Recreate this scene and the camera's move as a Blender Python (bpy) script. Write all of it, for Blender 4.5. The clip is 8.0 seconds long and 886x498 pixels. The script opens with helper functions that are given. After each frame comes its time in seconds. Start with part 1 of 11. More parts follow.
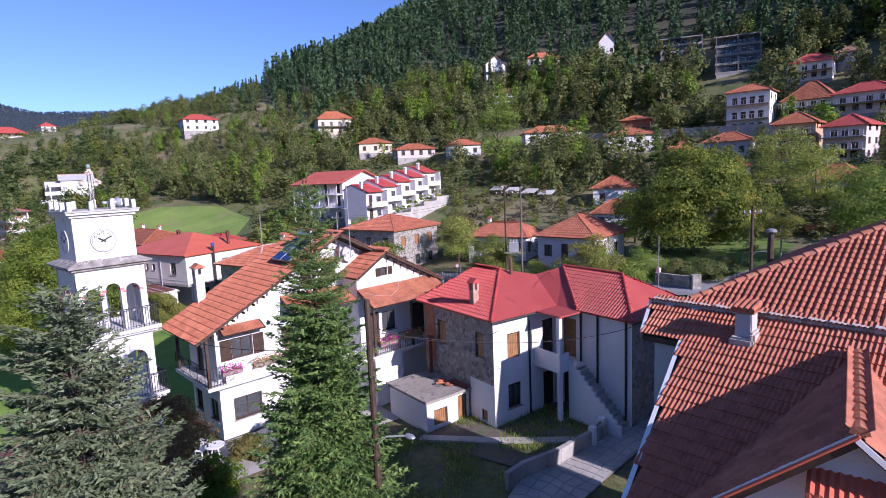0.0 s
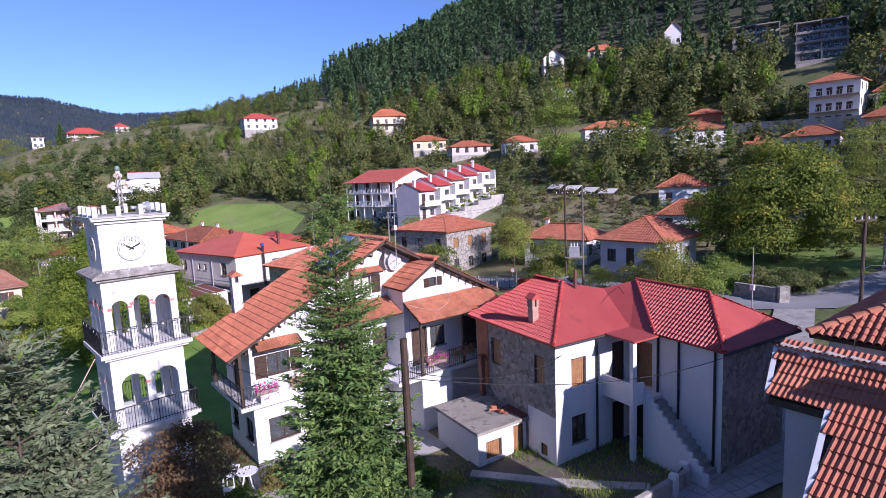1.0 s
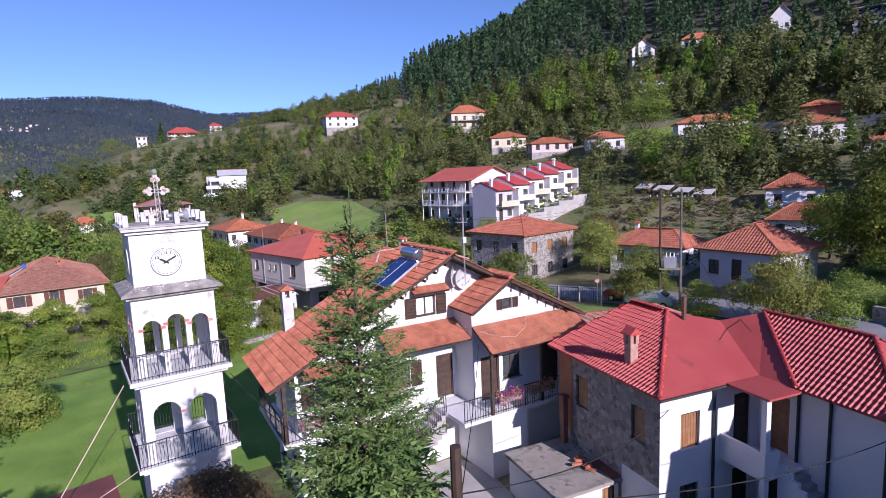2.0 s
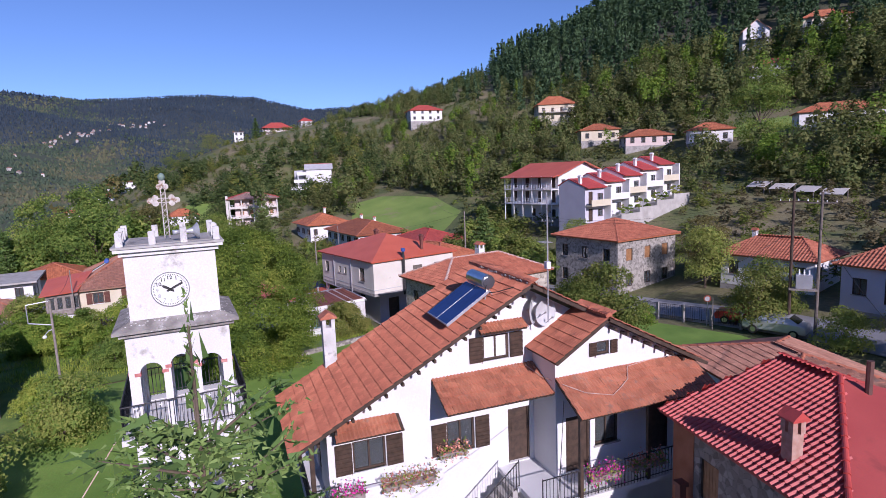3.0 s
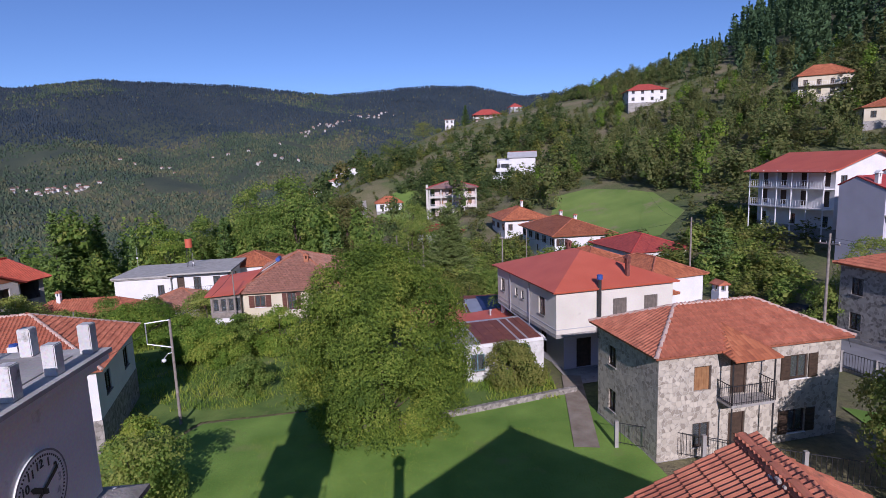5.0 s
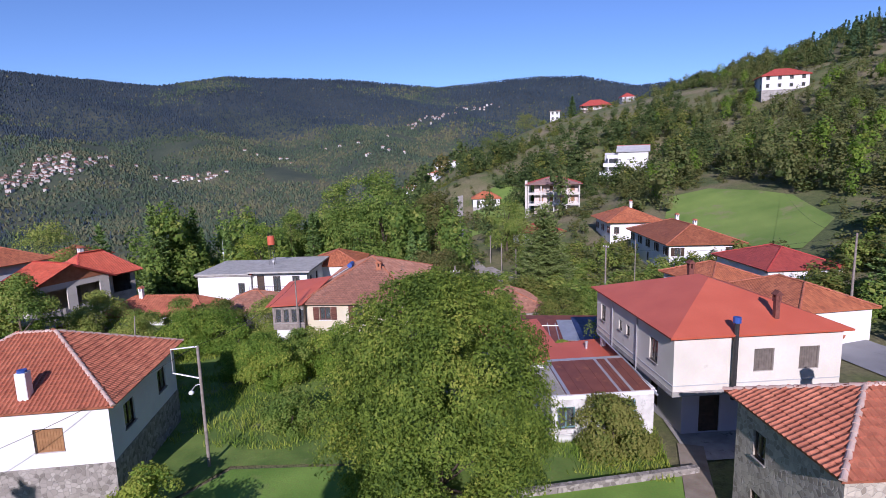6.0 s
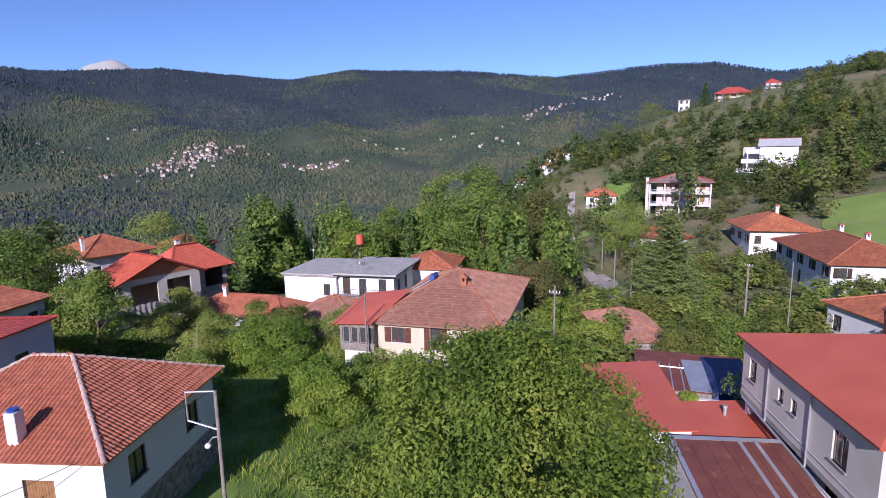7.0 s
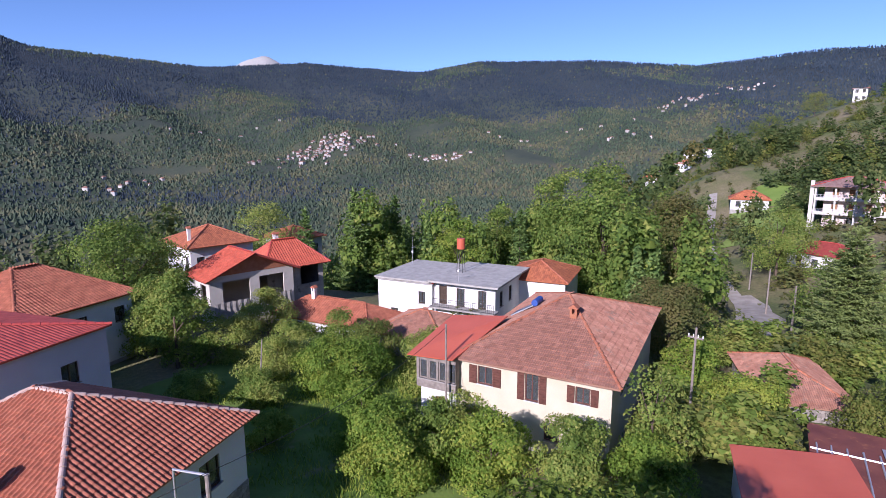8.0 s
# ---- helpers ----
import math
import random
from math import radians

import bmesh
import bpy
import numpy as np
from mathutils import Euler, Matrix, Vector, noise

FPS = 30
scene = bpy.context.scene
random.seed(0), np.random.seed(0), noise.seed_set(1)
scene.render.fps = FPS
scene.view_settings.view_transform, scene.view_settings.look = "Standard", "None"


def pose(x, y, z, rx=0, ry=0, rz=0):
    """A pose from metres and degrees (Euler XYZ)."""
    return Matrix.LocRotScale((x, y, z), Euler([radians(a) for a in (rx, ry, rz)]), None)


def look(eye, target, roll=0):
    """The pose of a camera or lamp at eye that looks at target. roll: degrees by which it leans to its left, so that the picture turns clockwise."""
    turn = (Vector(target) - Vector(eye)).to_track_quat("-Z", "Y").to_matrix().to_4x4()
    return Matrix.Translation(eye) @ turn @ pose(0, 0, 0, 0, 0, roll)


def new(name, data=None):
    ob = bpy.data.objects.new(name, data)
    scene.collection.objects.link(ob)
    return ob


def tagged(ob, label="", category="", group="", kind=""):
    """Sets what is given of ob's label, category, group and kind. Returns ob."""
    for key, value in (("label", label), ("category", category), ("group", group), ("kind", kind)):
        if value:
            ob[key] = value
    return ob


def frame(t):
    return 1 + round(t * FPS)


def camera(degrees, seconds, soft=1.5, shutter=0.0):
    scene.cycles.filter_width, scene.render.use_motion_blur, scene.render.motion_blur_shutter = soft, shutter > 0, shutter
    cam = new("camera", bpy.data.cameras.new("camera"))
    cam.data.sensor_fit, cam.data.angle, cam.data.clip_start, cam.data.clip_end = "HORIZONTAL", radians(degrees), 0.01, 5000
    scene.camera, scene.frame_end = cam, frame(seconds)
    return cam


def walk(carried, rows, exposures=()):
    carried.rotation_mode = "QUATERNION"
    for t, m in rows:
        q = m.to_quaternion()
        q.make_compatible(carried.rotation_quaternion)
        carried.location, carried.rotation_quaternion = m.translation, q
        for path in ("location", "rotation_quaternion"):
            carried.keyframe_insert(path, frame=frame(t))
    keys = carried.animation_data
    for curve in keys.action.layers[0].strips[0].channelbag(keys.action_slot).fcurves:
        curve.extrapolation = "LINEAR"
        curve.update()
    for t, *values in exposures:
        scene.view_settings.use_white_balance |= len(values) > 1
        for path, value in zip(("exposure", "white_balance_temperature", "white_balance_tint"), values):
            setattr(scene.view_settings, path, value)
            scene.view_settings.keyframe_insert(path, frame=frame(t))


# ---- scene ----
cam = camera(77.5, 8.0, 0.5)
PATH = [
    (0, (-0.181, 3.209, 12.837), (-1.627, 4.565, 12.571), -2.5),
    (0.5, (-1.225, 4.147, 12.909), (-2.718, 5.45, 12.642), -2.6),
    (1, (-2.5, 5.312, 13.041), (-4.072, 6.519, 12.773), -2.6),
    (1.5, (-3.939, 6.535, 13.178), (-5.591, 7.63, 12.909), -2.5),
    (1.7, (-4.618, 7.034, 13.22), (-6.3, 8.082, 12.953), -2.5),
    (2.8, (-9.371, 10.194, 13.672), (-11.2, 10.955, 13.395), -2.3),
    (3, (-10.333, 10.729, 13.709), (-12.185, 11.43, 13.431), -2.3),
    (3.5, (-12.947, 12.008, 13.873), (-14.854, 12.54, 13.593), -2.3),
    (4, (-16.02, 13.306, 14.097), (-17.971, 13.643, 13.811), -2.2),
    (4.5, (-19.206, 14.355, 14.238), (-21.178, 14.517, 13.946), -2.2),
    (4.7, (-20.614, 14.75, 14.318), (-22.59, 14.837, 14.024), -2.2),
    (5.8, (-28.868, 16.094, 14.914), (-30.818, 15.78, 14.6), -1.6),
    (6, (-30.37, 16.159, 14.978), (-32.307, 15.772, 14.663), -1.6),
    (6.5, (-34.095, 16.085, 15.187), (-35.986, 15.521, 14.863), -1.3),
    (7, (-38.221, 15.553, 15.438), (-40.038, 14.788, 15.101), -1.0),
    (7.5, (-42.036, 14.605, 15.616), (-43.762, 13.656, 15.268), -0.6),
    (8, (-45.953, 13.139, 15.731), (-47.559, 12.002, 15.37), -0.1),
]
walk(cam, [(t, look(eye, target, roll)) for t, eye, target, roll in PATH], [(0, 0.43, 5700, 33), (1.2, 0.40, 5700, 33), (2.8, 0.02, 5700, 33), (3.5, -0.12, 5700, 31), (4.5, -0.3, 5700, 28), (5.8, 0.04, 5700, 28), (6.5, 0.11, 5700, 29), (8, 0.34, 5700, 31)])


# ---- world and light ----
SUN_EL, SUN_AZ = radians(26), radians(4.5)  # towards the sun, from +x to +y
world = bpy.data.worlds.new("sky")
scene.world = world
world.use_nodes = True
_nt = world.node_tree
_nt.nodes.clear()
_out, _bg, _sky = _nt.nodes.new("ShaderNodeOutputWorld"), _nt.nodes.new("ShaderNodeBackground"), _nt.nodes.new("ShaderNodeTexSky")
_sky.sky_type, _sky.sun_disc = "NISHITA", False
_sky.sun_elevation, _sky.sun_rotation = SUN_EL, radians(90) - SUN_AZ
_sky.altitude, _sky.air_density, _sky.dust_density, _sky.ozone_density = 1600, 0.9, 0.0, 5.0
_bg.inputs["Strength"].default_value = 0.118
_nt.links.new(_sky.outputs[0], _bg.inputs[0])
_nt.links.new(_bg.outputs[0], _out.inputs[0])
_sun = bpy.data.lights.new("sun", "SUN")
_sun.energy, _sun.angle, _sun.color = 5.0, radians(0.5), (1.0, 0.93, 0.82)
sun = new("sun", _sun)
sun.matrix_world = look((math.cos(SUN_EL) * math.cos(SUN_AZ) * 200, math.cos(SUN_EL) * math.sin(SUN_AZ) * 200, math.sin(SUN_EL) * 200), (0, 0, 0))


# ---- materials ----
def nodes_of(m):
    m.use_nodes = True
    return m.node_tree.nodes, m.node_tree.links, m.node_tree.nodes["Principled BSDF"]


def surface(name, c1, c2, scale=3.0, rough=0.8, bump=0.2, fine=40.0, stain=None, metal=0.0, vary=0.0, world_space=False, stain_size=0.6, stain_at=0.58, cells=0.0):
    """A weathered surface: two colours mixed by a coarse noise, fine grain in the relief, and stains of a colour of their own."""
    m = bpy.data.materials.new(name)
    n, l, b = nodes_of(m)
    co = n.new("ShaderNodeNewGeometry").outputs["Position"] if world_space else n.new("ShaderNodeTexCoord").outputs["Object"]
    big, small = n.new("ShaderNodeTexNoise"), n.new("ShaderNodeTexNoise")
    big.inputs["Scale"].default_value, big.inputs["Detail"].default_value = scale, 6
    small.inputs["Scale"].default_value, small.inputs["Detail"].default_value = fine, 4
    l.new(co, big.inputs["Vector"]), l.new(co, small.inputs["Vector"])
    ramp = n.new("ShaderNodeValToRGB")
    ramp.color_ramp.elements[0].color, ramp.color_ramp.elements[1].color = (*c1, 1), (*c2, 1)
    ramp.color_ramp.elements[0].position, ramp.color_ramp.elements[1].position = 0.32, 0.68
    l.new(big.outputs["Fac"], ramp.inputs["Fac"])
    col = ramp.outputs["Color"]
    grain = n.new("ShaderNodeMix")
    grain.data_type, grain.blend_type = "RGBA", "MULTIPLY"
    grain.inputs[0].default_value = 0.35
    l.new(col, grain.inputs[6]), l.new(small.outputs["Color"], grain.inputs[7])
    bright = n.new("ShaderNodeHueSaturation")
    bright.inputs["Value"].default_value = 1.18
    l.new(grain.outputs[2], bright.inputs["Color"])
    col = bright.outputs["Color"]
    if stain:
        spot = n.new("ShaderNodeTexNoise")
        spot.inputs["Scale"].default_value, spot.inputs["Detail"].default_value, spot.inputs["Roughness"].default_value = stain_size, 9, 0.7
        l.new(co, spot.inputs["Vector"])
        cut = n.new("ShaderNodeMapRange")
        cut.inputs["From Min"].default_value, cut.inputs["From Max"].default_value = stain_at, stain_at + 0.1
        l.new(spot.outputs["Fac"], cut.inputs["Value"])
        mix = n.new("ShaderNodeMix")
        mix.data_type = "RGBA"
        mix.inputs[7].default_value = (*stain, 1)
        l.new(cut.outputs["Result"], mix.inputs[0]), l.new(col, mix.inputs[6])
        col = mix.outputs[2]
    if cells:  # piece by piece, alike for single and joined pieces
        patch, hue, span = n.new("ShaderNodeTexVoronoi"), n.new("ShaderNodeHueSaturation"), n.new("ShaderNodeMapRange")
        patch.inputs["Scale"].default_value = cells
        l.new(n.new("ShaderNodeNewGeometry").outputs["Position"], patch.inputs["Vector"])
        sep = n.new("ShaderNodeSeparateColor")
        l.new(patch.outputs["Color"], sep.inputs[0]), l.new(sep.outputs[0], span.inputs["Value"])
        span.inputs["To Min"].default_value, span.inputs["To Max"].default_value = 1 - vary, 1 + vary
        l.new(span.outputs["Result"], hue.inputs["Value"]), l.new(col, hue.inputs["Color"])
        col = hue.outputs["Color"]
    elif vary:
        info, hue, span = n.new("ShaderNodeObjectInfo"), n.new("ShaderNodeHueSaturation"), n.new("ShaderNodeMapRange")
        span.inputs["To Min"].default_value, span.inputs["To Max"].default_value = 1 - vary, 1 + vary
        l.new(info.outputs["Random"], span.inputs["Value"]), l.new(span.outputs["Result"], hue.inputs["Value"]), l.new(col, hue.inputs["Color"])
        isl, hue2, span2 = n.new("ShaderNodeNewGeometry"), n.new("ShaderNodeHueSaturation"), n.new("ShaderNodeMapRange")
        span2.inputs["To Min"].default_value, span2.inputs["To Max"].default_value = 1 - vary, 1 + vary
        l.new(isl.outputs["Random Per Island"], span2.inputs["Value"]), l.new(span2.outputs["Result"], hue2.inputs["Value"]), l.new(hue.outputs["Color"], hue2.inputs["Color"])
        col = hue2.outputs["Color"]
    l.new(col, b.inputs["Base Color"])
    b.inputs["Roughness"].default_value, b.inputs["Metallic"].default_value = rough, metal
    if bump:
        bm = n.new("ShaderNodeBump")
        bm.inputs["Strength"].default_value, bm.inputs["Distance"].default_value = bump, 0.02
        l.new(small.outputs["Fac"], bm.inputs["Height"]), l.new(bm.outputs["Normal"], b.inputs["Normal"])
    return m


def foliage(name, c1, c2, c3, scale=0.5, through_light=0.45):
    """Leaves: colour shifts from tree to tree and from clump to clump; light passes through."""
    m = bpy.data.materials.new(name)
    n, l, b = nodes_of(m)
    geo, info = n.new("ShaderNodeNewGeometry"), n.new("ShaderNodeObjectInfo")
    noise_ = n.new("ShaderNodeTexNoise")
    noise_.inputs["Scale"].default_value, noise_.inputs["Detail"].default_value = scale, 3
    l.new(geo.outputs["Position"], noise_.inputs["Vector"])
    add = n.new("ShaderNodeMath")
    add.operation = "MULTIPLY_ADD"
    add.inputs[1].default_value = 0.35
    l.new(geo.outputs["Random Per Island"], add.inputs[0]), l.new(noise_.outputs["Fac"], add.inputs[2])
    add2 = n.new("ShaderNodeMath")
    add2.operation = "MULTIPLY_ADD"
    add2.inputs[1].default_value = 0.3
    l.new(info.outputs["Random"], add2.inputs[0]), l.new(add.outputs[0], add2.inputs[2])
    ramp = n.new("ShaderNodeValToRGB")
    e = ramp.color_ramp.elements
    e[0].color, e[1].color, e[0].position, e[1].position = (*c1, 1), (*c3, 1), 0.45, 1.08
    mid = e.new(0.78)
    mid.color = (*c2, 1)
    l.new(add2.outputs[0], ramp.inputs["Fac"])
    l.new(ramp.outputs["Color"], b.inputs["Base Color"])
    b.inputs["Roughness"].default_value = 0.65
    b.inputs["Specular IOR Level"].default_value = 0.18
    tr, mix = n.new("ShaderNodeBsdfTranslucent"), n.new("ShaderNodeMixShader")
    l.new(ramp.outputs["Color"], tr.inputs["Color"])
    mix.inputs[0].default_value = through_light
    l.new(b.outputs[0], mix.inputs[1]), l.new(tr.outputs[0], mix.inputs[2]), l.new(mix.outputs[0], n["Material Output"].inputs["Surface"])
    return m


def stone_wall(name, c1, c2, mortar, size=4.5):
    """Rubble masonry: cells of stone in recessed mortar."""
    m = bpy.data.materials.new(name)
    n, l, b = nodes_of(m)
    co = n.new("ShaderNodeTexCoord").outputs["Object"]
    warp, add = n.new("ShaderNodeTexNoise"), n.new("ShaderNodeVectorMath")
    warp.inputs["Scale"].default_value = 3
    mul = n.new("ShaderNodeVectorMath")
    mul.operation, mul.inputs[1].default_value = "SCALE", (0, 0, 0)
    mul.inputs["Scale"].default_value = 0.12
    l.new(co, warp.inputs["Vector"]), l.new(warp.outputs["Color"], mul.inputs[0]), l.new(co, add.inputs[0]), l.new(mul.outputs[0], add.inputs[1])
    edge, cell = n.new("ShaderNodeTexVoronoi"), n.new("ShaderNodeTexVoronoi")
    edge.feature = "DISTANCE_TO_EDGE"
    for v in (edge, cell):
        v.inputs["Scale"].default_value = size
        l.new(add.outputs[0], v.inputs["Vector"])
    ramp, cut, mix = n.new("ShaderNodeValToRGB"), n.new("ShaderNodeMapRange"), n.new("ShaderNodeMix")
    ramp.color_ramp.elements[0].color, ramp.color_ramp.elements[1].color = (*c1, 1), (*c2, 1)
    sep = n.new("ShaderNodeSeparateColor")
    l.new(cell.outputs["Color"], sep.inputs[0]), l.new(sep.outputs[0], ramp.inputs["Fac"])
    cut.inputs["From Min"].default_value, cut.inputs["From Max"].default_value = 0.02, 0.07
    l.new(edge.outputs["Distance"], cut.inputs["Value"])
    mix.data_type = "RGBA"
    mix.inputs[6].default_value = (*mortar, 1)
    l.new(cut.outputs["Result"], mix.inputs[0]), l.new(ramp.outputs["Color"], mix.inputs[7])
    l.new(mix.outputs[2], b.inputs["Base Color"])
    bm = n.new("ShaderNodeBump")
    bm.inputs["Strength"].default_value, bm.inputs["Distance"].default_value = 0.7, 0.03
    l.new(cut.outputs["Result"], bm.inputs["Height"]), l.new(bm.outputs["Normal"], b.inputs["Normal"])
    b.inputs["Roughness"].default_value = 0.9
    return m


def tiled(name, c1, c2, c3, along=0.22, course=0.36):
    """Roof tiles far off: rolls and courses as relief, in the roof's own (u, v) metres."""
    m = bpy.data.materials.new(name)
    n, l, b = nodes_of(m)
    uv = n.new("ShaderNodeUVMap")
    sep = n.new("ShaderNodeSeparateXYZ")
    l.new(uv.outputs[0], sep.inputs[0])
    def node(op, a, bb=None):
        q = n.new("ShaderNodeMath")
        q.operation = op
        for k, v in enumerate((a, bb)):
            if v is None:
                continue
            if isinstance(v, (int, float)):
                q.inputs[k].default_value = v
            else:
                l.new(v, q.inputs[k])
        return q.outputs[0]
    roll = node("ABSOLUTE", node("SINE", node("MULTIPLY", sep.outputs[0], math.pi / along)))
    lift = node("FRACT", node("DIVIDE", sep.outputs[1], course))
    h = node("ADD", node("MULTIPLY", roll, 0.6), node("MULTIPLY", lift, -0.5))
    cellv = n.new("ShaderNodeCombineXYZ")
    l.new(node("FLOOR", node("DIVIDE", sep.outputs[0], along)), cellv.inputs[0]), l.new(node("FLOOR", node("DIVIDE", sep.outputs[1], course)), cellv.inputs[1])
    white, big = n.new("ShaderNodeTexWhiteNoise"), n.new("ShaderNodeTexNoise")
    l.new(cellv.outputs[0], white.inputs["Vector"])
    big.inputs["Scale"].default_value, big.inputs["Detail"].default_value = 0.7, 5
    l.new(n.new("ShaderNodeTexCoord").outputs["Object"], big.inputs["Vector"])
    fac = node("ADD", node("MULTIPLY", white.outputs["Value"], 0.45), node("MULTIPLY", big.outputs["Fac"], 0.6))
    ramp = n.new("ShaderNodeValToRGB")
    e = ramp.color_ramp.elements
    e[0].color, e[1].color, e[0].position, e[1].position = (*c1, 1), (*c3, 1), 0.2, 0.9
    mid = e.new(0.55)
    mid.color = (*c2, 1)
    l.new(fac, ramp.inputs["Fac"])
    info, hue, span = n.new("ShaderNodeObjectInfo"), n.new("ShaderNodeHueSaturation"), n.new("ShaderNodeMapRange")
    span.inputs["To Min"].default_value, span.inputs["To Max"].default_value = 0.8, 1.2
    l.new(info.outputs["Random"], span.inputs["Value"]), l.new(span.outputs["Result"], hue.inputs["Value"]), l.new(ramp.outputs["Color"], hue.inputs["Color"])
    l.new(hue.outputs["Color"], b.inputs["Base Color"])
    bm = n.new("ShaderNodeBump")
    bm.inputs["Strength"].default_value, bm.inputs["Distance"].default_value = 0.9, 0.05
    l.new(h, bm.inputs["Height"]), l.new(bm.outputs["Normal"], b.inputs["Normal"])
    b.inputs["Roughness"].default_value = 0.75
    return m


def ground_material():
    """Meadow, dry grass, bare earth and litter by patches; forest floor on the far slopes, with haze blue put into its
    colour.
    """
    m = bpy.data.materials.new("ground")
    n, l, b = nodes_of(m)
    pos = n.new("ShaderNodeNewGeometry").outputs["Position"]
    def noise_at(scale, detail=6, rough=0.6):
        q = n.new("ShaderNodeTexNoise")
        q.inputs["Scale"].default_value, q.inputs["Detail"].default_value, q.inputs["Roughness"].default_value = scale, detail, rough
        l.new(pos, q.inputs["Vector"])
        return q.outputs["Fac"]
    def ramp(fac, *stops):
        r = n.new("ShaderNodeValToRGB")
        e = r.color_ramp.elements
        while len(e) < len(stops):
            e.new(0.5)
        for k, (p, c) in enumerate(stops):
            e[k].position, e[k].color = p, (*c, 1)
        l.new(fac, r.inputs["Fac"])
        return r.outputs["Color"]
    near = ramp(noise_at(0.09, 8), (0.3, (0.070, 0.105, 0.030)), (0.43, (0.125, 0.150, 0.048)), (0.53, (0.185, 0.172, 0.080)), (0.70, (0.26, 0.215, 0.130)))
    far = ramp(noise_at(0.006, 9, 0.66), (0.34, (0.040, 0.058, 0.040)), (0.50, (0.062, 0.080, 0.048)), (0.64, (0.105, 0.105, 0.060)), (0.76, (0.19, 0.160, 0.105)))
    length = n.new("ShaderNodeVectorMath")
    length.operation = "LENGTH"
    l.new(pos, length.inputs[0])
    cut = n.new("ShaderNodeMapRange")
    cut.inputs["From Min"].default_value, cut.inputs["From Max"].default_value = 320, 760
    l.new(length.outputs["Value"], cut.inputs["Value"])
    # dark needle litter under the spruce belt of the far range, its blue standing for haze
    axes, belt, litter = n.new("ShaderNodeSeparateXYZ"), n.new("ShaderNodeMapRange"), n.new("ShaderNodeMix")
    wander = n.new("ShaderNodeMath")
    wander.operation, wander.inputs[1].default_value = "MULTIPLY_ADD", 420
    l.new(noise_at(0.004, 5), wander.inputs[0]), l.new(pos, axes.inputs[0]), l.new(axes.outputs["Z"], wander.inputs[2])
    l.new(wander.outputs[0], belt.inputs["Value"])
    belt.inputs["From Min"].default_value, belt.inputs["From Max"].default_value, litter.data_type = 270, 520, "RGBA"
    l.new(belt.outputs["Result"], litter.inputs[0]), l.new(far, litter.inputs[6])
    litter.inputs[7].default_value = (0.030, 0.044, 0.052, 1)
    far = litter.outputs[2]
    # brown needle litter under the spruces of the near hill
    hill, duff = n.new("ShaderNodeMapRange"), n.new("ShaderNodeMix")
    hill.inputs["From Min"].default_value, hill.inputs["From Max"].default_value, duff.data_type = 48, 70, "RGBA"
    l.new(axes.outputs["Z"], hill.inputs["Value"]), l.new(hill.outputs["Result"], duff.inputs[0]), l.new(near, duff.inputs[6])
    duff.inputs[7].default_value = (0.050, 0.055, 0.034, 1)
    near = duff.outputs[2]
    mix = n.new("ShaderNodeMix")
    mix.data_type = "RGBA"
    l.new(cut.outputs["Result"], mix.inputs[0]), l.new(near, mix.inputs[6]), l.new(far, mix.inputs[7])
    grain = n.new("ShaderNodeMix")
    grain.data_type, grain.blend_type = "RGBA", "MULTIPLY"
    grain.inputs[0].default_value = 0.6
    l.new(mix.outputs[2], grain.inputs[6]), l.new(ramp(noise_at(2.6, 6), (0.3, (0.4, 0.4, 0.4)), (0.7, (1.3, 1.3, 1.2))), grain.inputs[7])
    l.new(grain.outputs[2], b.inputs["Base Color"])
    bm = n.new("ShaderNodeBump")
    bm.inputs["Strength"].default_value, bm.inputs["Distance"].default_value = 0.8, 0.15
    l.new(noise_at(6, 6), bm.inputs["Height"]), l.new(bm.outputs["Normal"], b.inputs["Normal"])
    b.inputs["Roughness"].default_value = 0.95
    return m


WHITE = surface("white_plaster", (0.71, 0.70, 0.69), (0.79, 0.78, 0.77), 0.8, 0.85, 0.15, 30)
WORN_WHITE = surface("worn_white_plaster", (0.52, 0.505, 0.48), (0.68, 0.67, 0.65), 2.2, 0.9, 0.35, 25, stain=(0.26, 0.245, 0.22), stain_size=2.4, stain_at=0.55)
LEDGE_CEMENT = surface("flaking_cement_ledge", (0.19, 0.175, 0.155), (0.38, 0.355, 0.32), 2.6, 0.95, 0.8, 20, stain=(0.60, 0.585, 0.55), stain_size=3.2, stain_at=0.57)
OLD_WHITE = surface("weathered_white_plaster", (0.66, 0.65, 0.635), (0.75, 0.74, 0.72), 0.7, 0.9, 0.25, 25, stain=(0.40, 0.38, 0.34), stain_size=1.1, stain_at=0.595)
CREAM = surface("cream_plaster", (0.60, 0.53, 0.38), (0.66, 0.60, 0.46), 0.8, 0.85, 0.2, 25)
DUSTY_ROOF = tiled("dusty_pink_tiled_roof", (0.30, 0.17, 0.14), (0.40, 0.25, 0.21), (0.50, 0.34, 0.29))
FAR_ROOF = surface("far_old_tiles", (0.20, 0.11, 0.085), (0.36, 0.20, 0.15), 0.03, 0.9, 0.0, 5, vary=0.25)
TARP = surface("blue_tarpaulin", (0.016, 0.026, 0.085), (0.04, 0.058, 0.15), 2.5, 0.5, 0.5, 5)
FAR_WALL = surface("far_house_plaster", (0.40, 0.37, 0.34), (0.62, 0.60, 0.57), 0.02, 0.9, 0.0, 5, vary=0.2)
CREAM_WHITE = surface("cream_white_plaster", (0.63, 0.585, 0.505), (0.71, 0.67, 0.595), 0.6, 0.85, 0.2, 25, stain=(0.52, 0.48, 0.41), stain_size=1.8, stain_at=0.62)
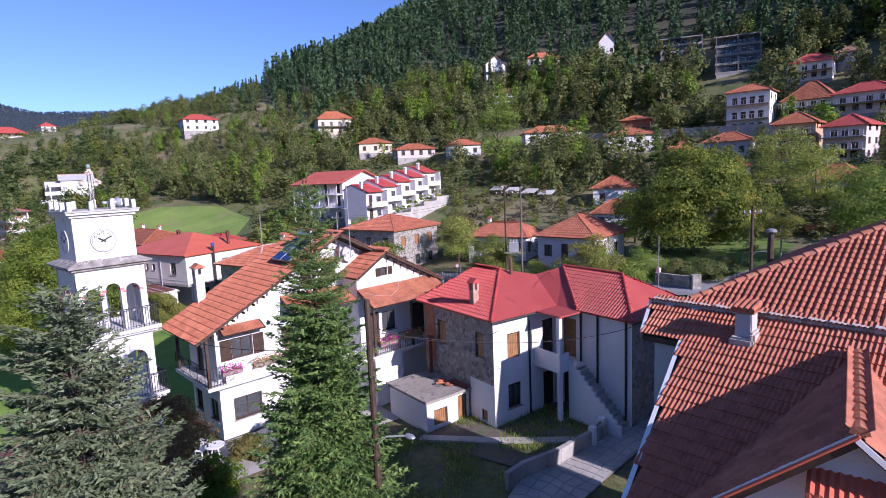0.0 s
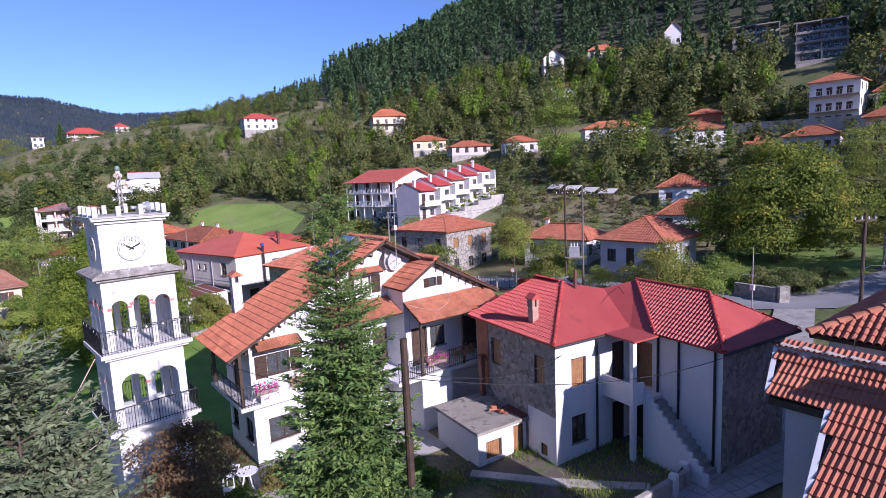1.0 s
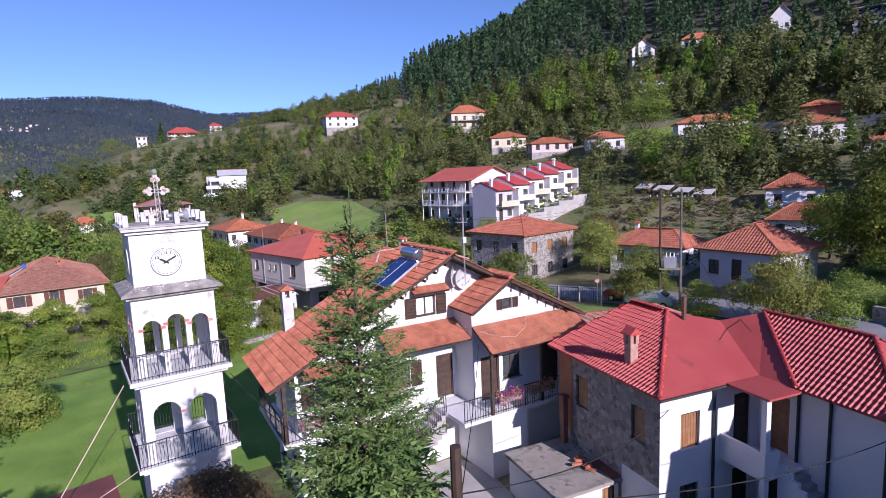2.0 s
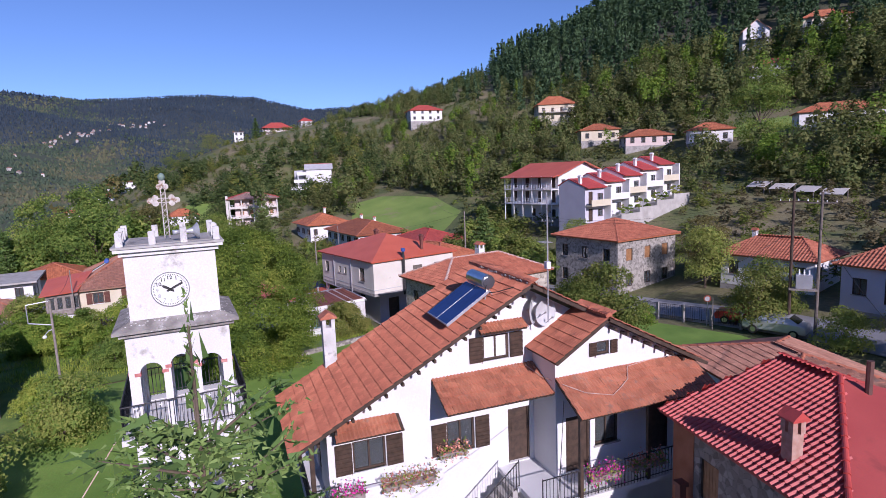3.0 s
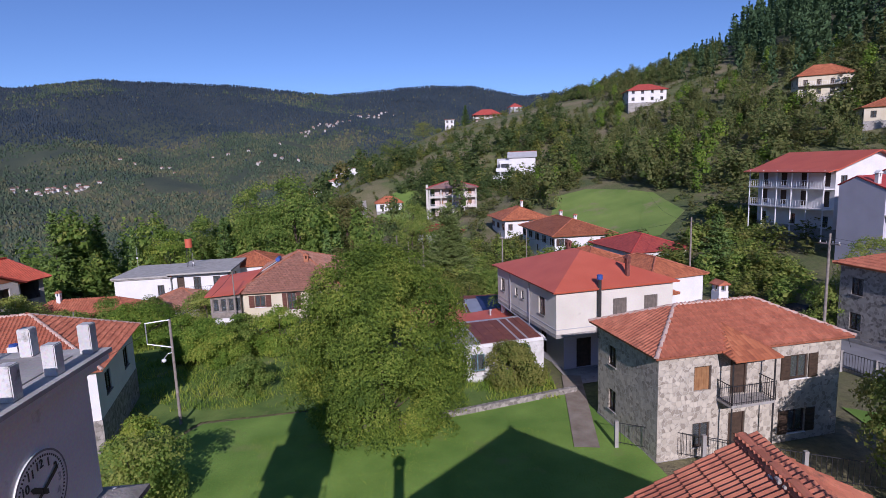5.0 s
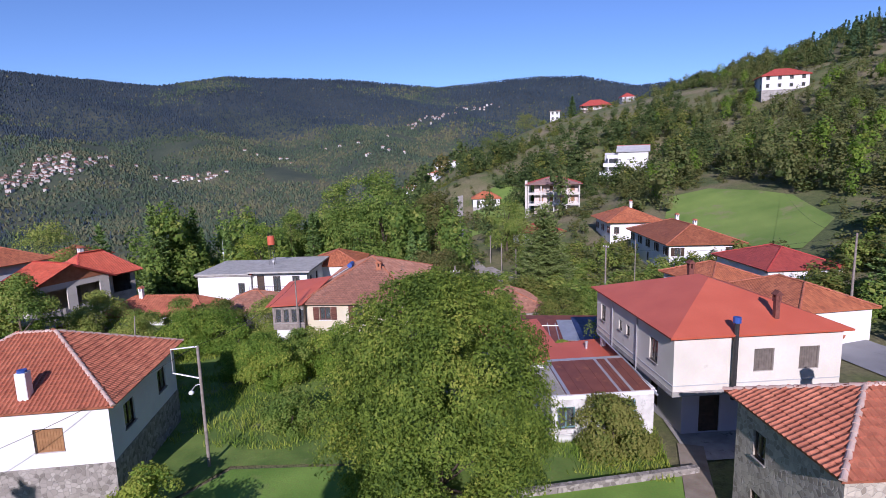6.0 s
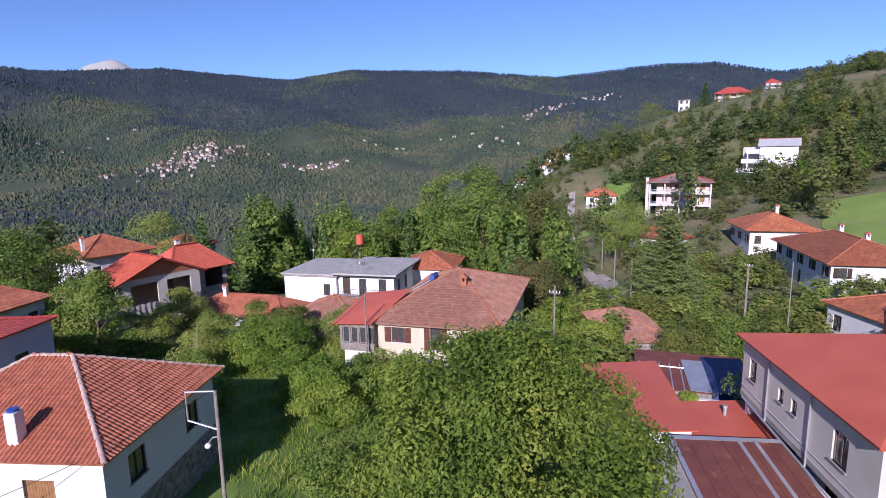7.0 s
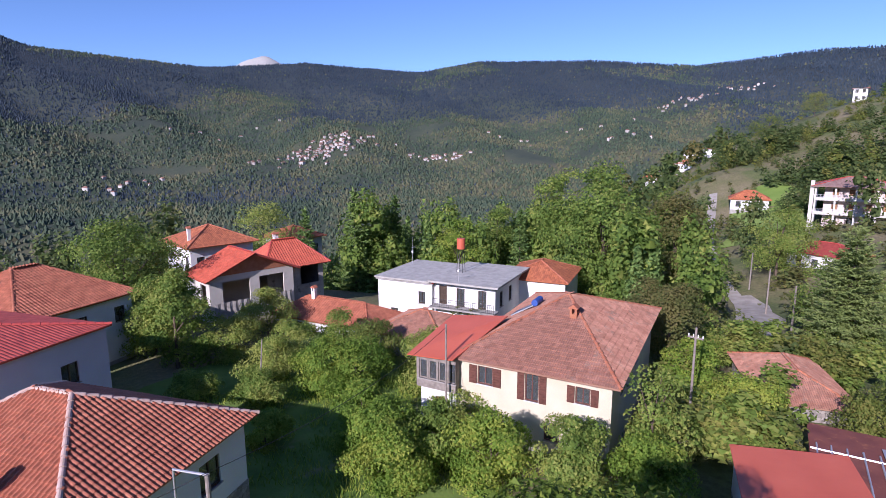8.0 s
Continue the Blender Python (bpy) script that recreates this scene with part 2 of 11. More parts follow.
BROWN_GREY_WOOD = surface("brown_grey_boards", (0.12, 0.10, 0.085), (0.19, 0.16, 0.135), 4, 0.75, 0.25, 50)
DARK_BRICK = surface("dark_red_brick", (0.13, 0.042, 0.034), (0.21, 0.075, 0.055), 6, 0.9, 0.4, 30)
TEAL = surface("teal_painted_wood", (0.10, 0.20, 0.21), (0.16, 0.28, 0.28), 4, 0.6, 0.15, 40)
EGGSHELL = surface("eggshell_plaster", (0.56, 0.53, 0.48), (0.64, 0.61, 0.56), 0.6, 0.85, 0.2, 25, stain=(0.46, 0.43, 0.38), stain_size=0.7, stain_at=0.6)
GREY = surface("grey_plaster", (0.42, 0.42, 0.43), (0.52, 0.52, 0.53), 0.7, 0.9, 0.2, 25)
OCHRE = surface("ochre_plaster", (0.50, 0.30, 0.17), (0.58, 0.38, 0.24), 0.7, 0.85, 0.2, 25)
LILAC = surface("lilac_plaster_and_shade", (0.52, 0.50, 0.56), (0.58, 0.56, 0.62), 0.7, 0.85, 0.2, 25)
PINK = surface("pale_pink_plaster", (0.62, 0.50, 0.46), (0.68, 0.57, 0.52), 0.7, 0.85, 0.2, 25)
CONCRETE = surface("concrete", (0.28, 0.26, 0.24), (0.42, 0.40, 0.37), 1.3, 0.92, 0.35, 18, stain=(0.14, 0.13, 0.12), stain_size=1.6, stain_at=0.57)
SLAB = surface("old_cement_slab", (0.36, 0.345, 0.315), (0.50, 0.485, 0.45), 1.5, 0.95, 0.5, 22, stain=(0.55, 0.54, 0.5), stain_size=2.5, stain_at=0.6)
DIRTY_SLAB = surface("dirty_cement_slab", (0.26, 0.235, 0.20), (0.42, 0.385, 0.335), 1.2, 0.95, 0.5, 18, stain=(0.13, 0.12, 0.10), stain_size=1.2, stain_at=0.52)
ASPHALT = surface("asphalt", (0.215, 0.215, 0.225), (0.285, 0.285, 0.295), 0.4, 0.9, 0.3, 30, stain=(0.19, 0.19, 0.20), stain_size=0.5, world_space=True)
PAVING = surface("pale_cement_paving", (0.36, 0.34, 0.31), (0.48, 0.46, 0.43), 0.9, 0.9, 0.3, 20, world_space=True)
PALE_GRAVEL = surface("pale_gravel", (0.30, 0.27, 0.235), (0.42, 0.385, 0.34), 0.8, 0.95, 0.6, 8, world_space=True, stain=(0.24, 0.21, 0.16), stain_size=0.5)
DIRT = surface("trodden_earth", (0.23, 0.18, 0.13), (0.33, 0.28, 0.22), 1.2, 0.95, 0.5, 12, world_space=True)
STONE = stone_wall("rubble_masonry", (0.17, 0.15, 0.13), (0.42, 0.38, 0.34), (0.30, 0.28, 0.25))
PALE_STONE = stone_wall("pale_rubble_masonry", (0.28, 0.24, 0.19), (0.59, 0.53, 0.43), (0.53, 0.485, 0.41), 4.6)
GREY_STONE = stone_wall("grey_rubble_masonry", (0.17, 0.155, 0.135), (0.44, 0.41, 0.36), (0.37, 0.345, 0.31), 4.2)
DARK_GREY = surface("dark_grey_plaster", (0.15, 0.15, 0.155), (0.22, 0.22, 0.225), 0.7, 0.85, 0.2, 25)
RED_CLAY = surface("bright_red_clay_tile", (0.50, 0.095, 0.050), (0.60, 0.135, 0.075), 1.2, 0.65, 0.15, 30, vary=0.14, cells=4.0)
BRICKWORK = surface("orange_hollow_brick", (0.36, 0.14, 0.07), (0.46, 0.20, 0.11), 2.0, 0.9, 0.4, 30)
TERRACOTTA = surface("terracotta_tile", (0.365, 0.112, 0.060), (0.505, 0.178, 0.098), 1.5, 0.75, 0.2, 30, vary=0.15, cells=4.6, stain=(0.17, 0.075, 0.05), stain_size=1.2, stain_at=0.6)
PALE_TERRACOTTA = surface("pale_terracotta_tile", (0.38, 0.130, 0.068), (0.49, 0.190, 0.102), 1.2, 0.8, 0.2, 30, vary=0.17, cells=4.0, stain=(0.27, 0.16, 0.115), stain_size=1.4, stain_at=0.58)
FADED_TILE = surface("faded_brown_tile", (0.315, 0.142, 0.094), (0.435, 0.220, 0.148), 1.2, 0.85, 0.2, 30, vary=0.18, cells=3.6, stain=(0.27, 0.175, 0.13), stain_size=1.4, stain_at=0.56)
RED_TILE = surface("painted_red_tile", (0.44, 0.060, 0.050), (0.53, 0.085, 0.066), 0.8, 0.5, 0.08, 30, vary=0.10, cells=5.0)
DULL_RED_METAL = surface("dull_red_sheet_metal", (0.36, 0.060, 0.052), (0.43, 0.082, 0.068), 0.6, 0.55, 0.1, 30, stain=(0.30, 0.06, 0.05), stain_size=0.8)
RED_METAL = surface("red_sheet_metal", (0.55, 0.115, 0.060), (0.63, 0.148, 0.080), 0.5, 0.5, 0.05, 30)
RUST_METAL = surface("rusty_sheet_metal", (0.14, 0.045, 0.035), (0.22, 0.075, 0.05), 0.8, 0.6, 0.2, 30, stain=(0.30, 0.12, 0.06), stain_size=1.2)
ZINC = surface("galvanised_sheet", (0.50, 0.50, 0.52), (0.62, 0.62, 0.64), 1.5, 0.45, 0.1, 30, metal=0.6)
MORTAR = surface("ridge_mortar", (0.42, 0.36, 0.31), (0.56, 0.50, 0.45), 4, 0.95, 0.6, 25)
ROOF_FAR = tiled("tiled_roof", (0.26, 0.075, 0.035), (0.42, 0.13, 0.055), (0.54, 0.20, 0.09))
ROOF_FAR_RED = tiled("red_tiled_roof", (0.33, 0.05, 0.04), (0.44, 0.075, 0.055), (0.52, 0.10, 0.07))
ROOF_FAR_BROWN = tiled("old_brown_tiled_roof", (0.30, 0.15, 0.10), (0.42, 0.22, 0.15), (0.54, 0.33, 0.24))
DARK_WOOD = surface("dark_stained_wood", (0.045, 0.028, 0.018), (0.085, 0.052, 0.034), 5, 0.65, 0.2, 60)
WOOD = surface("varnished_wood", (0.27, 0.13, 0.055), (0.38, 0.20, 0.09), 4, 0.5, 0.15, 60)
GREY_WOOD = surface("weathered_grey_wood", (0.20, 0.17, 0.145), (0.32, 0.28, 0.245), 4, 0.85, 0.35, 45)
RED_WOOD = surface("red_brown_painted_wood", (0.11, 0.045, 0.032), (0.17, 0.070, 0.050), 5, 0.6, 0.2, 60)
IRON = surface("black_painted_iron", (0.02, 0.02, 0.022), (0.045, 0.042, 0.042), 8, 0.5, 0.1, 60)
STEEL = surface("brushed_steel", (0.55, 0.55, 0.56), (0.66, 0.66, 0.67), 3, 0.28, 0.03, 60, metal=1.0)
WHITE_PAINT = surface("white_paint", (0.76, 0.76, 0.75), (0.82, 0.82, 0.81), 3, 0.5, 0.05, 40)
BARK = surface("bark", (0.09, 0.065, 0.045), (0.16, 0.12, 0.09), 4, 0.95, 0.8, 14)
FLOWERS = surface("magenta_petunias", (0.55, 0.03, 0.24), (0.72, 0.08, 0.40), 8, 0.7, 0.1, 40, vary=0.25)
FLOWERS_PALE = surface("orange_pink_geraniums", (0.60, 0.16, 0.12), (0.66, 0.34, 0.24), 8, 0.7, 0.1, 40, vary=0.3)
BLUE = surface("blue_paint", (0.03, 0.08, 0.32), (0.05, 0.11, 0.38), 3, 0.5, 0.05, 40)
CAR_SILVER = surface("silver_car_paint", (0.50, 0.51, 0.53), (0.56, 0.57, 0.58), 2, 0.3, 0.0, 40, metal=0.5)
CAR_RUST = surface("rusty_car_paint", (0.20, 0.085, 0.035), (0.30, 0.13, 0.055), 3, 0.6, 0.1, 30, stain=(0.12, 0.06, 0.035), stain_size=1.2)
CAR_RED = surface("red_car_paint", (0.38, 0.02, 0.025), (0.42, 0.03, 0.03), 2, 0.3, 0.0, 40)
RUBBER = surface("rubber", (0.015, 0.015, 0.015), (0.03, 0.03, 0.03), 4, 0.85, 0.1, 40)
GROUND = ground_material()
LAWN = surface("lawn", (0.118, 0.228, 0.026), (0.205, 0.335, 0.052), 0.35, 0.95, 0.9, 9, world_space=True, stain=(0.20, 0.25, 0.06), stain_size=0.25)
MEADOW = surface("meadow_grass", (0.132, 0.222, 0.036), (0.225, 0.315, 0.064), 0.12, 0.95, 0.9, 5, world_space=True, stain=(0.24, 0.235, 0.10), stain_size=0.16, stain_at=0.54)
ROUGH_GRASS = surface("rough_grass", (0.085, 0.155, 0.022), (0.17, 0.25, 0.045), 0.6, 0.95, 1.0, 7, world_space=True, stain=(0.24, 0.24, 0.10), stain_size=0.5)
YARD = surface("weedy_yard_earth", (0.10, 0.085, 0.065), (0.17, 0.145, 0.115), 1.4, 0.95, 0.6, 10, world_space=True, stain=(0.075, 0.115, 0.03), stain_size=0.7, stain_at=0.5)
CAP_PALE = surface("pale_ridge_caps", (0.46, 0.30, 0.24), (0.62, 0.47, 0.40), 2, 0.85, 0.3, 25)
LEAF = foliage("deciduous_leaves", (0.092, 0.164, 0.032), (0.212, 0.310, 0.060), (0.375, 0.405, 0.098))
LEAF_LIGHT = foliage("bright_leaves", (0.112, 0.204, 0.028), (0.215, 0.332, 0.048), (0.40, 0.445, 0.078))
LEAF_AUTUMN = foliage("turning_leaves", (0.085, 0.112, 0.032), (0.150, 0.165, 0.050), (0.225, 0.200, 0.070))
LEAF_HILL = foliage("hillside_leaves", (0.060, 0.100, 0.034), (0.126, 0.180, 0.054), (0.225, 0.240, 0.084))
LEAF_YELLOW_GREEN = foliage("yellow_green_leaves", (0.082, 0.140, 0.024), (0.215, 0.300, 0.044), (0.420, 0.445, 0.085))
LEAF_TURNING = foliage("yellowing_leaves", (0.085, 0.135, 0.030), (0.175, 0.225, 0.048), (0.29, 0.285, 0.075))
LEAF_GOLDEN = foliage("golden_green_leaves", (0.088, 0.138, 0.028), (0.215, 0.270, 0.046), (0.47, 0.40, 0.075))
LEAF_DRY = foliage("dry_scrub_leaves", (0.090, 0.082, 0.045), (0.155, 0.135, 0.074), (0.225, 0.19, 0.10))
LEAF_RUSSET = foliage("russet_leaves", (0.125, 0.078, 0.042), (0.215, 0.138, 0.070), (0.31, 0.215, 0.11))
NEEDLE = foliage("spruce_needles", (0.060, 0.118, 0.036), (0.125, 0.215, 0.058), (0.225, 0.325, 0.092), 1.2, 0.2)
NEEDLE_BLUE = foliage("bluish_fir_needles", (0.062, 0.096, 0.050), (0.128, 0.172, 0.092), (0.215, 0.262, 0.145), 1.2, 0.2)
NEEDLE_BRIGHT = foliage("bright_conifer_sprays", (0.095, 0.150, 0.045), (0.185, 0.260, 0.075), (0.300, 0.370, 0.120), 0.8, 0.3)
NEEDLE_FAR = foliage("far_conifer_needles", (0.023, 0.051, 0.030), (0.041, 0.085, 0.043), (0.078, 0.134, 0.058), 0.05, 0.15)
# the next two carry the blue of distance haze in their leaf colours
HAZY_WOODS = foliage("haze_tinted_wood_leaves", (0.043, 0.070, 0.050), (0.072, 0.104, 0.061), (0.140, 0.138, 0.074), 0.006, 0.2)
HAZY_CONIFER = foliage("haze_tinted_conifer_needles", (0.024, 0.040, 0.058), (0.034, 0.052, 0.070), (0.048, 0.068, 0.084), 0.006, 0.1)


def glass():
    m = bpy.data.materials.new("window_glass")
    n, l, b = nodes_of(m)
    b.inputs["Base Color"].default_value, b.inputs["Roughness"].default_value = (0.55, 0.6, 0.62, 1), 0.03
    b.inputs["Transmission Weight"].default_value, b.inputs["IOR"].default_value = 0.9, 1.45
    return m


GLASS = glass()
COLLECTOR = surface("blue_solar_glass", (0.012, 0.03, 0.13), (0.02, 0.05, 0.19), 1, 0.08, 0.0, 30)
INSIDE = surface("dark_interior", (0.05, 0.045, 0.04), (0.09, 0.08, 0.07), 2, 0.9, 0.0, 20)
CURTAIN = surface("white_curtain", (0.70, 0.70, 0.68), (0.80, 0.80, 0.78), 6, 0.9, 0.1, 30)


# ---- terrain ----
# spot heights of the slope: x, y, z
SPOTS = np.array([
    (0, 0, 0), (-50, 10, -0.2), (-70, -8, -0.8), (-95, -25, -2.5), (-90, -58, -3), (-118, 6, -5), (-133, 6, -6.2),
    (-50, 46, 0.3), (-40, 54, 1.6), (-84, 66, 4.6), (-67, 53, 0.4), (-77, 76, 6.2), (-54, 95, 6), (-121, 104, 16), (-132, 156, 35),
    (-120, 35, -2), (-159, 40, 6), (-178, 14, 0.8), (-197, -3, 1), (-220, -16, 9), (-273, -7, 17), (-324, 9, 31), (-205, 38, 6.5), (-231, 86, 34.6), (-385, 32, 38), (-334, 301, 137),
    (-230, 400, 206), (-440, 230, 84), (-415, 140, 46), (-285, 172, 75), (-80, 200, 52), (0, 120, 14), (60, 60, 5), (100, -100, 2),
    (-150, -70, -24), (-290, -80, -40), (-364, -55, 3.5), (-330, -28, 16), (-291, -10, 18.5), (-292, 5, 27.5), (40, 270, 95)], float)


def _solve_spots():
    d = np.hypot(*(SPOTS[:, None, :2] - SPOTS[None, :, :2]).transpose(2, 0, 1))
    a = np.zeros((len(SPOTS) + 3,) * 2)
    a[:-3, :-3], a[:-3, -3], a[:-3, -2:], a[-3, :-3], a[-2:, :-3] = d, 1, SPOTS[:, :2], 1, SPOTS[:, :2].T
    return np.linalg.solve(a, np.r_[SPOTS[:, 2], 0, 0, 0])


_WEIGHTS = _solve_spots()


def _step(a, b, v):
    v = np.clip((v - a) / (b - a), 0, 1)
    return v * v * (3 - 2 * v)


def ground_z(x, y):
    """The height of the ground: the village slope, the valley and the far range."""
    x, y = np.asarray(x, float), np.asarray(y, float)
    near = np.full(x.shape, _WEIGHTS[-3]) + _WEIGHTS[-2] * x + _WEIGHTS[-1] * y
    for w, s in zip(_WEIGHTS, SPOTS):
        near = near + w * np.hypot(x - s[0], y - s[1])
    r, az = np.hypot(x, y), np.degrees(np.arctan2(y, -x))
    # far range: its crest angle changes slowly with the bearing
    crest = np.interp(az, (-180, -90, -72, -70, -57, -48, -37, -31, -20, -11, -2, 3, 8, 13, 30), (8, 9.2, 8.7, 8.1, 7.3, 8.0, 7.3, 8.3, 8.1, 7.2, 7.85, 7.7, 6.5, 6.7, 7.0))
    rise = np.clip((r - 1300) / 2300, 0, 1.0)
    fold = 40 * np.sin(az * 0.34 + r * 0.002) * np.sin(r * 0.0035 + az * 0.11) * _step(1300, 2000, r) * (1 - _step(3000, 3500, r))
    far = 13 - 1300 * 0.085 + fold + (3600 * np.tan(np.radians(crest)) + 1300 * 0.085) * rise ** 1.15 - 0.25 * np.clip(r - 3600, 0, None)
    side = _step(28, 14, az)  # the near hill closes the view to the north
    mix = _step(430, 1150, r) * side
    hill = np.where(az > 14, np.minimum(near, 260 + 0.1 * r), near)
    return hill * (1 - mix) + far * mix


# ---- building blocks ----
class Shape:
    """Collects boxes, tubes and faces into one mesh."""

    def __init__(self):
        self.v, self.f, self.uv = [], [], {}

    def face(self, pts, uv=None):
        k = len(self.v)
        self.v += [tuple(p) for p in pts]
        if uv:
            self.uv[len(self.f)] = uv
        self.f.append(tuple(range(k, k + len(pts))))
        return self

    def box(self, x0, y0, z0, x1, y1, z1, m=None):
        c = [Vector((x, y, z)) for z in (z0, z1) for y in (y0, y1) for x in (x0, x1)]
        if m is not None:
            c = [m @ p for p in c]
        k = len(self.v)
        self.v += [tuple(p) for p in c]
        self.f += [tuple(k + i for i in q) for q in ((0, 2, 3, 1), (4, 5, 7, 6), (0, 1, 5, 4), (2, 6, 7, 3), (0, 4, 6, 2), (1, 3, 7, 5))]
        return self

    def tube(self, a, b, r, r2=None, n=8, caps=True):
        a, b = Vector(a), Vector(b)
        r2 = r if r2 is None else r2
        z = (b - a).normalized()
        x = z.orthogonal().normalized()
        y = z.cross(x)
        k = len(self.v)
        for p, q in ((a, r), (b, r2)):
            self.v += [tuple(p + q * (math.cos(t) * x + math.sin(t) * y)) for t in (2 * math.pi * i / n for i in range(n))]
        self.f += [(k + i, k + (i + 1) % n, k + n + (i + 1) % n, k + n + i) for i in range(n)]
        if caps:
            self.f += [tuple(k + n - 1 - i for i in range(n)), tuple(k + n + i for i in range(n))]
        return self

    def chain(self, pts, r, n=6):
        """One connected tube along the points."""
        p = [Vector(q) for q in pts]
        k, x = len(self.v), None
        for i, c in enumerate(p):
            z = (p[min(i + 1, len(p) - 1)] - p[max(i - 1, 0)]).normalized()
            x = z.orthogonal().normalized() if x is None else (x - z * x.dot(z)).normalized()
            y = z.cross(x)
            self.v += [tuple(c + r * (math.cos(t) * x + math.sin(t) * y)) for t in (2 * math.pi * j / n for j in range(n))]
        self.f += [(k + i * n + j, k + i * n + (j + 1) % n, k + (i + 1) * n + (j + 1) % n, k + (i + 1) * n + j) for i in range(len(p) - 1) for j in range(n)]
        e = k + (len(p) - 1) * n
        self.f += [tuple(k + n - 1 - i for i in range(n)), tuple(e + i for i in range(n))]
        return self

    def ball(self, c, rx, ry, rz, nu=12, nv=8):
        k = len(self.v)
        for j in range(nv + 1):
            t = math.pi * j / nv
            self.v += [(c[0] + rx * math.sin(t) * math.cos(2 * math.pi * i / nu), c[1] + ry * math.sin(t) * math.sin(2 * math.pi * i / nu), c[2] - rz * math.cos(t)) for i in range(nu)]
        self.f += [(k + j * nu + i, k + j * nu + (i + 1) % nu, k + (j + 1) * nu + (i + 1) % nu, k + (j + 1) * nu + i) for j in range(nv) for i in range(nu)]
        return self

    def grooved(self, x0, x1, z0, z1, y, thick, n, level=False):
        """One leaf, its front cut by n grooves, upright or level; the front faces -y."""
        line = []
        for i in range(n):
            a, b = i / n, (i + 1) / n
            line += [(a, 0.0), (a + (b - a) * 0.85, 0.0 if not level else -0.018), (a + (b - a) * 0.93, 0.014)]
        line.append((1.0, 0.0))
        k = len(self.v)
        for u, dy in line:
            if level:
                z = z0 + (z1 - z0) * u
                self.v += [(x0, y + dy, z), (x1, y + dy, z), (x1, y + thick, z), (x0, y + thick, z)]
            else:
                x = x0 + (x1 - x0) * u
                self.v += [(x, y + dy, z0), (x, y + dy, z1), (x, y + thick, z1), (x, y + thick, z0)]
        m = len(line)
        for i in range(m - 1):
            for c in range(4):
                q = (k + 4 * i + c, k + 4 * i + (c + 1) % 4, k + 4 * i + 4 + (c + 1) % 4, k + 4 * i + 4 + c)
                self.f.append(q if level else q[::-1])
        self.f += [(k + 3, k + 2, k + 1, k), tuple(k + 4 * (m - 1) + c for c in range(4))]
        return self

    def prism(self, outline, z0, z1):
        """A plan outline, counter-clockwise, raised from z0 to z1."""
        n, k = len(outline), len(self.v)
        self.v += [(x, y, z0) for x, y in outline] + [(x, y, z1) for x, y in outline]
        self.f += [tuple(k + n - 1 - i for i in range(n)), tuple(k + n + i for i in range(n))]
        self.f += [(k + i, k + (i + 1) % n, k + n + (i + 1) % n, k + n + i) for i in range(n)]
        return self

    def mesh(self, name, material, smooth=False):
        me = bpy.data.meshes.new(name)
        me.from_pydata(self.v, [], self.f)
        if self.uv:
            layer = me.uv_layers.new(name="UVMap")
            for fi, uvs in self.uv.items():
                for li, q in zip(me.polygons[fi].loop_indices, uvs):
                    layer.data[li].uv = q
        if smooth:
            me.polygons.foreach_set("use_smooth", [True] * len(me.polygons))
        me.materials.append(material)
        return me


def part(name, shape, material, parent=None, label="", smooth=False, bevel=0.0):
    me = shape.mesh(name, material, smooth)
    if bevel:
        bm = bmesh.new()
        bm.from_mesh(me)
        bmesh.ops.remove_doubles(bm, verts=bm.verts, dist=1e-5)
        bmesh.ops.bevel(bm, geom=bm.edges, offset=bevel, segments=2, affect="EDGES", clamp_overlap=True)
        bm.to_mesh(me)
        bm.free()
    ob = new(name, me)
    if parent:
        ob.parent = parent
    if label:
        tagged(ob, label)
    return ob


def thing(name, x, y, z, rot, label, category, group="", kind=""):
    """A top-level thing: an Empty at its base that carries its parts."""
    ob = new(name)
    ob.empty_display_size = 0.3
    ob.matrix_world = pose(x, y, z, 0, 0, rot)
    return tagged(ob, label, category, group, kind)


def facade(shape, a, b, z0, z1, holes=(), depth=0.16):
    """A wall skin from a to b (plan points; outside is to the right of a to b), with holes (u0, v0, u1, v1) and their reveals."""
    a, b = Vector((*a, 0)), Vector((*b, 0))
    along = (b - a).normalized()
    out = Vector((along.y, -along.x, 0))
    length = (b - a).length
    us = sorted({0.0, length, *(u for h in holes for u in (h[0], h[2]))})
    vs = sorted({z0, z1, *(v for h in holes for v in (h[1], h[3]))})
    at = lambda u, v, d=0.0: a + along * u - out * d + Vector((0, 0, v))
    for u0, u1 in zip(us, us[1:]):
        for v0, v1 in zip(vs, vs[1:]):
            um, vm = (u0 + u1) / 2, (v0 + v1) / 2
            if not any(h[0] < um < h[2] and h[1] < vm < h[3] for h in holes):
                shape.face((at(u0, v0), at(u1, v0), at(u1, v1), at(u0, v1)))
    for u0, v0, u1, v1 in holes:
        ring = ((u0, v0), (u1, v0), (u1, v1), (u0, v1))
        for p, q in zip(ring, ring[1:] + ring[:1]):
            shape.face((at(*p), at(*p, depth), at(*q, depth), at(*q)))


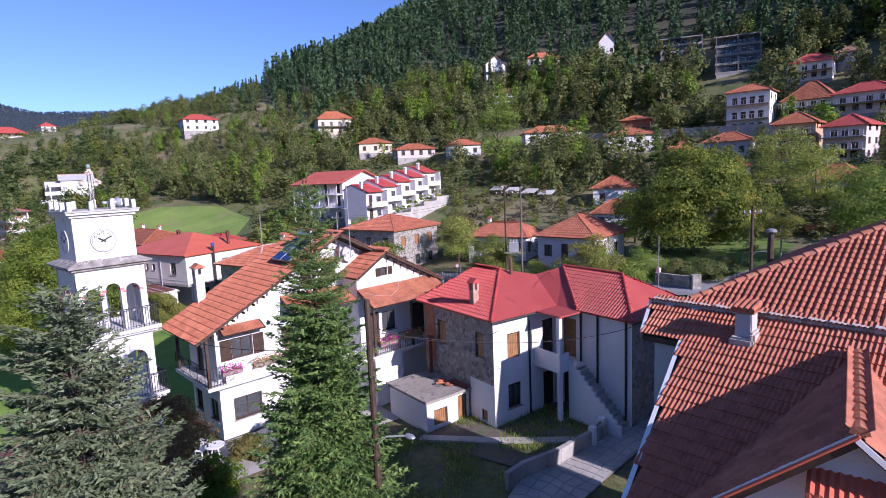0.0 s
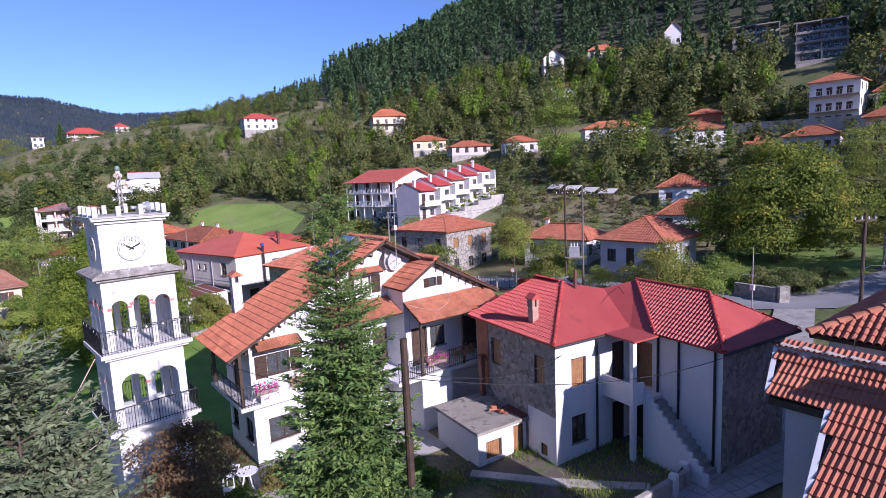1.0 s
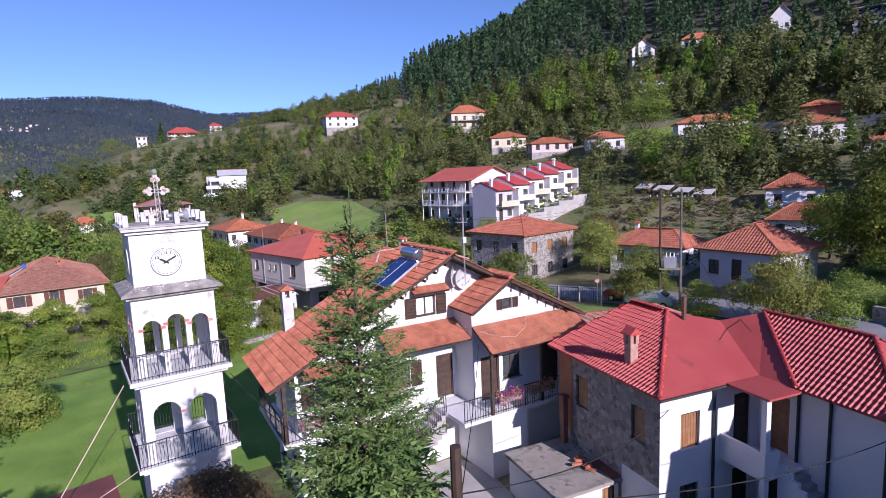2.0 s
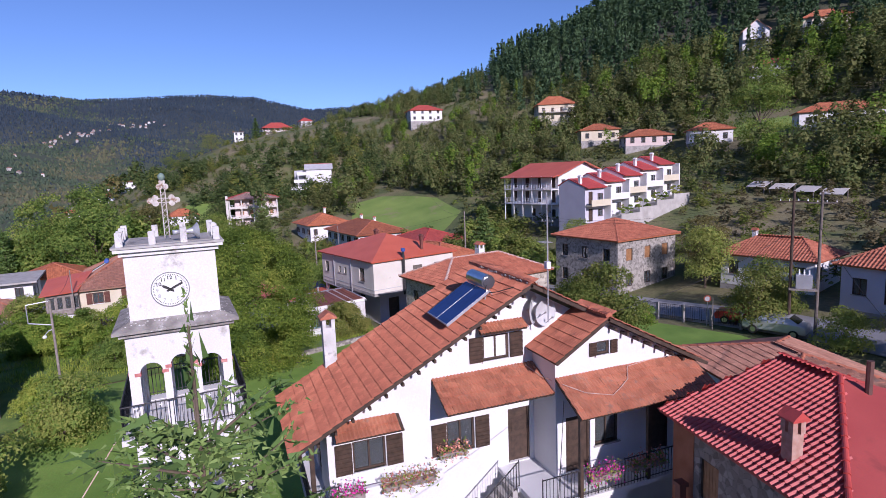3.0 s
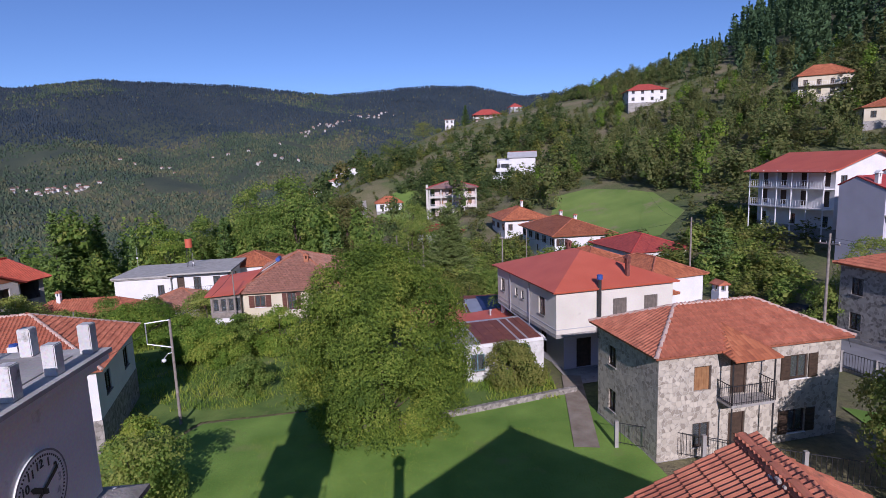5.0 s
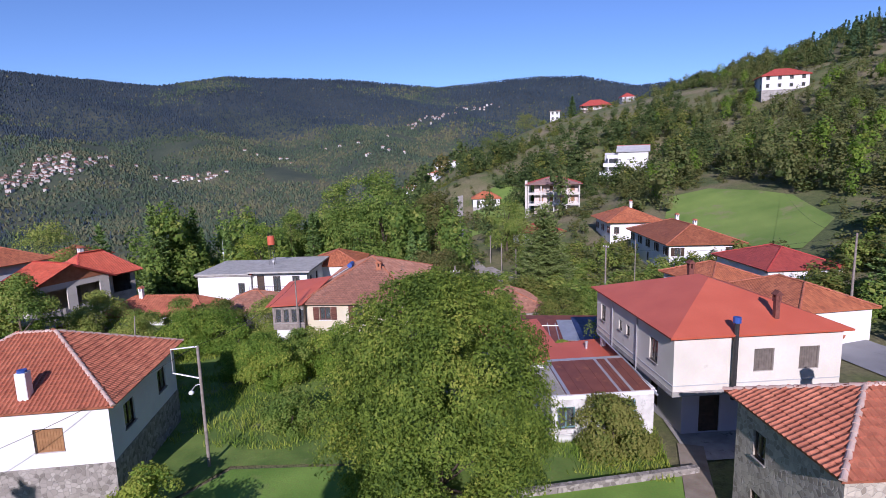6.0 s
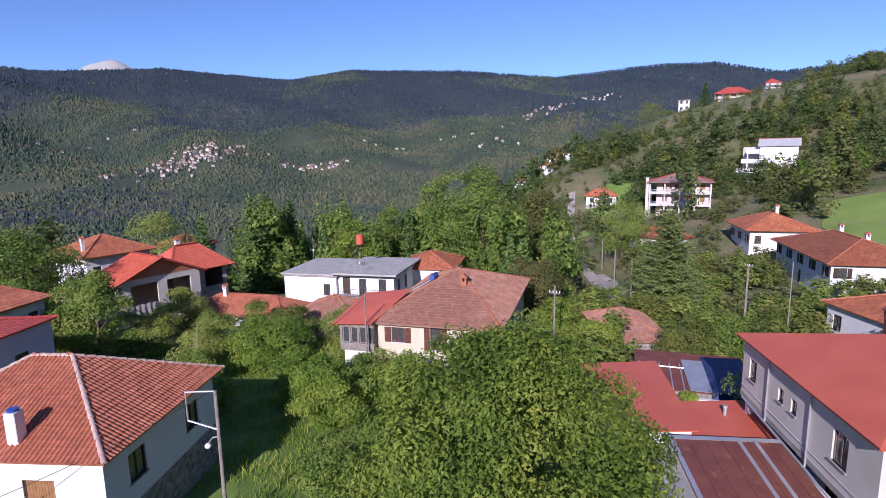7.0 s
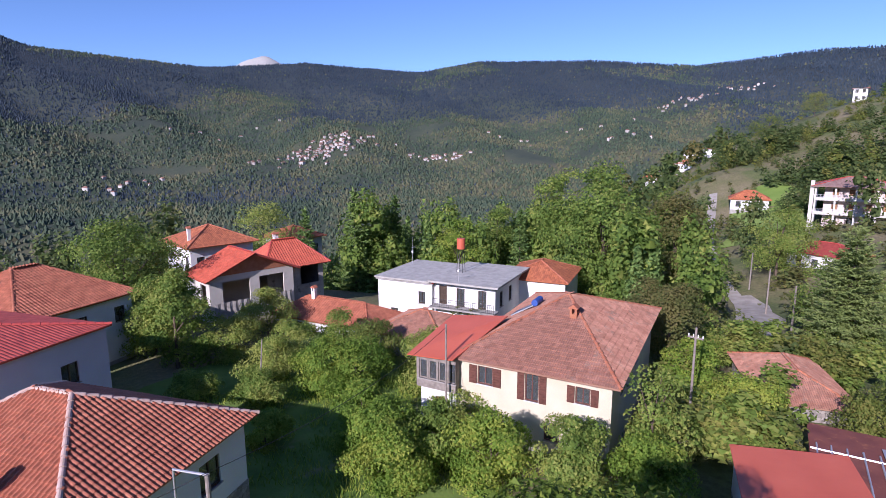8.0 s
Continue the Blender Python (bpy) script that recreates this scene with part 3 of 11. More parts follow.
def window_in(parent, a, b, hole, kind="w", frame_mat=None, depth=0.12, pane_mat=None):
    """What fills a hole of a facade: a framed window (w), with open shutters (s), with closed boards (b), a door (d), or nothing (o)."""
    if kind == "o":
        return
    a, b = Vector((*a, 0)), Vector((*b, 0))
    along = (b - a).normalized()
    out = Vector((along.y, -along.x, 0))
    u0, v0, u1, v1 = hole
    m = Matrix((along, -out, Vector((0, 0, 1)))).transposed().to_4x4()
    m.translation = a + along * u0 + Vector((0, 0, v0))
    w, h = u1 - u0, v1 - v0
    frame_mat = frame_mat or DARK_WOOD
    ob = new("door" if kind in "dg" else "window")
    ob.empty_display_size = 0.2
    ob.parent, ob.matrix_local = parent, m
    s = Shape()
    t = 0.07 if w > 0.5 else 0.05
    s.box(0, depth - 0.05, 0, t, depth + 0.03, h).box(w - t, depth - 0.05, 0, w, depth + 0.03, h)
    s.box(t, depth - 0.05, h - t, w - t, depth + 0.03, h)
    if kind == "b":
        n = max(3, int(w / 0.14))
        part("frame", s, frame_mat, ob)
        p = Shape().grooved(t, w - t, 0.02, h - t, depth - 0.03, 0.03, n)
        part("boarding", p, WOOD if frame_mat is DARK_WOOD else frame_mat, ob)
    elif kind in "dg":
        part("frame", s, frame_mat, ob)
        p = Shape().box(t, depth, 0, w - t, depth + 0.03, h - t)
        for k in range(2):
            p.box(t + 0.12, depth - 0.015, h * (0.1 + 0.45 * k), w - t - 0.12, depth, h * (0.45 + 0.4 * k))
        part("leaf", p, frame_mat, ob)
    else:
        s.box(t, depth - 0.05, 0, w - t, depth + 0.03, t)
        if w > 0.7:
            s.box(w / 2 - 0.03, depth - 0.05, t, w / 2 + 0.03, depth + 0.03, h - t)
        part("frame", s, frame_mat, ob)
        part("pane", Shape().box(t, depth - 0.01, t, w - t, depth + 0.0, h - t), pane_mat or GLASS, ob)
        part("sill", Shape().box(-0.06, -0.07, -0.05, w + 0.06, depth - 0.05, 0.0), CONCRETE if kind == "w" else WHITE_PAINT, ob)
        if kind == "s":
            for side in (0, 1):
                q = Shape()
                x0 = -w / 2 - 0.03 if side == 0 else w + 0.03
                q.grooved(x0, x0 + w / 2, 0, h, -0.06, 0.04, max(5, int(h / 0.14)), True)
                part("shutter", q, frame_mat, ob)


def outline_walls(parent, plan, z0, z1, mat, openings=(), name="wall", frame_mat=None, label="", depth=0.16):
    """Walls round a plan outline (counter-clockwise). openings: (side, u centre, sill, width, height, kind)."""
    s = Shape()
    for i, a in enumerate(plan):
        b = plan[(i + 1) % len(plan)]
        holes = [(u - w / 2, z0 + v, u + w / 2, z0 + v + h) for k, u, v, w, h, _ in openings if k == i]
        facade(s, a, b, z0, z1, holes, depth)
    wall = part(name, s, mat, parent, label)
    for k, u, v, w, h, kind in openings:
        window_in(parent, plan[k], plan[(k + 1) % len(plan)], (u - w / 2, z0 + v, u + w / 2, z0 + v + h), kind, frame_mat)
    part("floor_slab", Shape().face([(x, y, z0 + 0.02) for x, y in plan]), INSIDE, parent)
    return wall


def rect(w, d):
    return [(-w / 2, -d / 2), (w / 2, -d / 2), (w / 2, d / 2), (-w / 2, d / 2)]


def roof_plane(shape, pts, thick=0.12):
    """One roof slope; pts: eave start, eave end, then up and round. Carries (u, v) metres along the eave and up the slope."""
    p = [Vector(q) for q in pts]
    along = (p[1] - p[0]).normalized()
    nrm = Vector((0, 0, 0))
    for i in range(1, len(p) - 1):
        nrm += (p[i] - p[0]).cross(p[i + 1] - p[0])
    nrm.normalize()
    up = nrm.cross(along)
    shape.face(p, [((q - p[0]).dot(along), (q - p[0]).dot(up)) for q in p])
    low = [q - nrm * thick for q in p]
    shape.face(low[::-1], [(0, 0)] * len(p))
    for i in range(len(p)):
        j = (i + 1) % len(p)
        shape.face((p[i], low[i], low[j], p[j]), [(0, 0)] * 4)
    return p


def hip_planes(w, d, z, rise, inset=None, over=0.45, axis="x"):
    """The four slopes of a hip roof over a w by d plan; a gable when inset is 0."""
    if axis == "y":
        turn = lambda p: (-p[1], p[0], p[2])
        return [[turn(q) for q in pl] for pl in hip_planes(d, w, z, rise, inset, over, "x")]
    a, b = w / 2 + over, d / 2 + over
    inset = b if inset is None else inset
    r = max(a - inset, 0.02)
    drop = z - rise * over / (d / 2)
    top = z + rise
    sw, se, ne, nw = (-a, -b, drop), (a, -b, drop), (a, b, drop), (-a, b, drop)
    rw, re = (-r, 0, top), (r, 0, top)
    planes = [[sw, se, re, rw], [ne, nw, rw, re]]
    if inset > 0:
        planes += [[se, ne, re], [nw, sw, rw]]
    return planes


def ridge_line(parent, a, b, mat, r=0.11, name="ridge_cap", step=0.42):
    """A row of half-round cap tiles from a to b."""
    a, b = Vector(a), Vector(b)
    n = max(1, int((b - a).length / step))
    s = Shape()
    z = (b - a).normalized()
    x = z.cross(Vector((0, 0, 1))).normalized()
    y = x.cross(z)
    for i in range(n):
        p, q = a + (b - a) * (i / n), a + (b - a) * ((i + 1.12) / n)
        k = len(s.v)
        for c, rr, lift in ((p, r * 1.12, 0.02), (q, r * 0.92, 0.0)):
            s.v += [tuple(c + rr * math.cos(t) * x + (rr * math.sin(t) + lift) * y) for t in (math.pi * j / 6 for j in range(7))]
        s.f += [(k + j, k + j + 1, k + 8 + j, k + 7 + j) for j in range(6)] + [tuple(k + j for j in range(6, -1, -1))]
    return tagged(part(name, s, mat, parent), kind="stuff")


def _tile_verts(w, l, kind):
    """One roof tile: a flat pan and a roll (pantile), or two shallow rolls (flat interlocking)."""
    xs, hs = [], []
    n = 4
    for i in range(n + 1):
        t = i / n
        xs.append(t * w)
        if kind == "roll":
            hs.append(0.055 * max(0.0, math.sin(math.pi * (t - 0.35) / 0.65)) - 0.012 * math.sin(math.pi * min(1, t / 0.35)))
        elif kind == "round":
            hs.append(0.085 * math.sin(math.pi * t))
        else:
            hs.append(0.034 * abs(math.sin(2 * math.pi * t)) ** 0.7)
    v, f = [], []
    for y, lift in ((0.0, 0.033), (l * 1.06, 0.004)):
        v += [(x, y, h + lift) for x, h in zip(xs, hs)]
    m = n + 1
    f += [(i, i + 1, m + i + 1, m + i) for i in range(n)]
    v += [(x, 0.0, h + 0.008) for x, h in zip(xs, hs)]
    f += [(2 * m + i, 2 * m + i + 1, i + 1, i) for i in range(n)]
    return v, f


def lay_tiles(roof, planes, mat, w=0.24, l=0.36, kind="roll", singles=0, near=None, seed=1, lift=0.02):
    """Covers roof slopes with tiles. The singles nearest to the plan point near are objects of their own on one mesh; the rest is joined."""
    rnd = random.Random(seed)
    spots = []
    for pl in planes:
        p = [Vector(q) for q in pl]
        along = (p[1] - p[0]).normalized()
        nrm = Vector((0, 0, 0))
        for i in range(1, len(p) - 1):
            nrm += (p[i] - p[0]).cross(p[i + 1] - p[0])
        nrm.normalize()
        up = nrm.cross(along)
        poly = [((q - p[0]).dot(along), (q - p[0]).dot(up)) for q in p]
        umin, umax, vmax = min(q[0] for q in poly), max(q[0] for q in poly), max(q[1] for q in poly)
        def inside(u, v):
            c = False
            for (x0, y0), (x1, y1) in zip(poly, poly[1:] + poly[:1]):
                if (y0 > v) != (y1 > v) and u < (x1 - x0) * (v - y0) / (y1 - y0) + x0:
                    c = not c
            return c
        for j in range(int(vmax / l) + 1):
            for i in range(int((umax - umin) / w) + 1):
                u, v = umin + i * w, j * l - 0.03
                if inside(u + w / 2, min(v + l / 2, vmax - 0.02)):
                    o = p[0] + along * u + up * v + nrm * (lift + rnd.uniform(-0.004, 0.006))
                    spots.append((o, along, up, nrm, rnd.uniform(-0.012, 0.012)))
    tv, tf = _tile_verts(w, l, kind)
    if near is not None:
        spots.sort(key=lambda q: (q[0].x - near[0]) ** 2 + (q[0].y - near[1]) ** 2)
    me = None
    for o, along, up, nrm, skew in spots[:singles]:
        if me is None:
            me = bpy.data.meshes.new("roof_tile")
            me.from_pydata(tv, [], tf)
            me.materials.append(mat)
        ob = new("roof_tile", me)
        ob.parent = roof
        mm = Matrix((along, up, nrm)).transposed().to_4x4()
        mm.translation = o
        ob.matrix_local = mm @ Matrix.Rotation(skew, 4, "Z")
    rest = spots[singles:]
    if rest:
        t = np.array(tv)
        o, a, u, n = (np.array([tuple(q[k]) for q in rest]) for k in range(4))
        skew = np.array([q[4] for q in rest])[:, None, None]
        tx, ty = t[None, :, 0] - skew[..., 0] * t[None, :, 1], t[None, :, 1] + skew[..., 0] * t[None, :, 0]
        v = o[:, None] + tx[..., None] * a[:, None] + ty[..., None] * u[:, None] + t[None, :, 2, None] * n[:, None]
        f = (np.array(tf)[None] + (np.arange(len(rest)) * len(tv))[:, None, None]).reshape(-1, 4)
        ob = quick_mesh("roof_tiles", v.reshape(-1, 3), f, mat, roof)
        tagged(ob, kind="stuff")


def quick_mesh(name, v, f, mat, parent=None, smooth=False):
    """A mesh of many equal faces from arrays."""
    me = bpy.data.meshes.new(name)
    n, k = f.shape
    me.vertices.add(len(v))
    me.vertices.foreach_set("co", np.asarray(v, np.float32).ravel())
    me.loops.add(n * k)
    me.loops.foreach_set("vertex_index", f.astype(np.int32).ravel())
    me.polygons.add(n)
    me.polygons.foreach_set("loop_start", np.arange(0, n * k, k, dtype=np.int32))
    me.polygons.foreach_set("use_smooth", np.full(n, smooth))
    me.materials.append(mat)
    me.update(calc_edges=True)
    ob = new(name, me)
    if parent:
        ob.parent = parent
    return ob


def railing(parent, a, b, h=0.95, gap=0.13, mat=None, name="railing", r=0.011):
    """An iron balustrade from a to b: top and bottom rails, posts and thin bars in one part."""
    a, b = Vector(a), Vector(b)
    s = Shape()
    up = Vector((0, 0, 1))
    n = max(2, int((b - a).length / gap))
    s.tube(a + up * h, b + up * h, 0.022, n=5).tube(a + up * 0.1, b + up * 0.1, 0.015, n=4)
    rail = part(name, s, mat or IRON, parent)
    for i in range(n + 1):
        p = a + (b - a) * (i / n)
        big = i % 8 == 0 or i == n
        part("baluster", Shape().tube(p, p + up * (h + (0.05 if big else 0)), 0.02 if big else r, n=4), mat or IRON, rail)
    return rail


def chimney(parent, x, y, z0, z1, w=0.55, mat=None, cap=None, name="chimney"):
    """A chimney: stack, smoke openings under a small tiled cap."""
    s = Shape().box(x - w / 2, y - w / 2, z0, x + w / 2, y + w / 2, z1 - 0.35)
    for dx in (-1, 1):
        for dy in (-1, 1):
            s.box(x + dx * w * 0.36 - 0.07, y + dy * w * 0.36 - 0.07, z1 - 0.35, x + dx * w * 0.36 + 0.07, y + dy * w * 0.36 + 0.07, z1)
    ob = part(name, s, mat or WHITE, parent)
    e = w / 2 + 0.09
    c = Shape()
    c.box(x - e, y - e, z1, x + e, y + e, z1 + 0.04)
    for sg in (-1, 1):
        c.face([(x - e, y + sg * e, z1 + 0.04), (x + e, y + sg * e, z1 + 0.04), (x + e, y, z1 + 0.26), (x - e, y, z1 + 0.26)][::sg])
    for sg in (-1, 1):
        c.face([(x + sg * e, y - e, z1 + 0.04), (x + sg * e, y + e, z1 + 0.04), (x + sg * e, y, z1 + 0.26)][::sg])
    part("chimney_cap", c, cap or TERRACOTTA, ob)
    return ob


def house(x, y, z, rot, w, d, h, wall=None, roof=None, rise=None, inset=None, axis="x", over=0.45, openings=(), label="white two-storey house with a tiled hip roof", name="house", frame=None, chimneys=(), tiles=None, base=None, group="", sink=2.0, wall_top=None):
    """A plain house: walls with openings, tiled roof, ridge caps, chimneys."""
    h_ob = thing(name, x, y, z, rot, label, "house", group)
    plan = rect(w, d)
    outline_walls(h_ob, plan, 0, wall_top or h, wall or WHITE, openings, frame_mat=frame)
    f = Shape()
    pl = rect(w + 0.06, d + 0.06)
    f.prism(pl, -sink, 0.12 if base is None else base)
    part("plinth", f, STONE if base else CONCRETE, h_ob)
    rise = rise if rise is not None else 0.42 * min(w, d) / 2
    planes = hip_planes(w, d, h, rise, inset, over, axis)
    s = Shape()
    for p in planes:
        roof_plane(s, p)
    rf = part("roof", s, roof or ROOF_FAR, h_ob)
    if inset == 0:
        for sg in (1, -1):
            g = Shape()
            if axis == "x":
                g.face([(sg * w / 2, -sg * d / 2, h), (sg * w / 2, sg * d / 2, h), (sg * w / 2, 0, h + rise - 0.05)])
            else:
                g.face([(sg * w / 2, sg * d / 2, h), (-sg * w / 2, sg * d / 2, h), (0, sg * d / 2, h + rise - 0.05)])
            part("gable", g, wall or WHITE, h_ob)
    caps = [(planes[0][3], planes[0][2])]
    if inset != 0:
        caps += [(planes[0][0], planes[0][3]), (planes[0][1], planes[0][2]), (planes[1][0], planes[0][2]), (planes[1][1], planes[0][3])]
    capmat = TERRACOTTA if roof in (None, ROOF_FAR) else (roof if roof in (RED_METAL,) else (PALE_TERRACOTTA if roof is ROOF_FAR_BROWN else CAP_PALE if roof is TERRACOTTA else RED_TILE))
    for a, b in caps if roof is not RED_METAL else ():
        ridge_line(rf, a, b, capmat, 0.1)
    if tiles:
        tiles(rf, planes)
    for cx, cy, top, cw in chimneys:
        chimney(h_ob, cx, cy, h - 0.3, top, cw)
    return h_ob


def windows_row(side, length, n, sill, w=0.95, h=1.25, kind="w", margin=1.2):
    """n openings spread evenly along one side."""
    step = (length - 2 * margin) / max(1, n - 1) if n > 1 else 0
    return [(side, margin + i * step if n > 1 else length / 2, sill, w, h, kind) for i in range(n)]


# ---- trees ----
def leaf_quads(centres, size, rnd, up_bias=0.3, squash=1.0, out=None):
    """Diamond leaves at random turns about the given centres."""
    n = len(centres)
    nrm = rnd.normal(size=(n, 3))
    if out is None:
        nrm[:, 2] = np.abs(nrm[:, 2]) + up_bias
    else:
        nrm = nrm * 0.70 + out
    nrm /= np.linalg.norm(nrm, axis=1)[:, None]
    t = rnd.normal(size=(n, 3))
    a = np.cross(nrm, t)
    a /= np.linalg.norm(a, axis=1)[:, None]
    b = np.cross(nrm, a)
    s = size * rnd.uniform(0.6, 1.35, (n, 1))
    v = np.stack([centres + a * s, centres + b * s * 0.55 * squash, centres - a * s, centres - b * s * 0.55 * squash], 1)
    return v.reshape(-1, 3), np.arange(n * 4).reshape(-1, 4)


def leaf_tris(centres, size, rnd, up_bias=0.3, out=None, slim=False):
    """Three-cornered leaf sprays at random turns about the given centres."""
    n = len(centres)
    nrm = rnd.normal(size=(n, 3))
    if out is None:
        nrm[:, 2] = np.abs(nrm[:, 2]) + up_bias
    else:
        nrm = nrm * 0.60 + out
    nrm /= np.linalg.norm(nrm, axis=1)[:, None]
    a = np.cross(nrm, rnd.normal(size=(n, 3)))
    a /= np.linalg.norm(a, axis=1)[:, None]
    s = size * rnd.uniform(0.6, 1.35, (n, 1))
    long, wide = 1.0, 0.8
    if slim:  # narrow drooping leaves
        a -= 0.7 * (np.array((0, 0, 1.0)) - nrm * nrm[:, 2:3])
        a /= np.linalg.norm(a, axis=1)[:, None]
        long, wide = 1.35, 0.60
    b = np.cross(nrm, a)
    v = np.stack([centres + a * s * long, centres - a * s * 0.5 + b * s * wide, centres - a * s * 0.5 - b * s * wide], 1)
    return v.reshape(-1, 3), np.arange(n * 3).reshape(-1, 3)


def crown_points(rnd, n, height, radius, base, lobes=26, dome=False, flat=1.0):
    """Points in the shells of many overlapping lobes: an uneven crown with gaps."""
    pts = []
    lob = []
    for k in range(lobes):
        t = (k + rnd.uniform(0, 1)) / lobes if dome else rnd.uniform(0, 1)
        z = base + (height - base) * t
        prof = (1 - t ** 3.6) ** 0.55 * (0.80 + 0.20 * min(1, t / 0.25)) if dome else math.sin(math.pi * min(1, 0.16 + 0.80 * t)) ** 0.7
        ang, rr = 2.4 * k + rnd.uniform(-0.5, 0.5) if dome else rnd.uniform(0, 2 * math.pi), radius * prof * math.sqrt(rnd.uniform(0.35 if dome and t < 0.9 else 0.05, 0.95 if dome else 0.75))
        lob.append((rr * math.cos(ang), rr * math.sin(ang), z, radius * rnd.uniform(0.24, 0.46) * (0.65 + 0.5 * prof) * (0.50 if dome else 1)))
    lob = np.array(lob)
    wts = lob[:, 3] ** 2
    pick = rnd.choice(len(lob), n, p=wts / wts.sum())
    dirs = rnd.normal(size=(n, 3))
    dirs /= np.linalg.norm(dirs, axis=1)[:, None]
    dirs[:, 2] = np.where(dirs[:, 2] < -0.3, -dirs[:, 2] * 0.5, dirs[:, 2])
    rad = lob[pick, 3] * rnd.uniform(0.55, 1.05, n) ** 0.6
    p = lob[pick, :3] + dirs * rad[:, None] * (1, 1, 0.8 * flat)
    far = p - (0, 0, base + 0.35 * (height - base))
    far /= np.linalg.norm(far, axis=1)[:, None] + 1e-6
    return p, lob, dirs * 0.7 + far * 0.7


def trunk_shape(height, base, lob, r, rnd, limbs=9):
    s = Shape()
    lean = rnd.uniform(-0.04, 0.04, 2)
    pts = [(lean[0] * z, lean[1] * z, z) for z in (-0.4, height * 0.2, height * 0.45, height * 0.7)]
    for k, (a, b) in enumerate(zip(pts, pts[1:])):
        s.tube(a, b, r * (1 - 0.25 * k), r * (0.75 - 0.25 * k), n=7)
    for q in lob[:limbs]:
        z0 = min(max(base * 0.6 + 0.3, q[2] * 0.55), height * 0.6)
        s.tube((lean[0] * z0, lean[1] * z0, z0), tuple(q[:3]), r * 0.35, r * 0.1, n=5)
    return s


def broadleaf(x, y, z, height, radius, leaves=4000, size=0.2, mat=None, label="green broad-leaved tree", seed=0, base=None, name="tree", category="tree", flat=1.0, lobes=26, group="", dome=False, slim=False):
    rnd = np.random.RandomState(seed)
    base, size = height * 0.22 if base is None else base, size * 0.72
    t = thing(name, x, y, z, rnd.uniform(0, 360), label, category, group)
    p, lob, out = crown_points(rnd, 2 * leaves, height, radius, base, lobes=lobes, dome=dome, flat=flat)
    keep = p[:, 2] > base * 0.5
    v, f = leaf_tris(p[keep], size, rnd, out=out[keep], slim=slim)
    quick_mesh("crown", v, f, mat or LEAF, t)
    part("trunk", trunk_shape(height, base, lob, max(0.05, height * 0.022), rnd), BARK, t)
    return t


def conifer(x, y, z, height, radius, mat=None, label="tall green spruce", seed=0, whorls=26, per=9, tuft=0.2, wide=0.06, name="conifer", start=0.06, group="", droop=0.35, twig=0.2, power=1.0, sprigs=0.0):
    """A spruce: whorls of boughs that droop and turn up at the tip, each with side twigs clad in narrow needle tufts."""
    rnd = np.random.RandomState(seed)
    t = thing(name, x, y, z, rnd.uniform(0, 360), label, "tree", group)
    s = Shape()
    for q0, q1 in ((-0.03, 0.3), (0.3, 0.6), (0.6, 0.85), (0.85, 0.99)):
        s.tube((0, 0, height * q0), (0, 0, height * q1), height * 0.014 * (1 - max(q0, 0)) ** 1.5 + 0.006, height * 0.014 * (1 - q1) ** 1.5 + 0.006, n=7)
    cen, axis = [np.stack([np.zeros(6), np.zeros(6), height * np.linspace(0.88, 0.995, 6)], 1)], [np.tile((0.0, 0.0, 1.0), (6, 1))]
    if sprigs:  # two slender leaders
        u = np.linspace(0, 1, 14)[:, None]
        cen += [(0, 0, 0.93 * height) + u * (0.12, 0.10, 0.05 * height), (0, 0, 0.86 * height) + u * (0, 0, 0.13 * height)]
        axis += [np.tile((0.15, 0.12, 0.98), (14, 1)), np.tile((0.0, 0.0, 1.0), (14, 1))]
        s.tube((0, 0, 0.93 * height), (0.12, 0.10, 0.98 * height), 0.010, 0.005, n=5)
    for k in range(whorls):
        q = start + ((0.957 if sprigs else 0.985) - start) * (k + rnd.uniform(-0.2, 0.2)) / whorls
        rr = radius * (1 - q) ** power + 0.10
        for j in range(per if q < 0.8 else max(5, per - 3)):
            ang = 2 * math.pi * (j + rnd.uniform(-0.4, 0.4)) / per + k * 1.3
            ln, dr = rr * rnd.uniform(0.62, 1.15), droop * (1 - 1.6 * q - 2.4 * max(0.0, q - 0.72)) + rnd.uniform(-0.08, 0.08)
            zz = height * q + rnd.uniform(-0.5, 0.5) * height / whorls
            out, side = np.array((math.cos(ang), math.sin(ang), 0.0)), np.array((-math.sin(ang), math.cos(ang), 0.0))
            bend = lambda f: out * (ln * f) + np.array((0, 0, zz + ln * (-dr * 1.5 * f + 0.62 * dr * f * f + 0.22 * f * f)))
            pts = [Vector(bend(f)) for f in (0.0, 0.5, 1.0)]
            s.tube(pts[0], pts[1], 0.006 + 0.006 * ln, 0.004 + 0.004 * ln, n=4, caps=False).tube(pts[1], pts[2], 0.004 + 0.004 * ln, 0.003, n=4, caps=False)
            fwd = bend(1.0) - bend(0.6)
            fwd /= np.linalg.norm(fwd)
            n = max(3, int(ln / twig))
            for i in range(n + 1):
                f = 0.14 + 0.86 * (i + rnd.uniform(-0.3, 0.3)) / n
                b = bend(min(f, 1.0))
                cen.append(b[None]), axis.append(fwd[None])
                for sg in (-1, 1):
                    tl = (0.46 * ln * max(0.0, 1.06 - f) + 0.5 * tuft) * rnd.uniform(0.7, 1.2)
                    d = 0.72 * fwd + sg * 0.7 * side * rnd.uniform(0.7, 1.2) + np.array((0, 0, -0.22 + rnd.uniform(-0.15, 0.15)))
                    d /= np.linalg.norm(d)
                    m = max(1, int(tl / (tuft * 0.95)))
                    u = (np.arange(m) + 0.7)[:, None] / m * tl
                    cen.append(b + d * u), axis.append(np.repeat(d[None], m, 0))
    cen, axis = np.concatenate(cen), np.concatenate(axis)
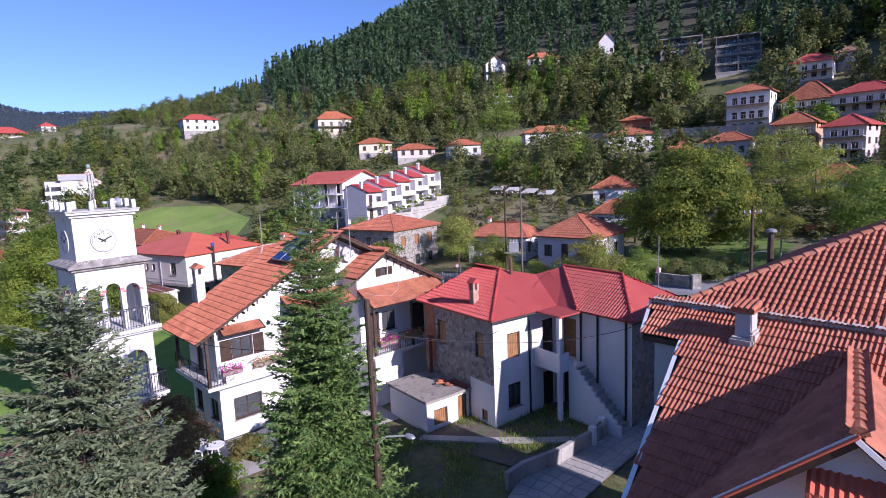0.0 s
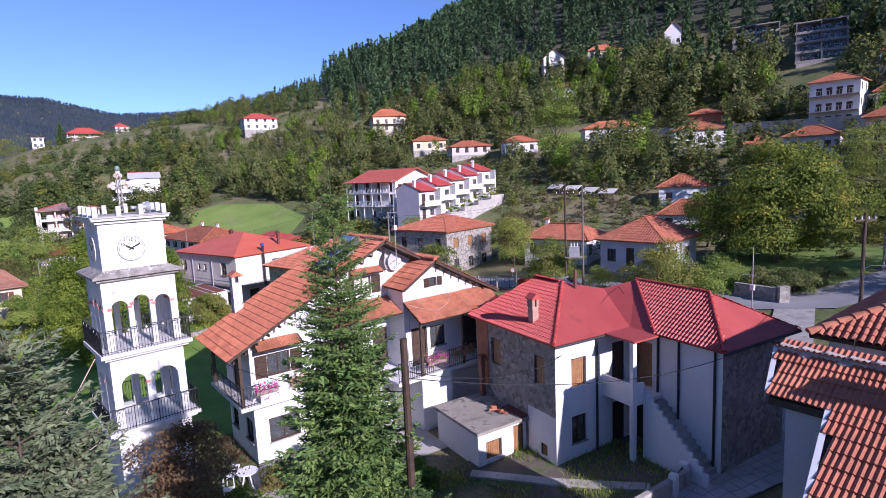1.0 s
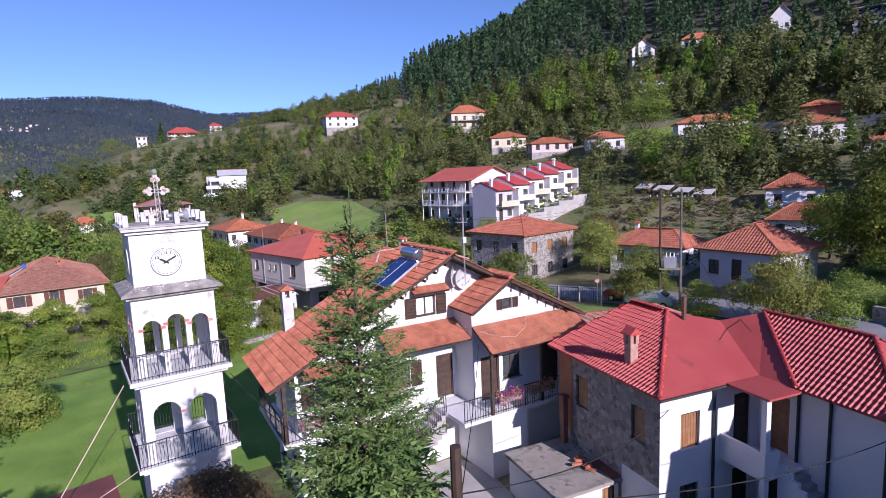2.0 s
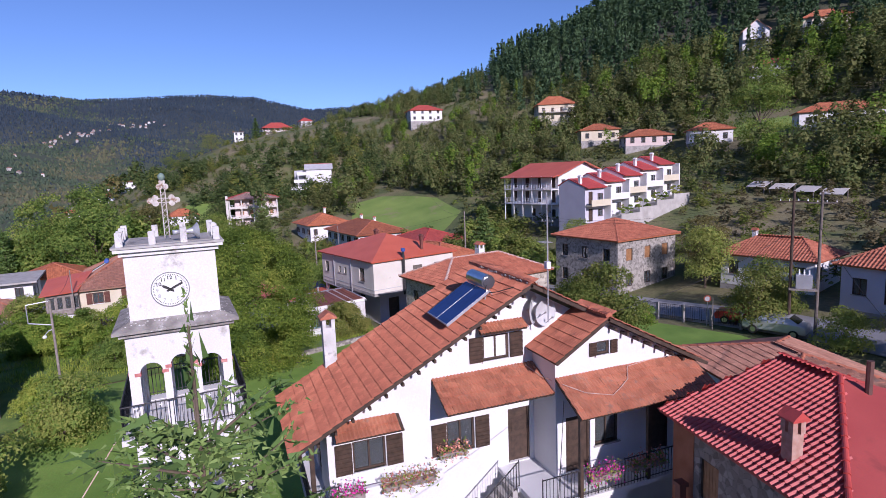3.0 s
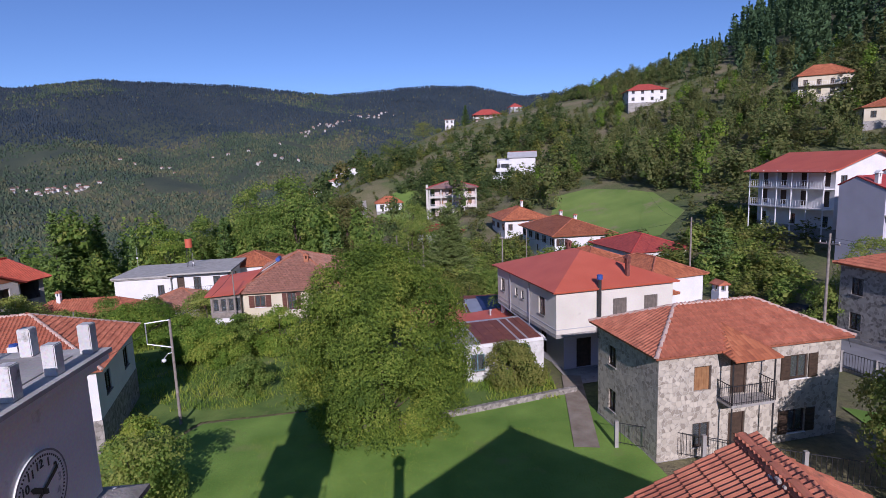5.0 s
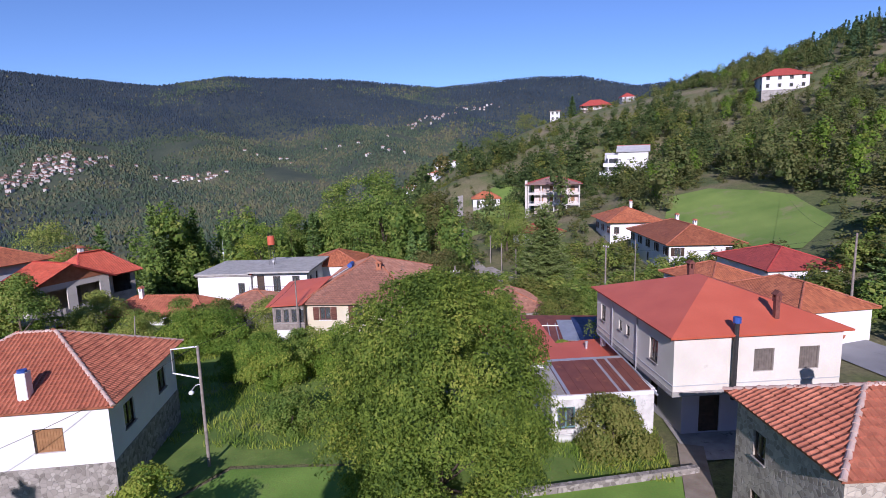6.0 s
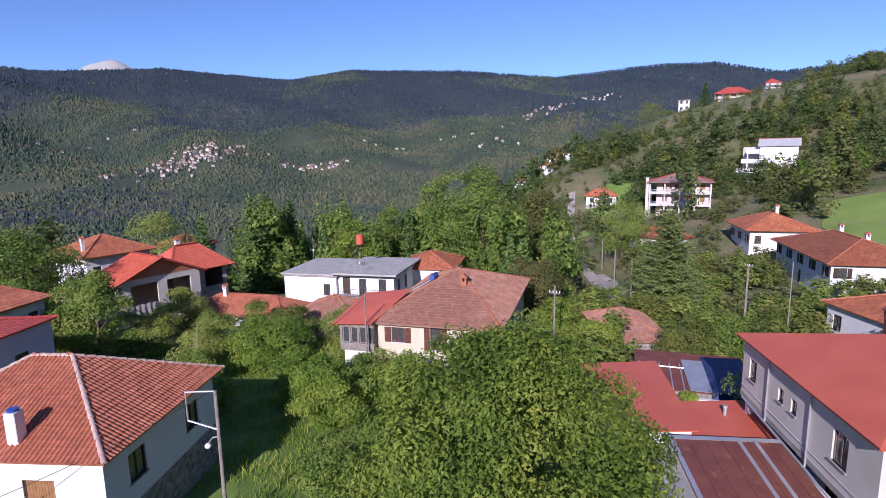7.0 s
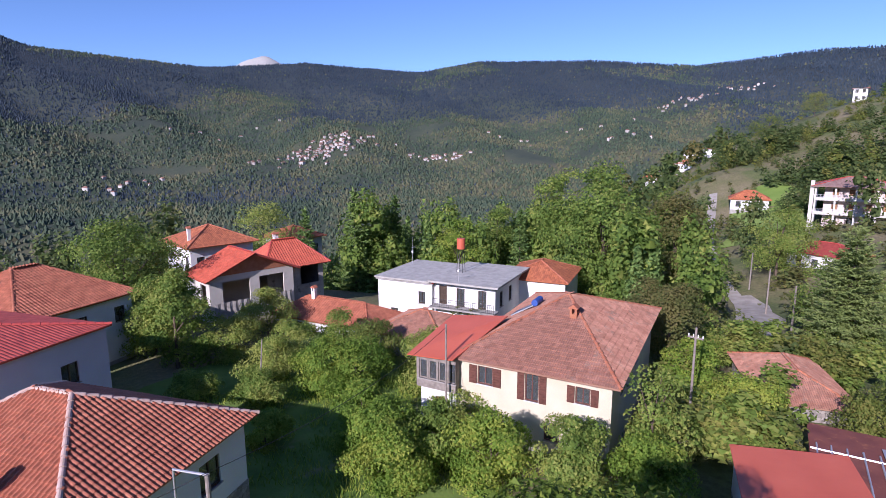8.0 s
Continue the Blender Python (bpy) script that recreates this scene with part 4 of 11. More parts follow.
    m = len(cen)
    if sprigs:  # the top shows single needles
        up = np.repeat(np.flatnonzero(cen[:, 2] > sprigs * height), 8)
        k = len(up)
        d = axis[up] * 0.55 + rnd.normal(size=(k, 3)) * 0.5
        d /= np.linalg.norm(d, axis=1)[:, None]
        q = cen[up] + axis[up] * rnd.uniform(-0.09, 0.10, (k, 1))
        e = np.cross(d, rnd.normal(size=(k, 3)))
        e *= 0.008 / np.linalg.norm(e, axis=1)[:, None]
        ln = d * rnd.uniform(0.02, 0.045, (k, 1))
        quick_mesh("leading_shoot", np.stack([q - e, q + ln * 0.5 - e * 0.8, q + ln, q + e], 1).reshape(-1, 3), np.arange(k * 4).reshape(-1, 4), mat or NEEDLE, t)
    small = np.where((cen[:, 2] > sprigs * height) & (sprigs > 0), 0.62, 1.0)[:, None]
    cen = np.repeat(cen, 2, 0) + rnd.normal(size=(2 * m, 3)) * tuft * 0.16
    axis, small, m = np.repeat(axis, 2, 0), np.repeat(small, 2, 0), 2 * m
    axis = axis + rnd.normal(size=(m, 3)) * 0.30
    wd = np.cross(axis, rnd.normal(size=(m, 3)) * 0.55 + (0, 0, 1))
    wd /= np.linalg.norm(wd, axis=1)[:, None]
    a, w = axis * tuft * small * rnd.uniform(0.40, 0.75, (m, 1)), wd * wide * 0.72 * small * rnd.uniform(0.6, 1.3, (m, 1))
    v = np.stack([cen - 0.8 * a + w, cen + a, cen - 0.8 * a - w], 1).reshape(-1, 3)
    quick_mesh("needles", v, np.arange(m * 3).reshape(-1, 3), mat or NEEDLE, t)
    part("trunk", s, BARK, t)
    return t


def woods(name, spots, mat, label, kind_fn, seed=3):
    """Many trees too far off to count, as one mesh. spots: x, y, z, height, radius, which."""
    rnd = np.random.RandomState(seed)
    protos = kind_fn(rnd)
    vs, fs, off = [], [], 0
    for k, (pv, pf) in enumerate(protos):
        sp = spots[spots[:, 5].astype(int) % len(protos) == k]
        if not len(sp):
            continue
        ang = rnd.uniform(0, 6.283, len(sp))
        c, s = np.cos(ang)[:, None], np.sin(ang)[:, None]
        x = (pv[None, :, 0] * c - pv[None, :, 1] * s) * sp[:, 4:5] + sp[:, 0:1]
        y = (pv[None, :, 0] * s + pv[None, :, 1] * c) * sp[:, 4:5] + sp[:, 1:2]
        zz = pv[None, :, 2] * sp[:, 3:4] + sp[:, 2:3]
        vs.append(np.stack([x, y, zz], -1).reshape(-1, 3))
        fs.append((pf[None] + (np.arange(len(sp)) * len(pv))[:, None, None]).reshape(-1, pf.shape[1]) + off)
        off += len(sp) * len(pv)
    ob = quick_mesh(name, np.concatenate(vs), np.concatenate(fs), mat)
    return tagged(ob, label, "woods", kind="stuff")


def leafy_protos(n, size, count=6):
    def make(rnd):
        out = []
        for _ in range(count):
            p, _l, face = crown_points(rnd, n, 1.0, 1.0, 0.12, lobes=11)
            p[:, :2] *= 0.95
            v, f = leaf_tris(p * (1, 1, 3.0), size, rnd, out=face)
            # dense leaf masses inside the lobes
            box = np.array([(x, y, z) for x in (-1, 1) for y in (-1, 1) for z in (-1, 1)], float) * 0.52
            side = np.array([t for a, b, c, d in ((0, 1, 3, 2), (4, 6, 7, 5), (0, 4, 5, 1), (2, 3, 7, 6), (0, 2, 6, 4), (1, 5, 7, 3)) for t in ((a, b, c), (a, c, d))])
            vs, fs = [v / (1, 1, 3.0)], [f]
            for q in _l if n >= 150 else ():
                vs.append(q[:3] * (0.95, 0.95, 1) + (box + rnd.uniform(-0.2, 0.2, box.shape)) * (1, 1, 0.45) * q[3] * 0.46 - (0, 0, 0.04))
                fs.append(side + sum(len(g) for g in vs[:-1]))
            out.append((np.concatenate(vs), np.concatenate(fs)))
        return out
    return make


def conifer_protos(n, size, count=4):
    def make(rnd):
        out = []
        for _ in range(count):
            q = rnd.uniform(0, 1, n) ** 1.4
            tier = np.round(q * 9) / 9
            rr = (1 - 0.93 * q) * (0.65 + 0.35 * ((q - tier) * 9 + 0.5)) * rnd.uniform(0.55, 1.0, n)
            a = rnd.uniform(0, 6.283, n)
            p = np.stack([rr * np.cos(a), rr * np.sin(a), (0.06 + 0.92 * q) * 4.0], 1)
            v, f = leaf_tris(p, size, rnd, 0.6)
            out.append((v / (1, 1, 4.0), f))
        return out
    return make


# ---- the ground ----
def build_ground():
    """One sheet: fine near the village, coarser towards the far range."""
    radii = np.concatenate([[0.0], np.geomspace(2.5, 4600, 150)])
    az = np.linspace(0, 2 * np.pi, 241)[:-1]
    cx, cy = -45.0, 15.0
    r, a = np.meshgrid(radii, az, indexing="ij")
    x, y = cx - r * np.cos(a), cy + r * np.sin(a)
    z = ground_z(x, y)
    n, m = r.shape
    idx = np.arange(n * m).reshape(n, m)
    f = np.stack([idx[:-1], idx[1:], np.roll(idx, -1, 1)[1:], np.roll(idx, -1, 1)[:-1]], -1).reshape(-1, 4)[:, ::-1]
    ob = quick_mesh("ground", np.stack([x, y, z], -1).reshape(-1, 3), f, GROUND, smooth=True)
    return tagged(ob, "grassy mountain slope falling to a wooded valley and a far range", "ground", kind="structure")


build_ground()


def sheet(name, outline, mat, label, category, lift=0.05, step=1.2):
    """A flat patch laid over the ground: triangulated grid clipped to a plan outline."""
    xs, ys = [p[0] for p in outline], [p[1] for p in outline]
    bm = bmesh.new()
    bmesh.ops.create_grid(bm, x_segments=max(2, int((max(xs) - min(xs)) / step)), y_segments=max(2, int((max(ys) - min(ys)) / step)), size=0.5)
    for v in bm.verts:
        v.co = Vector((min(xs) + (v.co.x + 0.5) * (max(xs) - min(xs)), min(ys) + (v.co.y + 0.5) * (max(ys) - min(ys)), 0))
    def inside(u, v):
        c = False
        for (x0, y0), (x1, y1) in zip(outline, outline[1:] + outline[:1]):
            if (y0 > v) != (y1 > v) and u < (x1 - x0) * (v - y0) / (y1 - y0) + x0:
                c = not c
        return c
    for a, b in zip(outline, outline[1:] + outline[:1]):
        d = Vector((b[0] - a[0], b[1] - a[1], 0))
        bmesh.ops.bisect_plane(bm, geom=bm.verts[:] + bm.edges[:] + bm.faces[:], plane_co=(*a, 0), plane_no=(d.y, -d.x, 0))
    bmesh.ops.delete(bm, geom=[q for q in bm.faces if not inside(*q.calc_center_median()[:2])], context="FACES")
    z = ground_z([v.co.x for v in bm.verts], [v.co.y for v in bm.verts])
    for v, q in zip(bm.verts, z):
        v.co.z = float(q) + lift
    me = bpy.data.meshes.new(name)
    bm.to_mesh(me)
    bm.free()
    me.materials.append(mat)
    return tagged(new(name, me), label, category, kind="structure")


def ribbon(pts, width):
    """The plan outline of a road of a width along points."""
    left, right = [], []
    for i, p in enumerate(pts):
        a, b = Vector(pts[max(0, i - 1)]), Vector(pts[min(len(pts) - 1, i + 1)])
        d = (b - a).normalized()
        left.append((p[0] - d.y * width / 2, p[1] + d.x * width / 2))
        right.append((p[0] + d.y * width / 2, p[1] - d.x * width / 2))
    return right + left[::-1]


# ---- the clock tower ----
def arch_wall(s, m, width, z0, z1, bays, thick):
    """A wall panel in the plane y = 0 of m, x from -width/2, with round-headed openings (centre, half width, sill, springing)."""
    xs = [-width / 2]
    put = lambda pts: s.face([m @ Vector(p) for p in pts])
    for y, flip in ((0.0, 1), (thick, -1)):
        x = -width / 2
        for c, hw, sill, spring in bays:
            put([(x, y, z0), (c - hw, y, z0), (c - hw, y, z1), (x, y, z1)][::flip])
            if sill > z0:
                put([(c - hw, y, z0), (c + hw, y, z0), (c + hw, y, sill), (c - hw, y, sill)][::flip])
            arc = [(c - hw * math.cos(t), spring + hw * math.sin(t)) for t in (math.pi * i / 10 for i in range(11))]
            for (xa, za), (xb, zb) in zip(arc, arc[1:]):
                put([(xa, y, za), (xb, y, zb), (xb, y, z1), (xa, y, z1)][::flip])
            x = c + hw
        put([(x, y, z0), (width / 2, y, z0), (width / 2, y, z1), (x, y, z1)][::flip])
    for c, hw, sill, spring in bays:
        ring = [(c - hw, sill)] + [(c - hw * math.cos(t), spring + hw * math.sin(t)) for t in (math.pi * i / 10 for i in range(11))] + [(c + hw, sill)]
        for (xa, za), (xb, zb) in zip(ring, ring[1:] + ring[:1]):
            put([(xa, 0, za), (xa, thick, za), (xb, thick, zb), (xb, 0, zb)])


def clock_tower():
    t = thing("clock_tower", -29.12, 8.85, 0, 5, "white plastered clock tower with open arcades, iron railings and a cross", "tower")
    zg = -0.6
    base = Shape().box(-1.42, -1.42, zg, 1.42, 1.42, 3.2)
    part("base", base, OLD_WHITE, t)
    part("lower_slab", Shape().box(-1.75, -1.75, 3.2, 1.75, 1.75, 3.34).box(-1.62, -1.62, 3.08, 1.62, 1.62, 3.2), OLD_WHITE, t)
    turn = lambda k: Matrix.Rotation(math.pi / 2 * k, 4, "Z")
    for z0, z1, half, bays, nm in ((3.34, 6.3, 1.40, [(-0.62, 0.47, 3.36, 5.05), (0.62, 0.47, 3.36, 5.05)], "lower_arcade"),
                                   (6.56, 9.5, 1.38, [(-0.80, 0.30, 6.58, 8.30), (0.0, 0.30, 6.58, 8.42), (0.80, 0.30, 6.58, 8.30)], "upper_arcade")):
        for k in range(4):
            s = Shape()
            arch_wall(s, turn(k) @ pose(0, -half, 0), 2 * half - (0 if k % 2 else 0.44), z0, z1, bays, 0.22)
            part(nm, s, OLD_WHITE, t)
        red = surface("faded_red_paint", (0.48, 0.16, 0.14), (0.60, 0.30, 0.27), 6, 0.85, 0.2, 30)
        for k in range(4):
            m = turn(k)
            for j, (c, hw, sill, spring) in enumerate(bays):
                for sg in (-1, 1) if z0 > 5 else ((1,) if j == 0 else ()):
                    part("capital", Shape().box(c + sg * (hw + 0.05) - 0.085 + 0.004 * sg, -half - 0.025, spring - 0.05, c + sg * (hw + 0.05) + 0.085 + 0.004 * sg, -half + 0.245, spring + 0.045, m), red, t, "faded red arch capital")
    part("upper_slab", Shape().box(-1.72, -1.72, 6.40, 1.72, 1.72, 6.56).box(-1.58, -1.58, 6.28, 1.58, 1.58, 6.40), OLD_WHITE, t)
    part("ceiling_slab", Shape().box(-1.2, -1.2, 9.3, 1.2, 1.2, 9.45), OLD_WHITE, t)
    for z, e in ((3.34, 1.70), (6.56, 1.66)):
        for k in range(4):
            m = turn(k)
            railing(t, m @ Vector((-e, -e, z)), m @ Vector((e, -e, z)), 0.95, 0.11)
    led = Shape().box(-1.52, -1.52, 9.44, 1.52, 1.52, 9.56)
    k0 = len(led.v)
    led.v += [(-1.66, -1.66, 9.56), (1.66, -1.66, 9.56), (1.66, 1.66, 9.56), (-1.66, 1.66, 9.56), (-1.66, -1.66, 9.64), (1.66, -1.66, 9.64), (1.66, 1.66, 9.64), (-1.66, 1.66, 9.64), (-1.2, -1.2, 9.84), (1.2, -1.2, 9.84), (1.2, 1.2, 9.84), (-1.2, 1.2, 9.84)]
    led.f += [tuple(k0 + i for i in (3, 2, 1, 0))] + [tuple(k0 + q for q in (i + j, (i + 1) % 4 + j, (i + 1) % 4 + 4 + j, i + 4 + j)) for j in (0, 4) for i in range(4)]
    part("ledge", led, LEDGE_CEMENT, t, "grey weathered cement ledge")
    part("clock_room", Shape().box(-1.2, -1.2, 9.6, 1.2, 1.2, 11.74), OLD_WHITE, t)
    part("cornice", Shape().box(-1.3, -1.3, 11.70, 1.3, 1.3, 11.82).box(-1.42, -1.42, 11.82, 1.42, 1.42, 11.92), OLD_WHITE, t)
    part("roof_slab", Shape().box(-1.46, -1.46, 11.92, 1.46, 1.46, 11.98), SLAB, t)
    for k in range(4):
        for i in range(3):
            p = turn(k) @ Vector((-1.24 + 0.82 * i, -1.27, 0))
            part("merlon", Shape().box(p.x - 0.088, p.y - 0.088, 11.98, p.x + 0.088, p.y + 0.088, 12.41 - 0.02 * ((i + k) % 3)), WORN_WHITE, t, bevel=0.012)
    # clocks on the four faces
    dial_m = surface("white_dial", (0.72, 0.72, 0.70), (0.80, 0.80, 0.78), 4, 0.6, 0.05, 40)
    for k in range(4):
        face = part("clock", Shape().tube((0, 0, 0), (0, -0.03, 0), 0.57, n=40), dial_m, t, "round white clock dial with black numerals")
        face.matrix_local = turn(k) @ pose(-0.09, -1.2, 10.64) @ Matrix.Diagonal((0.89, 1, 0.89, 1))
        ring = Shape()
        rim = Shape()
        for i in range(48):
            a, b = (2 * math.pi * j / 48 for j in (i, i + 1))
            rim.face([(0.545 * math.sin(a), -0.034, 0.545 * math.cos(a)), (0.545 * math.sin(b), -0.034, 0.545 * math.cos(b)), (0.575 * math.sin(b), -0.034, 0.575 * math.cos(b)), (0.575 * math.sin(a), -0.034, 0.575 * math.cos(a))][::-1])
        part("rim", rim, RIM_GREY, face)
        for i in range(60):
            a = 2 * math.pi * i / 60
            ring.box(-0.011, -0.036, 0.475, 0.011, -0.031, 0.505, Matrix.Rotation(a, 4, "Y"))
        tagged(part("minute_ring", ring, IRON, face), kind="stuff")
        for ang, ln, wd in ((-58, 0.30, 0.036), (63, 0.45, 0.030)):
            m = Matrix.Rotation(radians(ang), 4, "Y")
            ptr = Shape().tube((0, -0.03, 0), (0, -0.05, 0), 0.045, n=12)
            ptr.face([m @ Vector(p) for p in ((-0.02, -0.045, -0.14), (wd, -0.045, -0.1), (wd * 1.2, -0.045, ln * 0.75), (0, -0.045, ln), (-wd * 1.2, -0.045, ln * 0.75), (-wd, -0.045, -0.1))])
            part("pointer", ptr, IRON, face)
        for i in range(12):
            a = 2 * math.pi * (i + 1) / 12
            cu = bpy.data.curves.new("numeral", "FONT")
            cu.body, cu.size, cu.align_x, cu.align_y, cu.extrude = str(i + 1), 0.17, "CENTER", "CENTER", 0.002
            cu.offset = 0.004
            tmp = bpy.data.objects.new("numeral", cu)
            me = bpy.data.meshes.new_from_object(tmp)
            bpy.data.objects.remove(tmp)
            me.materials.clear()
            me.materials.append(IRON if i + 1 in (10, 11, 12, 1, 2) else NUMERAL_FADED)
            q = new("numeral", me)
            q.parent = face
            q.matrix_local = pose(0.385 * math.sin(a), -0.037, 0.385 * math.cos(a), 90)
    # lattice cross on the roof
    cross = Shape()
    for dx in (-0.07, 0.07):
        for dy in (-0.07, 0.07):
            cross.tube((dx, dy, 11.98), (dx * 0.8, dy * 0.8, 13.55), 0.016, n=5)
    for i in range(9):
        z = 12.05 + 0.17 * i
        for a, b in (((-0.07, -0.07), (0.07, -0.07)), ((0.07, -0.07), (0.07, 0.07)), ((0.07, 0.07), (-0.07, 0.07)), ((-0.07, 0.07), (-0.07, -0.07))):
            cross.tube((*a, z), (*b, z + 0.17), 0.009, n=4)
    for sg in (-1, 1):
        for dz in (-0.07, 0.07):
            cross.tube((0, 0, 13.12 + dz), (0, sg * 0.28, 13.12 + dz * 0.6), 0.014, n=5)
    rust = surface("rust_streaked_white_metal", (0.44, 0.40, 0.35), (0.60, 0.57, 0.52), 9, 0.6, 0.2, 40, stain=(0.24, 0.12, 0.06), stain_size=6, stain_at=0.52)
    c = part("roof_cross", cross, rust, t, "white rust-streaked lattice cross")
    c.matrix_local = pose(0.18, -0.03, 0.06)
    for cy, cz in ((0, 13.58), (0.27, 13.12), (-0.27, 13.12)):
        tre = Shape()
        for a in (0, 120, 240):
            q = (cy + 0.095 * math.cos(radians(a + (90 if cy == 0 else (0 if cy > 0 else 180)))), cz + 0.095 * math.sin(radians(a + (90 if cy == 0 else (0 if cy > 0 else 180)))))
            tre.tube((-0.03, *q), (0.03, *q), 0.088, n=14)
        part("trefoil", tre, rust, c)
    part("finial", Shape().ball((0, 0, 13.82), 0.10, 0.10, 0.12), surface("tarnished_copper_ball", (0.16, 0.24, 0.20), (0.25, 0.33, 0.28), 6, 0.4, 0.1, 30), c)
    horn = Shape()
    prof = [(0.0, 0.045), (0.20, 0.055), (0.36, 0.10), (0.48, 0.21), (0.51, 0.24)]
    for (xa, ra), (xb, rb) in zip(prof, prof[1:]):
        horn.tube((0, xa, 0), (0, xb, 0), ra, rb, n=20, caps=False)
    horn.tube((0, -0.18, 0), (0, 0.02, 0), 0.07, n=10).tube((0, 0.02, 0), (0, 0.02, -0.30), 0.018, n=6)
    h = part("loudspeaker", horn, surface("grey_horn_metal", (0.42, 0.44, 0.46), (0.52, 0.54, 0.56), 5, 0.4, 0.05, 30, metal=0.4), t, "grey horn loudspeaker", smooth=True)
    h.matrix_local = pose(0.95, 0.30, 12.26, 0, 0, 12)
    rnd = random.Random(8)
    bits = Shape()
    for i in range(70):
        k, u = rnd.randrange(4), rnd.uniform(-1.5, 1.5)
        p, r = turn(k) @ Vector((u, -1.22 - abs(rnd.gauss(0, 0.14)), 0)), rnd.uniform(0.008, 0.03)
        zz = 9.84 - 0.2 * min(1, max(0, (max(abs(p.x), abs(p.y)) - 1.2) / 0.46))
        bits.ball((p.x, p.y, zz), r * 1.4, r, r * 0.5, 5, 3)
    tagged(part("plaster_crumb", bits, OLD_WHITE, t), kind="stuff")
    for z, e in ((3.34, 1.70), (6.56, 1.66)):
        for k in range(4):
            for i in range(5):
                m = turn(k) @ pose(-1.28 + 0.64 * i, -e - 0.02, z + 0.86)
                part("rosette", Shape().box(-0.055, -0.006, -0.012, 0.055, 0.006, 0.012, m).box(-0.012, -0.007, -0.055, 0.012, 0.007, 0.055, m), WHITE_PAINT, t)
    part("bell", Shape().tube((0, 0, 8.75), (0, 0, 8.45), 0.07, 0.13, n=14).tube((0, 0, 8.45), (0, 0, 8.3), 0.13, 0.2, n=14).tube((0, 0, 9.3), (0, 0, 8.75), 0.02, n=6), ZINC, t, "small grey bell in the arcade")
    part("roof_slab_inner", Shape().box(-1.1, -1.1, 11.975, 1.1, 1.1, 12.0), CONCRETE, t)
    return t


NUMERAL_FADED = surface("faded_numeral_paint", (0.42, 0.42, 0.42), (0.52, 0.52, 0.52), 6, 0.7, 0.05, 40)
RIM_GREY = surface("dark_grey_rim", (0.16, 0.16, 0.17), (0.24, 0.24, 0.25), 6, 0.6, 0.05, 40)
clock_tower()


# ---- the guesthouse with the solar heater ----
def flower_box(x0, y0, x1, y1, z, mat, seed, label, name="flower_box", group="flower boxes"):
    a, b = Vector((x0, y0, z)), Vector((x1, y1, z))
    ln = (b - a).length
    t = thing(name, x0, y0, z, math.degrees(math.atan2(y1 - y0, x1 - x0)), label, "flower box", group)
    part("box", Shape().box(0, -0.1, 0, ln, 0.1, 0.18), GREY_WOOD, t, bevel=0.01)
    rnd = np.random.RandomState(seed)
    n = int(520 * ln)
    p = np.stack([rnd.uniform(-0.05, ln + 0.05, n), rnd.normal(0, 0.15, n), 0.25 + rnd.normal(0, 0.17, n)], 1)
    k = rnd.uniform(size=n) < 0.6
    v, f = leaf_quads(p[k], 0.045, rnd)
    tagged(quick_mesh("flowers", v, f, mat, t), kind="stuff")
    v, f = leaf_quads(p[~k] - (0, 0, 0.05), 0.05, rnd)
    tagged(quick_mesh("leaves", v, f, LEAF_LIGHT, t), kind="stuff")
    return t


